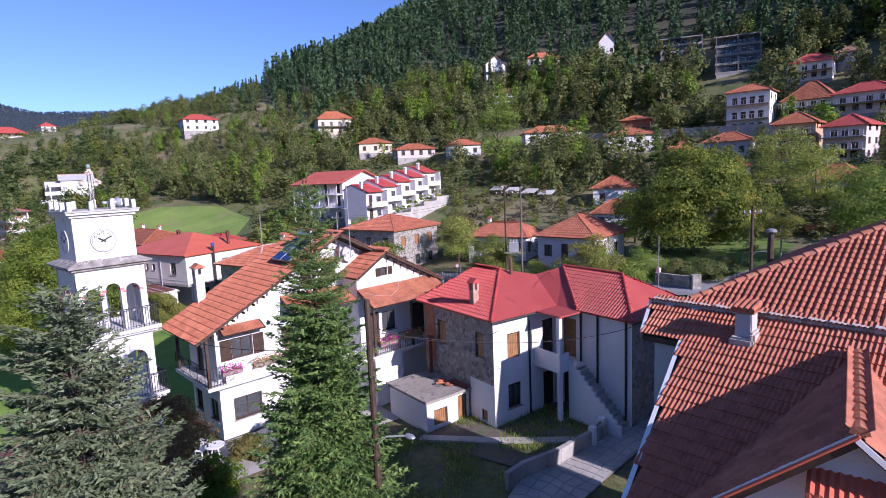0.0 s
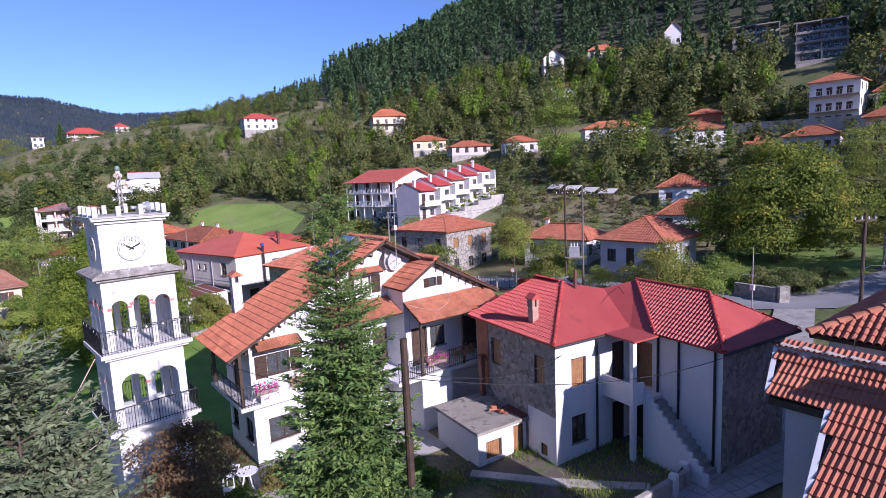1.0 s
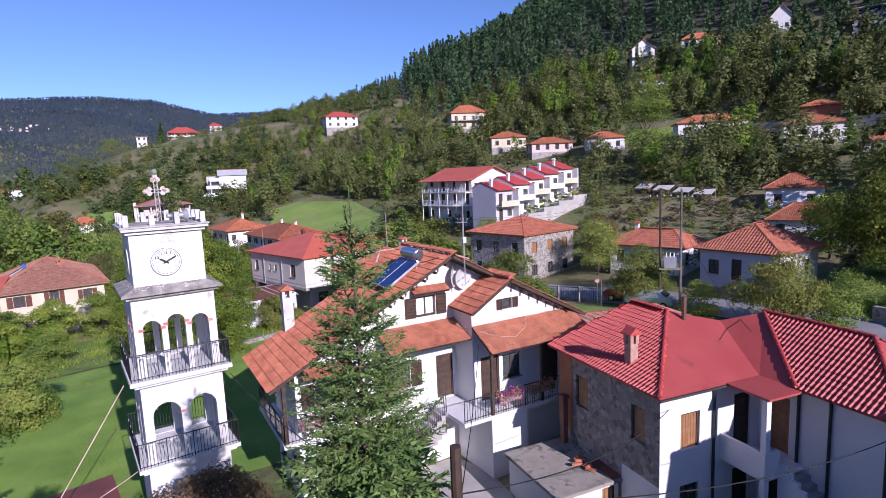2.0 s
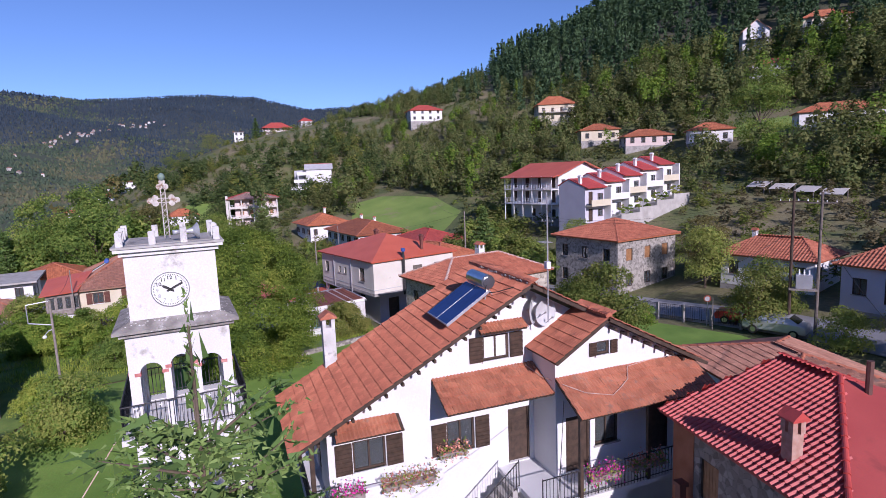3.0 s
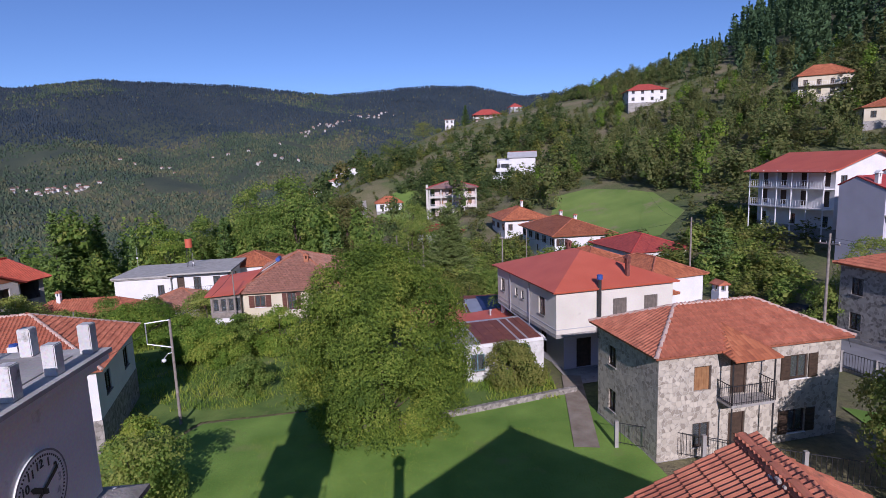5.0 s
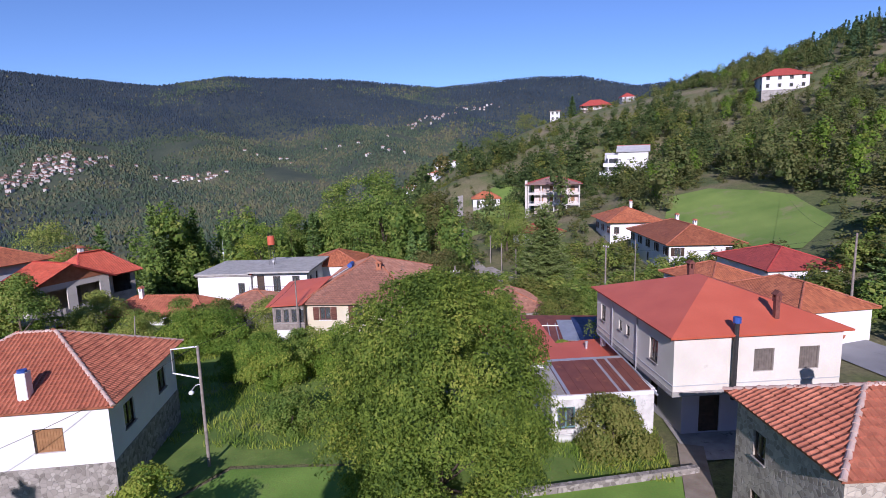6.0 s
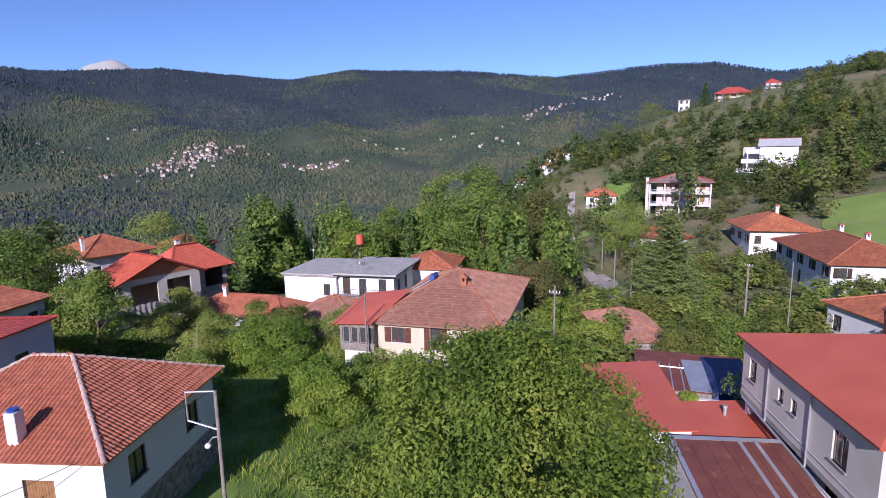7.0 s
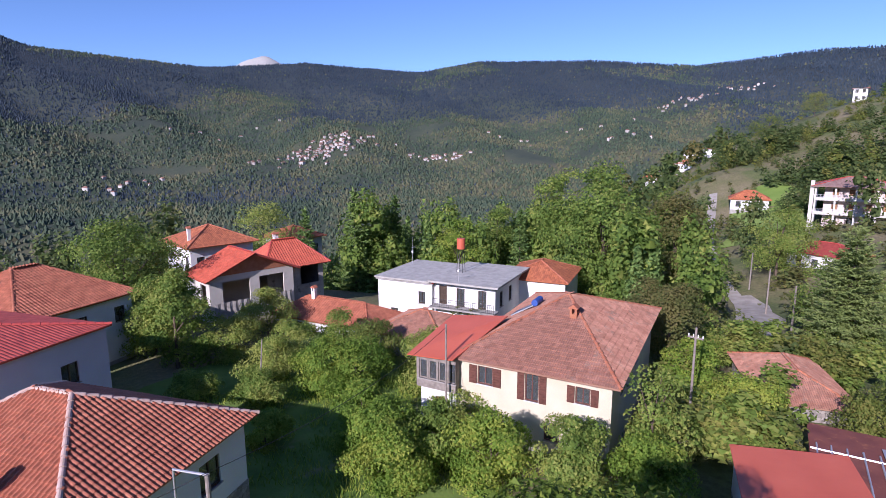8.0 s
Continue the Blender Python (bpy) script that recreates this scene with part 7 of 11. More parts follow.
# ---- the close tiled houses ----
def near_tiled_house():
    t = thing("tiled_house", -5.7, 17.4, 0, 0, "house with a mossy terracotta roof, mortared ridge and chimney", "house")
    k = 0.54
    zr = 9.17
    L = lambda x, y, z: (x + 5.7, y - 17.4, z)
    zp = lambda y: zr - k * (17.4 - y)
    main = [L(-4.45, 8.2, zp(8.2)), L(6.5, 8.2, zp(8.2)), L(6.5, 16.3, zp(16.3)), L(-5.75, 16.3, zp(16.3))]
    upper = [L(-6.75, 16.3, zp(16.3)), L(6.5, 16.3, zp(16.3)), L(6.5, 17.4, zr), L(-7.05, 17.4, zr)]
    back = [L(6.5, 22.4, zr - k * 5), L(-7.05, 22.4, zr - k * 5), L(-7.05, 17.4, zr), L(6.5, 17.4, zr)]
    s = Shape()
    for p in (main, upper, back):
        roof_plane(s, p, 0.12)
    rf = part("roof", s, DARK_WOOD, t, "terracotta tiled roof with a mortared ridge")
    lay_tiles(rf, [main, upper], TERRACOTTA, 0.2, 0.31, "flat", 300, (1.2, -3.0), 21)
    lay_tiles(rf, [back], TERRACOTTA, 0.2, 0.31, "flat", seed=22)
    cap = Shape()
    rnd = random.Random(4)
    for i in range(34):
        x = -7.0 + 0.4 * i
        part("ridge_tile", Shape().tube(L(x, 17.42, zr + 0.03), L(x + 0.44, 17.42, zr + 0.0), 0.12 + rnd.uniform(-0.01, 0.02), 0.10, n=9), MORTAR, t)
        cap.ball(L(x + rnd.uniform(0.05, 0.35), 17.42 + rnd.choice((-0.12, 0.12)), zr - 0.02), 0.13, 0.09, 0.06, 7, 4)
    tagged(part("ridge_mortar", cap, MORTAR, t, "grey mortar along the ridge"), kind="stuff")
    barge = Shape()
    for a, b in (((-5.78, 16.3), (-4.5, 8.2)), ((-7.08, 17.4), (-6.8, 16.3))):
        pa, pb = Vector(L(*a, zp(a[1]))), Vector(L(*b, zp(b[1])))
        d = Vector((0.05, 0, 0))
        for o in (Vector((0, 0, 0.06)),):
            barge.face([pa - d + o, pb - d + o, pb + d + o, pa + d + o])
            barge.face([pa - d + o, pa - d - Vector((0, 0, 0.2)), pb - d - Vector((0, 0, 0.2)), pb - d + o])
    part("barge_board", barge, WHITE_PAINT, t)
    part("eave_board", Shape().box(*L(-6.75, 16.24, zp(16.3) - 0.16), *L(-5.7, 16.3, zp(16.3) - 0.02)), DARK_WOOD, t)
    # stack with a tile cap and mortar flashing
    c = Shape().box(*L(-4.66, 16.55, 8.3), *L(-4.30, 16.95, 9.42))
    part("chimney", c, GREY, t, bevel=0.02)
    part("flashing", Shape().box(*L(-4.74, 16.38, 8.45), *L(-4.22, 16.62, 8.86)).box(*L(-4.34, 16.42, 8.5), *L(-4.2, 17.0, 9.0)), MORTAR, t, bevel=0.05)
    cp = Shape().box(*L(-4.72, 16.5, 9.42), *L(-4.24, 17.0, 9.46))
    for i in range(4):
        cp.tube(L(-4.67 + 0.125 * i, 16.5, 9.5), L(-4.67 + 0.125 * i, 17.02, 9.6), 0.065, n=8)
    part("chimney_cap", cp, TERRACOTTA, t)
    ops = [(3, 4.0, 5.2, 1.0, 1.2, "w"), (3, 2.0, 2.0, 1.0, 1.2, "w")]
    outline_walls(t, [L(-4.3, 9.0, 0)[:2], L(6.2, 9.0, 0)[:2], L(6.2, 21.8, 0)[:2], L(-5.0, 21.8, 0)[:2]], -0.5, 4.5, GREY, [])
    up = Shape()
    for a, b in (((-5.0, 16.3), (-4.3, 9.0)), ((-6.5, 17.3), (-6.5, 16.4)), ((-6.5, 21.8), (-6.5, 17.3))):
        up.face([L(*a, -0.5), L(*b, -0.5), L(*b, zp(b[1]) - 0.15 if b[1] <= 17.4 else zr - k * (b[1] - 17.4) - 0.15), L(*a, zp(a[1]) - 0.15 if a[1] <= 17.4 else zr - k * (a[1] - 17.4) - 0.15)])
    up.face([L(-5.0, 16.3, -0.5), L(-5.0, 16.3, zp(16.3) - 0.15), L(-6.5, 16.4, zp(16.3) - 0.15), L(-6.5, 16.4, -0.5)])
    up.face([L(-4.3, 9.0, 4.5), L(6.2, 9.0, 4.5), L(6.2, 9.0, zp(9.0) - 0.14), L(-4.3, 9.0, zp(9.0) - 0.14)])
    up.face([L(6.2, 9.0, 4.5), L(6.2, 21.8, 4.5), L(6.2, 21.8, 6.6), L(6.2, 17.4, zr - 0.14), L(6.2, 9.0, zp(9.0) - 0.14)])
    up.face([L(6.2, 21.8, 4.5), L(-5.0, 21.8, 4.5), L(-5.0, 21.8, 6.6), L(6.2, 21.8, 6.6)])
    part("upper_wall", up, GREY, t)
    # cross gable towards the south
    zc, kk, lo = 8.8, 0.87, 2.6
    A, B = Vector((-1.62 + 5.7, 12.63 - 17.4, zc)), Vector((-2.36 + 5.7, 16.75 - 17.4, zc))
    run = (B - A).normalized()
    out = Vector((run.y, -run.x, 0))
    down = lambda p, sg, q: p + out * (sg * q) - Vector((0, 0, kk * q))
    west = [down(B, -1, lo), down(A, -1, lo), A, B]
    east = [down(A, 1, lo), down(B, 1, lo), B, A]
    s = Shape()
    roof_plane(s, west, 0.1), roof_plane(s, east, 0.1)
    r2 = part("cross_roof", s, DARK_WOOD, t)
    lay_tiles(r2, [west, east], TERRACOTTA, 0.2, 0.31, "flat", seed=23)
    ridge_line(r2, A + Vector((0, 0, 0.04)), B + Vector((0, 0, 0.04)), PALE_TERRACOTTA, 0.12, step=0.34)
    G = A + run * 0.35
    g = Shape()
    g.face([Vector((*down(G, -1, lo - 0.3).xy, 4.0)), Vector((*down(G, 1, lo - 0.3).xy, 4.0)), down(G, 1, lo - 0.3) - Vector((0, 0, 0.12)), G - Vector((0, 0, 0.12)), down(G, -1, lo - 0.3) - Vector((0, 0, 0.12))])
    part("cross_gable", g, WHITE, t)
    for sg in (-1, 1):
        pa, pb = A - run * 0.03, down(A - run * 0.03, sg, lo)
        bb = Shape()
        roof_plane(bb, [pa + Vector((0, 0, 0.01)), pb + Vector((0, 0, 0.01)), pb + run * 0.07, pa + run * 0.07], 0.08)
        part("barge_board", bb, WHITE_PAINT, t)
    part("barge_trim", Shape().tube(A - run * 0.02 + Vector((0, 0, 0.05)), down(A - run * 0.02, -1, lo) + Vector((0, 0, 0.05)), 0.035, n=6), RED_METAL, t)
    # scalloped red awning over the gable window
    at = lambda u, v, z: G + out * u - run * v + Vector((0, 0, z - zc))
    aw = Shape()
    for i in range(12):
        u0 = -0.62 + 0.12 * i
        for a0, b0, c0, d0 in ((0.0, 0.0, 0.06, 0.035), (0.06, 0.035, 0.12, 0.0)):  # rounded ribs
            aw.face([at(u0 + a0, 0.02, 8.04 + b0), at(u0 + c0, 0.02, 8.04 + d0), at(u0 + c0, 0.5, 7.84 + d0), at(u0 + a0, 0.5, 7.84 + b0)])
            aw.face([at(u0 + a0, 0.5, 7.84 + b0), at(u0 + c0, 0.5, 7.84 + d0), at(u0 + c0, 0.5 + d0, 7.70 - d0), at(u0 + a0, 0.5 + b0, 7.70 - b0)])
    part("window_awning", aw, RED_METAL, t, "small scalloped red awning")
    return t


near_tiled_house()


def round_tiled_house():
    t = thing("tiled_house", -8.2, 24.1, 0, 0, "white house with a large round-tiled terracotta hip roof", "house")
    e, k = 0.0, 0.5
    z0 = 7.8
    w, d = 15.0, 14.0
    a, b, r = 6.9, 13.4, 6.9
    sw, se, ne, nw = (-0.4, -0.4, z0), (w, -0.4, z0), (w, d, z0), (-0.4, d, z0)
    top = z0 + k * 7.2
    rw, re = (6.8, 6.8, top), (w - 6.8, 6.8, top)
    planes = [[sw, se, re, rw], [nw, sw, rw], [ne, nw, rw, re], [se, ne, re]]
    s = Shape()
    for p in planes:
        roof_plane(s, p, 0.15)
    rf = part("roof", s, DARK_WOOD, t)
    lay_tiles(rf, planes[:1], TERRACOTTA, 0.2, 0.30, "round", 200, (2, 1), 31)
    lay_tiles(rf, planes[1:2], TERRACOTTA, 0.2, 0.30, "round", seed=32)
    lay_tiles(rf, planes[2:], TERRACOTTA, 0.3, 0.42, "round", seed=33)
    for p, q in ((sw, rw), (nw, rw), (rw, re)):
        ridge_line(rf, p, q, PALE_TERRACOTTA, 0.15)
    outline_walls(t, [(0, 0), (w - 0.4, 0), (w - 0.4, d - 0.4), (0, d - 0.4)], -0.5, z0 - 0.02, WHITE, [(3, 3, 5.6, 1.0, 1.2, "w"), (3, 8, 5.6, 1.0, 1.2, "w"), (3, 3, 2.4, 1.0, 1.2, "w"), (3, 8, 2.4, 1.0, 1.2, "w"), (0, 0.9, 5.4, 0.8, 1.2, "w")])
    # small side roof rising beyond the ridge of the next house
    return t


round_tiled_house()

# ---- more village houses ----
house(-29.0, 36.0, 0.0, -14, 8.6, 6.8, 3.3, WHITE, ROOF_FAR, 1.0, None, "x", 0.4, [(1, 2.5, 1.3, 0.9, 1.1, "w"), (0, 3.5, 1.3, 0.9, 1.1, "w")], "low white house with an orange tile roof", tiles=tile_cover(FADED_TILE, 0.26, 0.38, "flat", 0, None, 41))
_nb = house(-53.6, -24.2, -0.8, 18, 9.0, 11.0, 6.6, LILAC, ROOF_FAR_RED, 0.9, None, "y", 0.25, [(2, 2.2, 3.9, 1.0, 1.2, "w"), (2, 6.6, 3.9, 1.0, 1.2, "w")], "pale lilac house with a low red roof")
house(-61.5, -38.0, -1.4, 16, 9.0, 11.0, 5.6, WHITE, ROOF_FAR, 2.4, 4.0, "x", 0.5, windows_row(2, 9, 3, 3.2) + windows_row(3, 11, 3, 3.2), "white house with a broad terracotta roof", tiles=tile_cover(TERRACOTTA, 0.26, 0.38, "roll", 0, None, 42))
U1 = house(-80.75, -37.9, -2.62, -10, 9.2, 5.0, 5.7, EGGSHELL, ROOF_FAR_RED, 2.0, 0, "y", 0.6, [(2, 2.75, 2.75, 2.9, 2.35, "o"), (2, 6.65, 2.75, 2.8, 2.35, "o"), (1, 3.4, 2.9, 1.4, 1.9, "o"), (2, 2.4, 0.2, 2.4, 2.0, "o")],
           "unfinished concrete house with a brick gable and red roof", tiles=tile_cover(RED_CLAY, 0.3, 0.42, "roll", 0, None, 43))
part("brick_gable", Shape().face([(4.6, 2.53, 5.75), (-4.6, 2.53, 5.75), (0, 2.53, 7.6)]), BRICKWORK, U1, "bare brick gable")
for _k, _w in ((0, 2.9), (1, 2.6)):  # creased sheeting hung below the openings
    _s = Shape()
    for _j in range(13):
        _x = (-4.3 if _k else 0.6) + _w * _j / 12 * 1.25
        _s.v += [(_x, 2.56 + 0.05 * (_j % 2), 3.05 - 0.04 * (_j % 3)), (_x + 0.04, 2.66 + 0.10 * (_j % 2), 2.1), (_x, 2.60 + 0.14 * ((_j + 1) % 2), 1.1 + 0.12 * (_j % 3))]
    _s.f += [(3 * _j + _q + 1, 3 * _j + _q, 3 * _j + _q + 3, 3 * _j + _q + 4) for _j in range(12) for _q in range(2)]
    part("hanging_sheet", _s, CONCRETE, U1, "creased grey sheeting")
house(-87.4, -39.2, -3.2, -12, 7.0, 5.4, 6.2, CONCRETE, ROOF_FAR_RED, 2.1, 2.7, "x", 0.7, [(2, 5.2, 3.3, 2.4, 2.2, "o"), (2, 5.0, 0.8, 1.0, 1.2, "w")], "unfinished concrete house wing under a red hip roof", chimneys=[(0.4, -1.2, 8.9, 0.5)], tiles=tile_cover(RED_CLAY, 0.3, 0.42, "roll", 0, None, 47))
house(-85.6, -51.6, -3.4, -10, 7.8, 7.8, 7.8, WHITE, ROOF_FAR, 1.8, None, "x", 0.6, windows_row(2, 7.8, 2, 5.0) + windows_row(1, 7.8, 2, 5.0), "white house with an orange hip roof", chimneys=[(3.2, 2.0, 9.6, 0.35)])
house(-106, -60, -6, -5, 6.5, 6.5, 7.6, GREY, ROOF_FAR, 1.5, None, "x", 0.6, windows_row(2, 6.5, 2, 4.8), "grey house with an orange hip roof among conifers")
house(-82.6, -25.6, -2.5, 8, 5.4, 11.0, 2.35, WHITE, ROOF_FAR, 1.3, 2.4, "y", 0.35, [(1, 3, 0.9, 0.8, 0.9, "w"), (1, 7, 0.9, 0.8, 0.9, "w")], "low white house with terracotta roof half hidden by shrubs", chimneys=[(0.3, -2.5, 4.6, 0.4)], tiles=tile_cover(TERRACOTTA, 0.28, 0.4, "roll", 0, None, 44))
house(-82.4, -14.6, -1.6, 8, 6.0, 6.6, 2.3, STONE, ROOF_FAR_BROWN, 1.3, None, "y", 0.35, [(1, 3, 0.9, 0.8, 0.8, "w")], "low stone outhouse with an old brown tile roof", tiles=tile_cover(FADED_TILE, 0.28, 0.4, "flat", 0, None, 45))
house(-104.5, -14, -4.2, 12, 8, 7, 5.6, WHITE, ROOF_FAR, 1.4, None, "x", 0.4, [], "white house behind the flat roof with an orange hip roof")


def sheet_shed(x, y, z, rot, w, d, h0, h1, wall, roof_mat, label, ops=(), seams=6, seam_mat=None):
    """A lean-to: walls and a sloping sheet roof with raised seams."""
    t = thing("shed", x, y, z, rot, label, "shed")
    outline_walls(t, rect(w, d), 0, min(h0, h1), wall, ops)
    part("plinth", Shape().prism(rect(w, d), -1.2, 0.05), CONCRETE, t)
    e = 0.25
    pl = [(-w / 2 - e, -d / 2 - e, h0), (w / 2 + e, -d / 2 - e, h0), (w / 2 + e, d / 2 + e, h1), (-w / 2 - e, d / 2 + e, h1)]
    s = Shape()
    roof_plane(s, pl, 0.06)
    part("roof", s, roof_mat, t)
    for i in range(seams):
        u = (i + 0.5) / seams
        a, b = Vector(pl[0]).lerp(Vector(pl[1]), u), Vector(pl[3]).lerp(Vector(pl[2]), u)
        part("seam", Shape().tube(a + Vector((0, 0, 0.03)), b + Vector((0, 0, 0.03)), 0.06 if seam_mat else 0.035, n=5), seam_mat or roof_mat, t)
    lo = min(h0, h1)
    for sg in (-1, 1):
        part("side_wall", Shape().face([(sg * w / 2, -d / 2, lo), (sg * w / 2, d / 2, lo), (sg * w / 2, d / 2, h1 - 0.05), (sg * w / 2, -d / 2, h0 - 0.05)]), wall, t)
    return t


def outbuilding():
    """White-walled outbuilding: rusty sheets with pale lap strips behind a low front parapet."""
    t = thing("shed", -62.45, 18.75, -0.6, 106, "white outbuilding with a rusty sheet roof and pale lap strips", "shed")
    outline_walls(t, [(-3.3, -2.12), (2.55, -2.12), (2.55, 2.1), (-3.3, 2.1)], 0, 2.45, WORN_WHITE, [(0, 0.85, 0.75, 1.0, 1.25, "w"), (0, 4.3, 1.35, 1.0, 0.85, "w"), (1, 2.1, 0.0, 0.9, 1.95, "d")], frame_mat=TEAL)
    part("plinth", Shape().prism([(-3.3, -2.12), (2.55, -2.12), (2.55, 2.1), (-3.3, 2.1)], -1.0, 0.05), CONCRETE, t)
    part("parapet", Shape().box(-3.36, -2.2, 2.452, 2.66, -1.98, 2.68).box(2.42, -1.976, 2.452, 2.66, 2.2, 2.74), WHITE, t, "white plastered parapet", bevel=0.02)
    part("flat_slab", Shape().box(-3.36, -1.976, 2.452, -2.40, 2.2, 2.62), CONCRETE, t)
    lo, hi = 2.70, 3.08
    s = Shape()
    roof_plane(s, [(-2.42, -2.06, lo), (2.40, -2.06, lo), (2.40, 2.3, hi), (-2.42, 2.3, hi)], 0.05)
    part("roof", s, RUST_METAL, t)
    at = lambda u, v: Vector((u, v, lo + (hi - lo) * (v + 2.06) / 4.36 + 0.014))
    for u, w in ((-2.30, 0.20), (0.62, 0.17), (1.32, 0.17)):
        n = Shape()
        roof_plane(n, [at(u - w / 2, -2.08), at(u + w / 2, -2.08), at(u + w / 2, 2.1), at(u - w / 2, 2.1)], 0.012)
        part("lap_strip", n, ZINC, t, "pale galvanised strip")
    n = Shape()
    roof_plane(n, [at(-2.45, 2.04), at(2.42, 2.04), at(2.42, 2.32), at(-2.45, 2.32)], 0.05)
    part("ridge_strip", n, ZINC, t, "pale galvanised strip")
    for u in (-1.6, -0.85, -0.1, 1.0, 1.9):
        part("seam", Shape().tube(at(u, -2.06), at(u, 2.05), 0.018, n=5), RUST_METAL, t)
    for sg in (-1, 1):
        part("side_wall", Shape().face([(sg * 2.38, -2.0, 2.45), (sg * 2.38, 2.1, 2.45), (sg * 2.38, 2.1, hi - 0.06), (sg * 2.38, -2.0, lo - 0.06)]), WHITE, t)
    part("back_wall", Shape().face([(-2.38, 2.098, 2.45), (2.38, 2.098, 2.45), (2.38, 2.098, hi - 0.06), (-2.38, 2.098, hi - 0.06)]), WHITE, t)


def washtub():
    """A white enamel tub with a rolled rim, standing on the ground."""
    x, y = -59.55, 16.75
    t = thing("washtub", x, y, float(ground_z(x, y)) + 0.06, 104, "white enamel tub before the outbuilding", "tub")
    ring = lambda a, b: [(a * math.copysign(abs(math.cos(k * math.pi / 12)) ** 0.6, math.cos(k * math.pi / 12)), b * math.copysign(abs(math.sin(k * math.pi / 12)) ** 0.6, math.sin(k * math.pi / 12))) for k in range(24)]
    rows = [(0.56, 0.26, 0.0), (0.66, 0.33, 0.30), (0.70, 0.37, 0.52), (0.73, 0.40, 0.54), (0.70, 0.37, 0.56), (0.64, 0.31, 0.52), (0.55, 0.25, 0.12)]
    s = Shape()
    for a, b, z in rows:
        s.v += [(u, v, z) for u, v in ring(a, b)]
    s.f += [(24 * r + k, 24 * r + (k + 1) % 24, 24 * r + 24 + (k + 1) % 24, 24 * r + 24 + k) for r in range(len(rows) - 1) for k in range(24)]
    s.f += [tuple(range(23, -1, -1)), tuple(range(24 * 6, 24 * 7))]
    part("basin", s, WHITE_PAINT, t, smooth=True)


outbuilding()
washtub()
def cold_frame(x, y, rot):
    """A sloping pale sheet on low posts over a garden bed."""
    t = thing("cold_frame", x, y, float(ground_z(x, y)), rot, "low garden frame roofed with a pale fibre-cement sheet", "garden frame", "garden frames")
    s = Shape()
    roof_plane(s, [(-1.55, -1.1, 0.95), (1.55, -1.1, 0.95), (1.55, 1.1, 1.75), (-1.55, 1.1, 1.75)], 0.04)
    part("sheet", s, EGGSHELL, t)
    for u in (-1.4, 1.4):
        part("post", Shape().box(u - 0.05, -1.0, -0.6, u + 0.05, -0.9, 0.95), GREY_WOOD, t)
        part("post", Shape().box(u - 0.05, 0.9, -0.6, u + 0.05, 1.0, 1.66), GREY_WOOD, t)


for _x, _y, _a in ((-76.2, 91.0, 8), (-72.6, 91.6, 12), (-68.9, 92.2, 6), (-65.4, 92.9, 14)):
    cold_frame(_x, _y, _a)
_rs = sheet_shed(-79.4, 17.2, -1.9, 95, 7.0, 5.6, 1.55, 2.05, GREY_WOOD, RUST_METAL, "low wooden shed with a rusty sheet roof under a blue tarpaulin", seams=0)
for _u in (-3.4, -2.75, -2.05, -1.35, -0.65):
    part("lap_strip", Shape().tube((_u, -3.05, 1.58), (_u, 0.9, 1.93), 0.05, n=5), ZINC, _rs, "pale galvanised strip")
part("lap_strip", Shape().tube((-3.7, 0.3, 1.87), (0.2, 0.3, 1.87), 0.06, n=5), ZINC, _rs, "pale galvanised strip")
_s = Shape()
roof_plane(_s, [(-0.3, -3.08, 1.63), (1.1, -3.08, 1.63), (0.9, 1.6, 2.04), (-0.5, 1.6, 2.04)], 0.03)
part("zinc_sheet", _s, ZINC, _rs, "pale galvanised sheet")
_s, _k = Shape(), 0
for _j in range(7):  # the tarpaulin hangs in folds
    _x = 1.05 + 0.46 * _j
    _z = 0.05 * (_j % 2)
    _s.v += [(_x, -3.22, 0.95 + _z), (_x, -3.12, 1.66 + _z), (_x - 0.1, 0.0, 1.92 + _z), (_x - 0.15, 2.3, 2.10 + _z)]
_s.f += [(4 * _j + _q, 4 * _j + _q + 4, 4 * _j + _q + 5, 4 * _j + _q + 1) for _j in range(6) for _q in range(3)]
part("tarpaulin", _s, TARP, _rs, "blue tarpaulin in folds")
sheet_shed(-70.6, 13.7, -1.0, 14, 9.0, 4.4, 2.3, 2.7, WHITE, RED_METAL, "long low shed with a bright red sheet roof", seams=0)
sheet_shed(-68.6, 18.4, -0.9, 14, 4.4, 3.6, 2.2, 2.5, WHITE, RED_METAL, "small shed with a bright red sheet roof", seams=0)
house(-91.2, 11.8, -2.9, 20, 8.6, 5.4, 2.2, STONE, ROOF_FAR_BROWN, 1.2, None, "x", 0.35, [], "low ruined house with an old tile roof", tiles=tile_cover(FADED_TILE, 0.28, 0.4, "flat", 0, None, 46))
house(-71.5, 31.5, -0.6, 20, 5.2, 4.6, 3.6, WHITE, ROOF_FAR, 1.0, None, "x", 0.4, [], "low white house with a terracotta roof behind the red-roofed house")
house(-152.0, 13.2, -3.6, 60, 9.0, 6.0, 3.0, WHITE, ROOF_FAR_RED, 1.4, None, "x", 0.5, [(0, 2.0, 0.2, 0.9, 1.9, "d"), (0, 4.5, 0.9, 1.0, 1.0, "w"), (0, 7.0, 0.9, 1.0, 1.0, "w")], "low white house with a red roof beside the gravel yard")
house(-82, 36.5, -1.0, 20, 9.5, 6.5, 3.8, WHITE, ROOF_FAR, 1.3, None, "x", 0.4, windows_row(0, 9.5, 3, 1.6), "white house with terracotta roof beside the road")
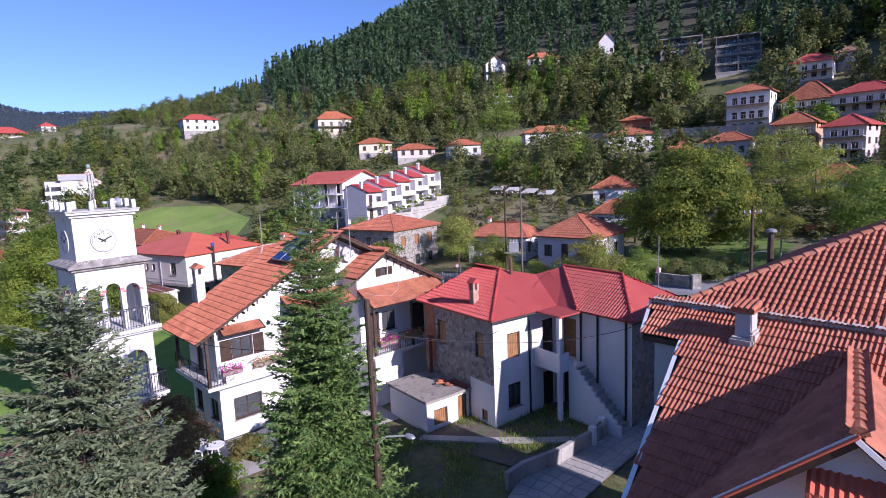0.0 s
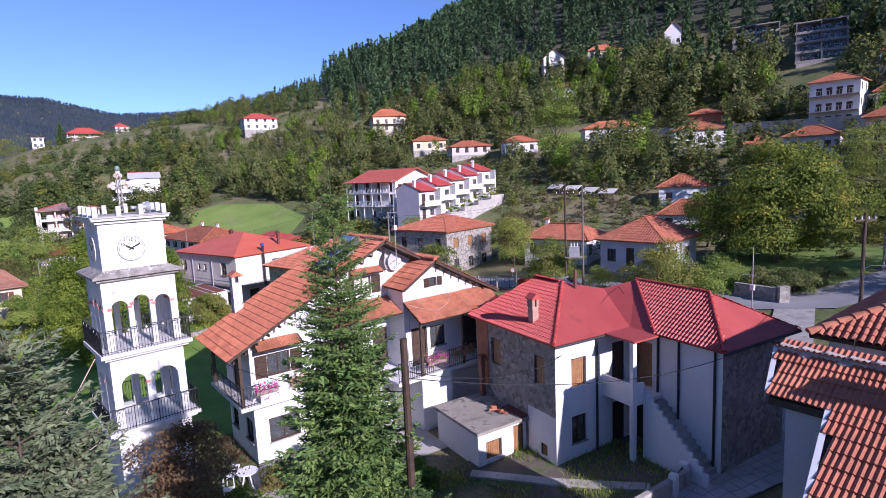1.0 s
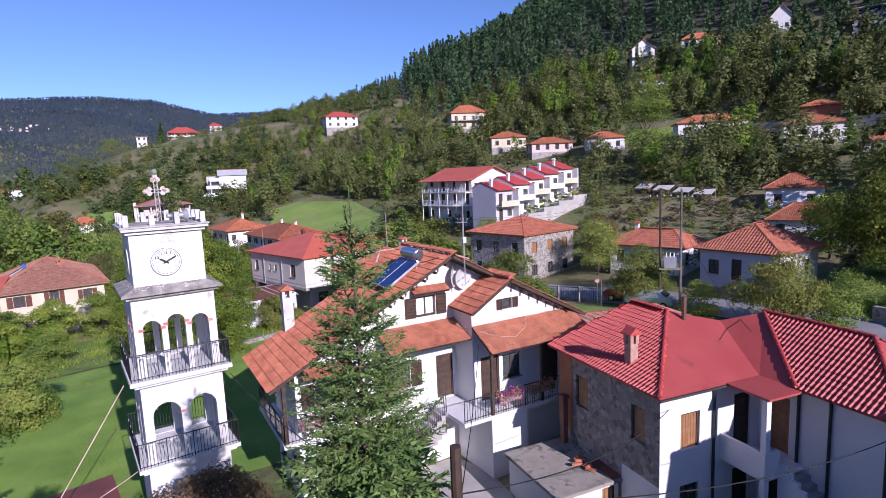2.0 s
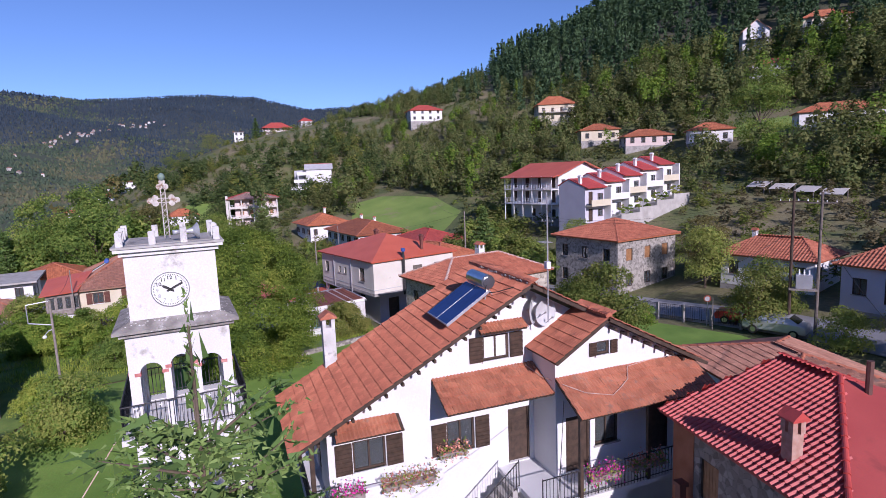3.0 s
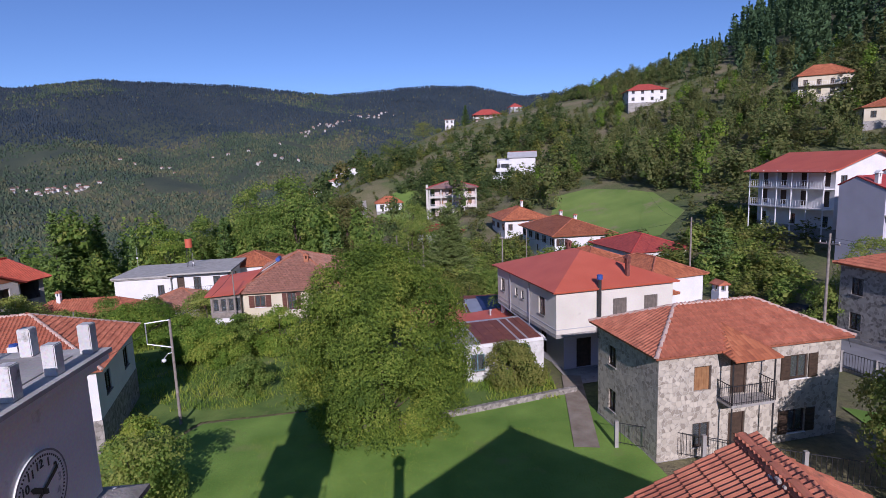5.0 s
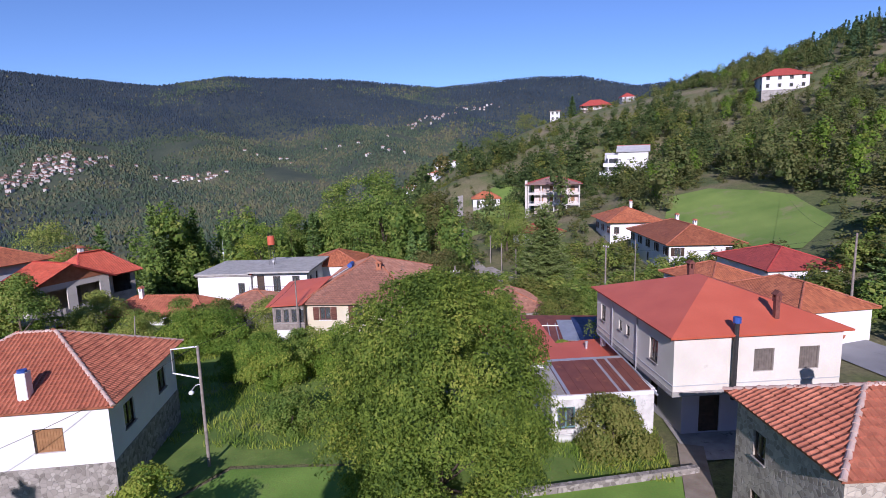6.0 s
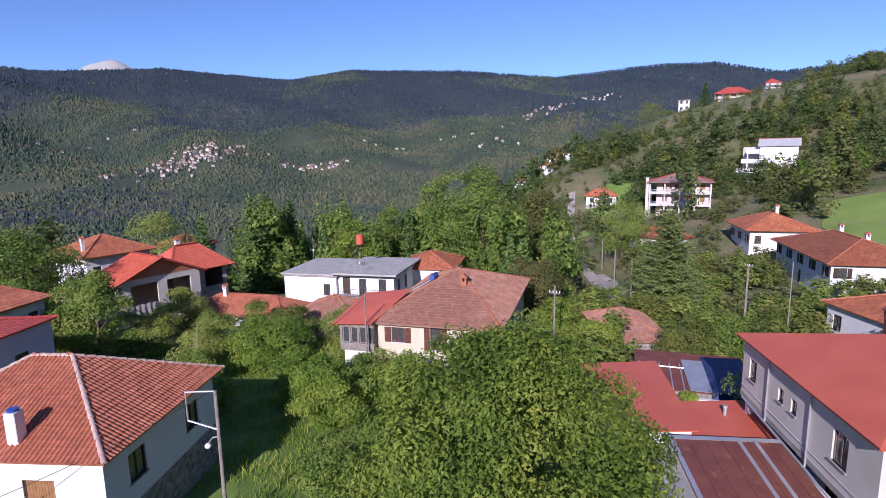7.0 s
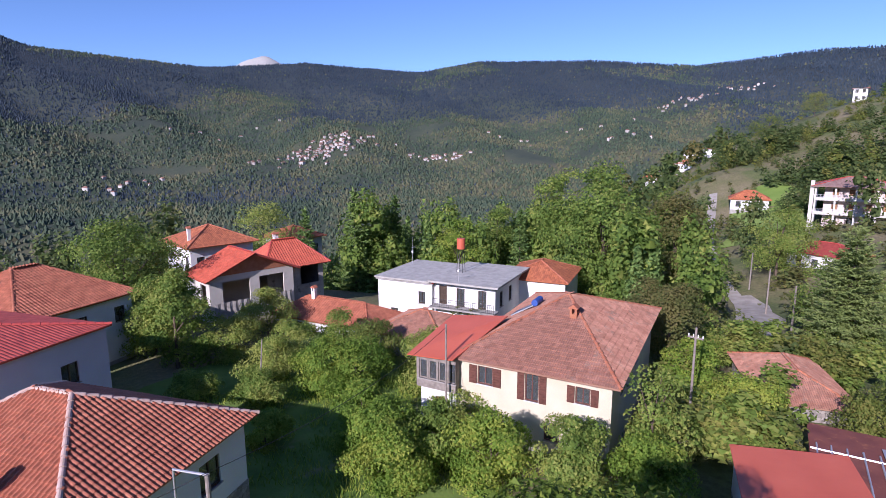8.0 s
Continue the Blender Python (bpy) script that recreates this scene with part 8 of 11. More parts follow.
house(-92.5, 33.0, -1.6, 25, 7.5, 6.5, 3.9, WHITE, ROOF_FAR, 1.3, None, "x", 0.4, windows_row(0, 7.5, 2, 1.6), "white house with terracotta roof by the lane")
house(-122.0, 36.0, -2.2, 9, 18.0, 10.0, 4.9, WHITE, ROOF_FAR, 1.9, None, "x", 0.7, windows_row(0, 18, 5, 2.9, 0.9, 1.2, "s") + windows_row(1, 10, 2, 2.9, 0.9, 1.2, "s") + windows_row(0, 18, 3, 0.3, 0.9, 1.8, "d"), "long white house with a timber gallery and orange roof", chimneys=[(-3, 0.5, 7.6, 0.5), (4, 0.5, 7.4, 0.5)])
house(-143.5, 30.5, -3.0, 9, 11.0, 9.0, 6.2, WHITE, ROOF_FAR, 1.9, None, "x", 0.9, windows_row(0, 11, 3, 3.6, 0.9, 1.2, "s") + windows_row(1, 9, 2, 3.6) + windows_row(0, 11, 2, 0.6), "white house with red-brown timber and an orange roof", chimneys=[(1, 0.5, 9.3, 0.5)], frame=RED_WOOD)
house(-102.0, 42.5, -1.6, 14, 10.5, 8.5, 3.9, WHITE, ROOF_FAR_RED, 1.6, None, "x", 0.5, windows_row(0, 10.5, 4, 1.4, 0.9, 1.3, "s") + windows_row(1, 8.5, 2, 1.4), "white house with a red tile roof")

# ---- the terraced row up the road ----
def terraced_row():
    d, back = Vector((-0.220, 0.975)), Vector((-0.975, -0.220))
    for i in range(5):
        w, dp, h = 5.2, 4.2, 5.0
        c = Vector((-78.3, 58.9)) + d * (dp * (i + 0.5)) + back * (w / 2)
        z = 5.40 + 0.75 * i
        t = thing("terraced_house", c.x, c.y, z, 12.7, "white terraced house with red roof, balcony and chimney", "house", "terraced row")
        ops = [(1, 1.2, 0.1, 0.9, 1.9, "d"), (1, 3.3, 0.8, 1.1, 1.0, "w"), (1, 1.2, 2.6, 0.9, 1.9, "d"), (1, 3.3, 3.1, 1.2, 1.1, "w")]
        # first house: the violet shade of its end wall is put into the wall colour
        outline_walls(t, rect(w, dp), 0, h, WHITE if i else LILAC, ops)
        part("plinth", Shape().prism(rect(w, dp), -6, 0.05), LILAC if not i else CONCRETE, t)
        s = Shape()
        rx, top = -0.12 * w, h + 1.5
        roof_plane(s, [(w / 2 + 0.6, -dp / 2 - 0.05, h + 0.1), (w / 2 + 0.6, dp / 2 + 0.05, h + 0.1), (rx, dp / 2 + 0.05, top), (rx, -dp / 2 - 0.05, top)])
        roof_plane(s, [(-w / 2 - 0.2, dp / 2 + 0.05, h + 0.5), (-w / 2 - 0.2, -dp / 2 - 0.05, h + 0.5), (rx, -dp / 2 - 0.05, top), (rx, dp / 2 + 0.05, top)])
        part("roof", s, RED_TILE, t)
        for sg in (-1, 1):
            g = Shape()
            g.face([(-w / 2, sg * dp / 2, h), (w / 2, sg * dp / 2, h), (w / 2, sg * dp / 2, h + 0.1), (rx, sg * dp / 2, top - 0.15), (-w / 2, sg * dp / 2, h + 0.4)])
            part("side_wall", g, WHITE if i else LILAC, t)
        part("party_wall", Shape().box(w / 2, dp / 2 - 0.12, 0, w / 2 + 1.3, dp / 2 + 0.12, h + 0.1), WHITE, t)
        part("balcony", Shape().box(w / 2, -dp / 2, 2.4, w / 2 + 1.3, dp / 2 - 0.12, 2.55).box(w / 2 + 1.22, -dp / 2, 2.55, w / 2 + 1.3, dp / 2 - 0.12, 3.35), CREAM if i % 2 == 0 else WHITE, t)
        chimney(t, w / 2 - 1.2, -dp / 2 + 0.3, h, h + 1.75, 0.4, WHITE, WHITE)
    # front terrace with a retaining wall and clipped bushes
    for i in range(5):
        a = Vector((-75.47, 59.54)) + d * (dp * i)
        z = 5.40 + 0.75 * i
        t = thing("terrace_wall", a.x, a.y, z, 12.7, "pale concrete retaining wall under the terraced row", "wall", "terrace walls")
        part("terrace", Shape().box(-3.2, 0, -5, 0, dp, -0.06), PAVING, t)
        part("retaining_wall", Shape().box(0, 0, -5.2, 0.25, dp, 0.35), PAVING, t)
        for k in range(2 if i else 0):
            b = a + d * (dp * (0.3 + 0.4 * k)) + back * 0.7
            broadleaf(b.x, b.y, z - 0.1, 1.7, 0.7, 500, 0.13, LEAF, "dark green clipped bush on the terrace", 400 + 2 * i + k, name="shrub", category="shrub", base=0.1, lobes=9, group="terrace bushes")


terraced_row()
RW = house(-96.9, 65.9, 4.95, 12, 12.2, 11.0, 7.6, WHITE, RED_METAL, 2.0, 0, "x", 0.8, windows_row(0, 12.2, 4, 5.3, 1.0, 1.9, "d") + windows_row(0, 12.2, 4, 2.8, 1.0, 1.9, "d") + windows_row(0, 12.2, 3, 0.4) + windows_row(1, 11, 2, 5.4), "white three-storey house with galleries and a red roof", sink=3)
for _k in (2.6, 5.1):
    part("gallery", Shape().box(-6.1, -7.1, _k - 0.12, 6.1, -5.5, _k), WHITE, RW)
    railing(RW, (-6.1, -7.05, _k), (6.1, -7.05, _k), 0.95, 0.4, WHITE_PAINT, r=0.025)
for _i in range(6):
    part("post", Shape().tube((-6.0 + 2.4 * _i, -7.0, -1.0), (-6.0 + 2.4 * _i, -7.0, 7.3), 0.08, n=6), WHITE_PAINT, RW)
_s = Shape()
roof_plane(_s, [(-6.9, -7.4, 7.15), (6.9, -7.4, 7.15), (6.9, -6.1, 7.5), (-6.9, -6.1, 7.5)])
part("gallery_roof", _s, RED_METAL, RW)

# ---- hillside houses ----
def facing(x, y, turn=0):
    return math.degrees(math.atan2(-10 - x, -(10 - y))) + turn


# floor levels of the houses that stand on cut terraces
house(-35.4, 58.2, 1.9, 5, 7.0, 7.4, 3.8, LILAC, ROOF_FAR, 1.9, 3.4, "y", 0.45, [(0, 1.3, 1.3, 1.0, 1.3, "w"), (0, 3.4, 0.9, 0.9, 1.9, "d"), (0, 5.6, 1.3, 1.0, 1.3, "w"), (1, 2.2, 1.3, 1.0, 1.3, "w"), (1, 5.2, 1.3, 1.0, 1.3, "w")],
                 "pale lilac roadside house with an orange pyramid roof", tiles=tile_cover(TERRACOTTA, 0.28, 0.4, "roll", 0, None, 51))
house(-47.6, 59.2, 1.6, 15, 8.2, 5.8, 3.3, WHITE, ROOF_FAR, 1.35, 2.6, "x", 0.45, windows_row(0, 8.2, 3, 1.2) + windows_row(1, 5.8, 2, 1.2), "low white house with a long orange hip roof", chimneys=[(-2.6, 0.6, 5.1, 0.4)], tiles=tile_cover(TERRACOTTA, 0.28, 0.4, "roll", 0, None, 52))
house(-41.9, 79.0, 3.4, 20, 7.0, 5.8, 3.1, WHITE, ROOF_FAR, 1.6, 2.6, "x", 0.45, windows_row(0, 7.0, 2, 1.1), "small white house with an orange roof behind a tree")
BASES = {(-53.2, 97.0): 6.3, (-42.0, 122.5): 14.0, (-51.3, 121.5): 13.6, (-37.0, 111.5): 9.9, (-42.9, 137.0): 19.0, (-37.5, 160.5): 31.0, (-32.6, 141.6): 21.7, (-22.5, 138.0): 21.0, (-29.4, 119.0): 13.0, (-21.0, 116.4): 12.2, (-18.5, 95.9): 7.0, (-30.9, 165.8): 34.6}
ORANGE_HIP = "white hillside house with an orange hip roof"
for _x, _y, _t, _w, _d, _h, _wall, _roof, _rise, _lab, _fl, _fr, _sd, _bal in (
        (-53.2, 97.0, 5, 7.4, 6.5, 3.4, WHITE, ROOF_FAR, 1.7, "white house with an orange pyramid roof", 1, 2, 2, False),
        (-64.7, 124.0, 10, 10.0, 8.0, 3.8, WHITE, ROOF_FAR, 1.6, ORANGE_HIP, 1, 3, 2, False),
        (-67.5, 133.0, 0, 6.5, 5.0, 4.2, BRICKWORK, ROOF_FAR, 1.0, "small unfinished brick house with tiled roof", 1, 2, 1, False),
        (-88.5, 127.0, 12, 14.5, 8.0, 3.4, WHITE, ROOF_FAR, 1.7, "long low white house with an orange roof", 1, 4, 2, False),
        (-109.5, 115.0, 8, 9.0, 7.0, 3.2, WHITE, ROOF_FAR, 1.5, "low white house with an orange roof", 1, 2, 2, False),
        (-124.3, 109.5, 14, 11.0, 7.5, 2.7, PINK, ROOF_FAR, 1.5, "low pinkish stone house with an orange roof", 1, 4, 2, False),
        (-141.0, 107.5, 10, 10.0, 8.0, 3.2, CREAM, ROOF_FAR, 1.6, "cream house with an orange roof", 1, 3, 2, True),
        (-170.5, 112.5, 12, 12.0, 8.0, 5.8, CREAM, ROOF_FAR, 2.6, "cream house with balconies and orange roofs", 2, 4, 2, True),
        (-228.0, 87.0, 15, 13.0, 9.0, 4.6, WHITE, ROOF_FAR_RED, 2.2, "white house with a red roof on the spur", 2, 4, 2, False),
        (-130.5, 160.0, 5, 10.5, 7.0, 4.0, WHITE, ROOF_FAR_RED, 1.5, "small white house with a red roof", 1, 3, 2, True),
        (-131.0, 181.5, 12, 12.0, 8.0, 6.0, CREAM, ROOF_FAR, 2.4, "cream house with gabled orange roofs", 2, 3, 2, True),
        (-42.0, 122.5, -6, 8.3, 6.5, 3.4, LILAC, ROOF_FAR, 1.6, "pale house with an orange hip roof", 1, 3, 2, False),
        (-51.3, 121.5, 0, 5.6, 5.5, 2.8, LILAC, ROOF_FAR, 1.5, "small pale house with an orange hip roof", 1, 2, 2, False),
        (-37.0, 111.5, 5, 4.4, 4.5, 2.7, WHITE, ROOF_FAR, 1.4, "small white house with an orange pyramid roof", 1, 2, 2, False),
        (-42.9, 137.0, -8, 8.2, 7.5, 9.0, WHITE, ROOF_FAR, 1.6, "tall white house with terraces and a brown roof", 3, 4, 2, True),
        (-37.5, 160.5, -5, 8.9, 7.0, 4.6, WHITE, ROOF_FAR_RED, 2.0, "white two-storey house with a red roof", 2, 4, 2, True),
        (-32.6, 141.6, -10, 8.8, 7.5, 3.9, CREAM, ROOF_FAR, 3.4, "house with a large steep orange roof and a dormer", 2, 4, 2, True),
        (-22.5, 138.0, -12, 9.6, 7.0, 4.4, PINK, ROOF_FAR_RED, 1.8, "pink two-storey house with a red roof and balconies", 2, 4, 2, True),
        (-29.4, 119.0, -8, 6.5, 6.0, 6.6, OCHRE, ROOF_FAR, 1.8, "ochre three-storey house with balconies and an orange roof", 3, 3, 2, True),
        (-21.0, 116.4, -14, 6.0, 6.0, 6.2, PINK, ROOF_FAR_RED, 1.7, "pinkish three-storey house with balconies hung with washing", 3, 3, 2, True),
        (-18.5, 95.9, -10, 7.4, 6.0, 3.3, GREY, ROOF_FAR, 1.9, "grey stone house with an orange roof", 1, 3, 2, False),
        (-30.9, 165.8, -10, 4.4, 5.0, 3.0, GREY, ROOF_FAR_BROWN, 1.4, "grey house with a pale gable near the forest", 1, 2, 1, False),
        (-197.5, -3.5, 5, 8.0, 6.0, 2.9, WHITE, ROOF_FAR, 1.7, "small white chapel-like house with an orange roof", 1, 2, 1, False),
        (-350.0, 55.5, 15, 6.5, 7.0, 4.4, WHITE, ROOF_FAR_RED, 2.0, "white house with a red roof on the spur", 3, 2, 2, True)):
    hill_house(_x, _y, facing(_x, _y, _t), _w, _d, _h, _wall, _roof, _rise, _lab, _fl, _fr, _sd, balcony=_bal, base_z=BASES.get((_x, _y)))
hill_house(-148.3, 174.0, facing(-148.3, 174, 8), 7.5, 8.0, 6.2, WHITE, ROOF_FAR_BROWN, 3.0, "tall white gabled house at the forest edge", 2, 2, 2, "y", 0, True)
hill_house(-112.0, 196.0, facing(-112, 196, 5), 6.0, 8.0, 4.6, WHITE, ROOF_FAR_BROWN, 3.4, "white gabled house among trees at the forest edge", 1, 2, 2, "y", 0)
gallery_house(-181.0, 16.6, 0.2, facing(-181, 16.6, 2), 13.2, 10.0, 3, 2.75, PINK, DUSTY_ROOF, 1.5, "three-storey house with bare concrete galleries and a pinkish roof", True)
_gh = hill_house(-209.0, 40.4, facing(-209, 40.4, 0), 8.6, 8.0, 16.6 - float(ground_z(-209.0, 40.4)), WHITE, GREY, 1.7, "white three-storey house with a grey gable roof and side balconies", 3, 0, 3, "x", 0)
_hh = 16.6 - float(ground_z(-209.0, 40.4))
for _k in range(3):  # stacked balconies beside the blank end wall
    _z = _hh * (_k + 0.22) / 3
    part("balcony", Shape().box(-9.6 + 1.1 * _k, -3.6, _z - 0.18, -4.303, 1.2, _z).box(-9.6 + 1.1 * _k, -3.6, _z, -9.45 + 1.1 * _k, 1.2, _z + 0.95).box(-9.448 + 1.1 * _k, -3.6, _z, -4.303, -3.45, _z + 0.95), WHITE, _gh)
part("column", Shape().box(-7.2, -3.5, -1.0, -6.9, -3.2, _hh * 0.74), WHITE, _gh)
part("back_wall", Shape().box(-8.4, 0.9, -1.0, -4.303, 1.1, _hh * 0.95), GREY, _gh)
hill_house(-324.0, 17.5, facing(-324, 17.5), 4.6, 4.6, 5.0, WHITE, SLAB, 0.1, "white cube-shaped house on the spur", 2, 2, 2)


gallery_house(-371.0, 40.8, 36.6, facing(-371, 40.8, 4), 17.0, 11.0, 3, 2.55, PINK, ROOF_FAR_RED, 3.2, "large pink house with open concrete galleries on the spur", fronts=5)


def apartment(x, y, z, rot, w, floors, fh, label):
    """A terraced block: each floor steps back behind a deep balcony."""
    t = thing("apartment_block", x, y, z, rot, label, "apartment block")
    for k in range(floors):
        y0 = 1.8 * k
        plan = [(-w / 2, y0), (w / 2, y0), (w / 2, 9), (-w / 2, 9)]
        outline_walls(t, plan, fh * k, fh * k + fh, DARK_GREY, windows_row(0, w, 4, 0.2, 1.9, 2.0, "w", 1.9), name="storey")
        part("balcony", Shape().box(-w / 2 - 0.3, y0 - 2.2, fh * k - 0.15, w / 2 + 0.3, y0, fh * k + 0.05).box(-w / 2 - 0.3, y0 - 2.2, fh * k + 0.05, w / 2 + 0.3, y0 - 2.1, fh * k + 0.5), CONCRETE, t)
        for i in range(3):
            part("fin_wall", Shape().box(-w / 2 + w / 2 * i - 0.15, y0 - 2.1, fh * k, -w / 2 + w / 2 * i + 0.15, y0 + 0.2, fh * k + fh - 0.1), DARK_GREY, t)
    part("roof_slab", Shape().box(-w / 2 - 0.4, 1.8 * floors - 3.6, fh * floors, w / 2 + 0.4, 9.3, fh * floors + 0.3), CONCRETE, t)
    part("plinth", Shape().box(-w / 2, -2.2, -5, w / 2, 9, 0), PAVING, t)


apartment(-82.7, 193.0, 47.4, facing(-82.7, 193, 5), 12.6, 3, 2.45, "grey modern apartment block stepping up the slope")
apartment(-58.5, 174.0, 37.4, facing(-58.3, 174, 5), 11.0, 4, 2.75, "tall grey modern apartment block stepping up the slope")


# ---- trees near the walk ----
conifer(-13.0, 10.5, 0, 13.2, 2.75, NEEDLE, "tall green spruce beside the wooden pole", 1, 56, 12, 0.120, 0.046, twig=0.105, power=0.85, sprigs=0.72)
conifer(-12.75, 4.95, -0.1, 11.2, 2.95, NEEDLE_BLUE, "bluish-green fir before the clock tower", 2, 44, 12, 0.115, 0.046, twig=0.11, power=0.58)
conifer(-30.9, 0.2, -0.3, 7.6, 2.5, NEEDLE, "dark green spruce beside the clock tower lawn", 3, 32, 9, 0.16, 0.042, twig=0.13, power=0.85)
broadleaf(-23.6, 9.3, -0.2, 4.5, 2.0, 6500, 0.085, LEAF_RUSSET, "russet-brown small tree by the tower", 4, 0.8, lobes=34)
broadleaf(-53.4, 11.1, -0.6, 10.5, 5.1, 66000, 0.100, LEAF_YELLOW_GREEN, "large rounded bright green tree at the lawn edge", 5, 0.5, lobes=300, dome=True, slim=True)
GREEN, TURN_LABEL = "green broad-leaved tree in the village", "broad-leaved tree with yellowing leaves"
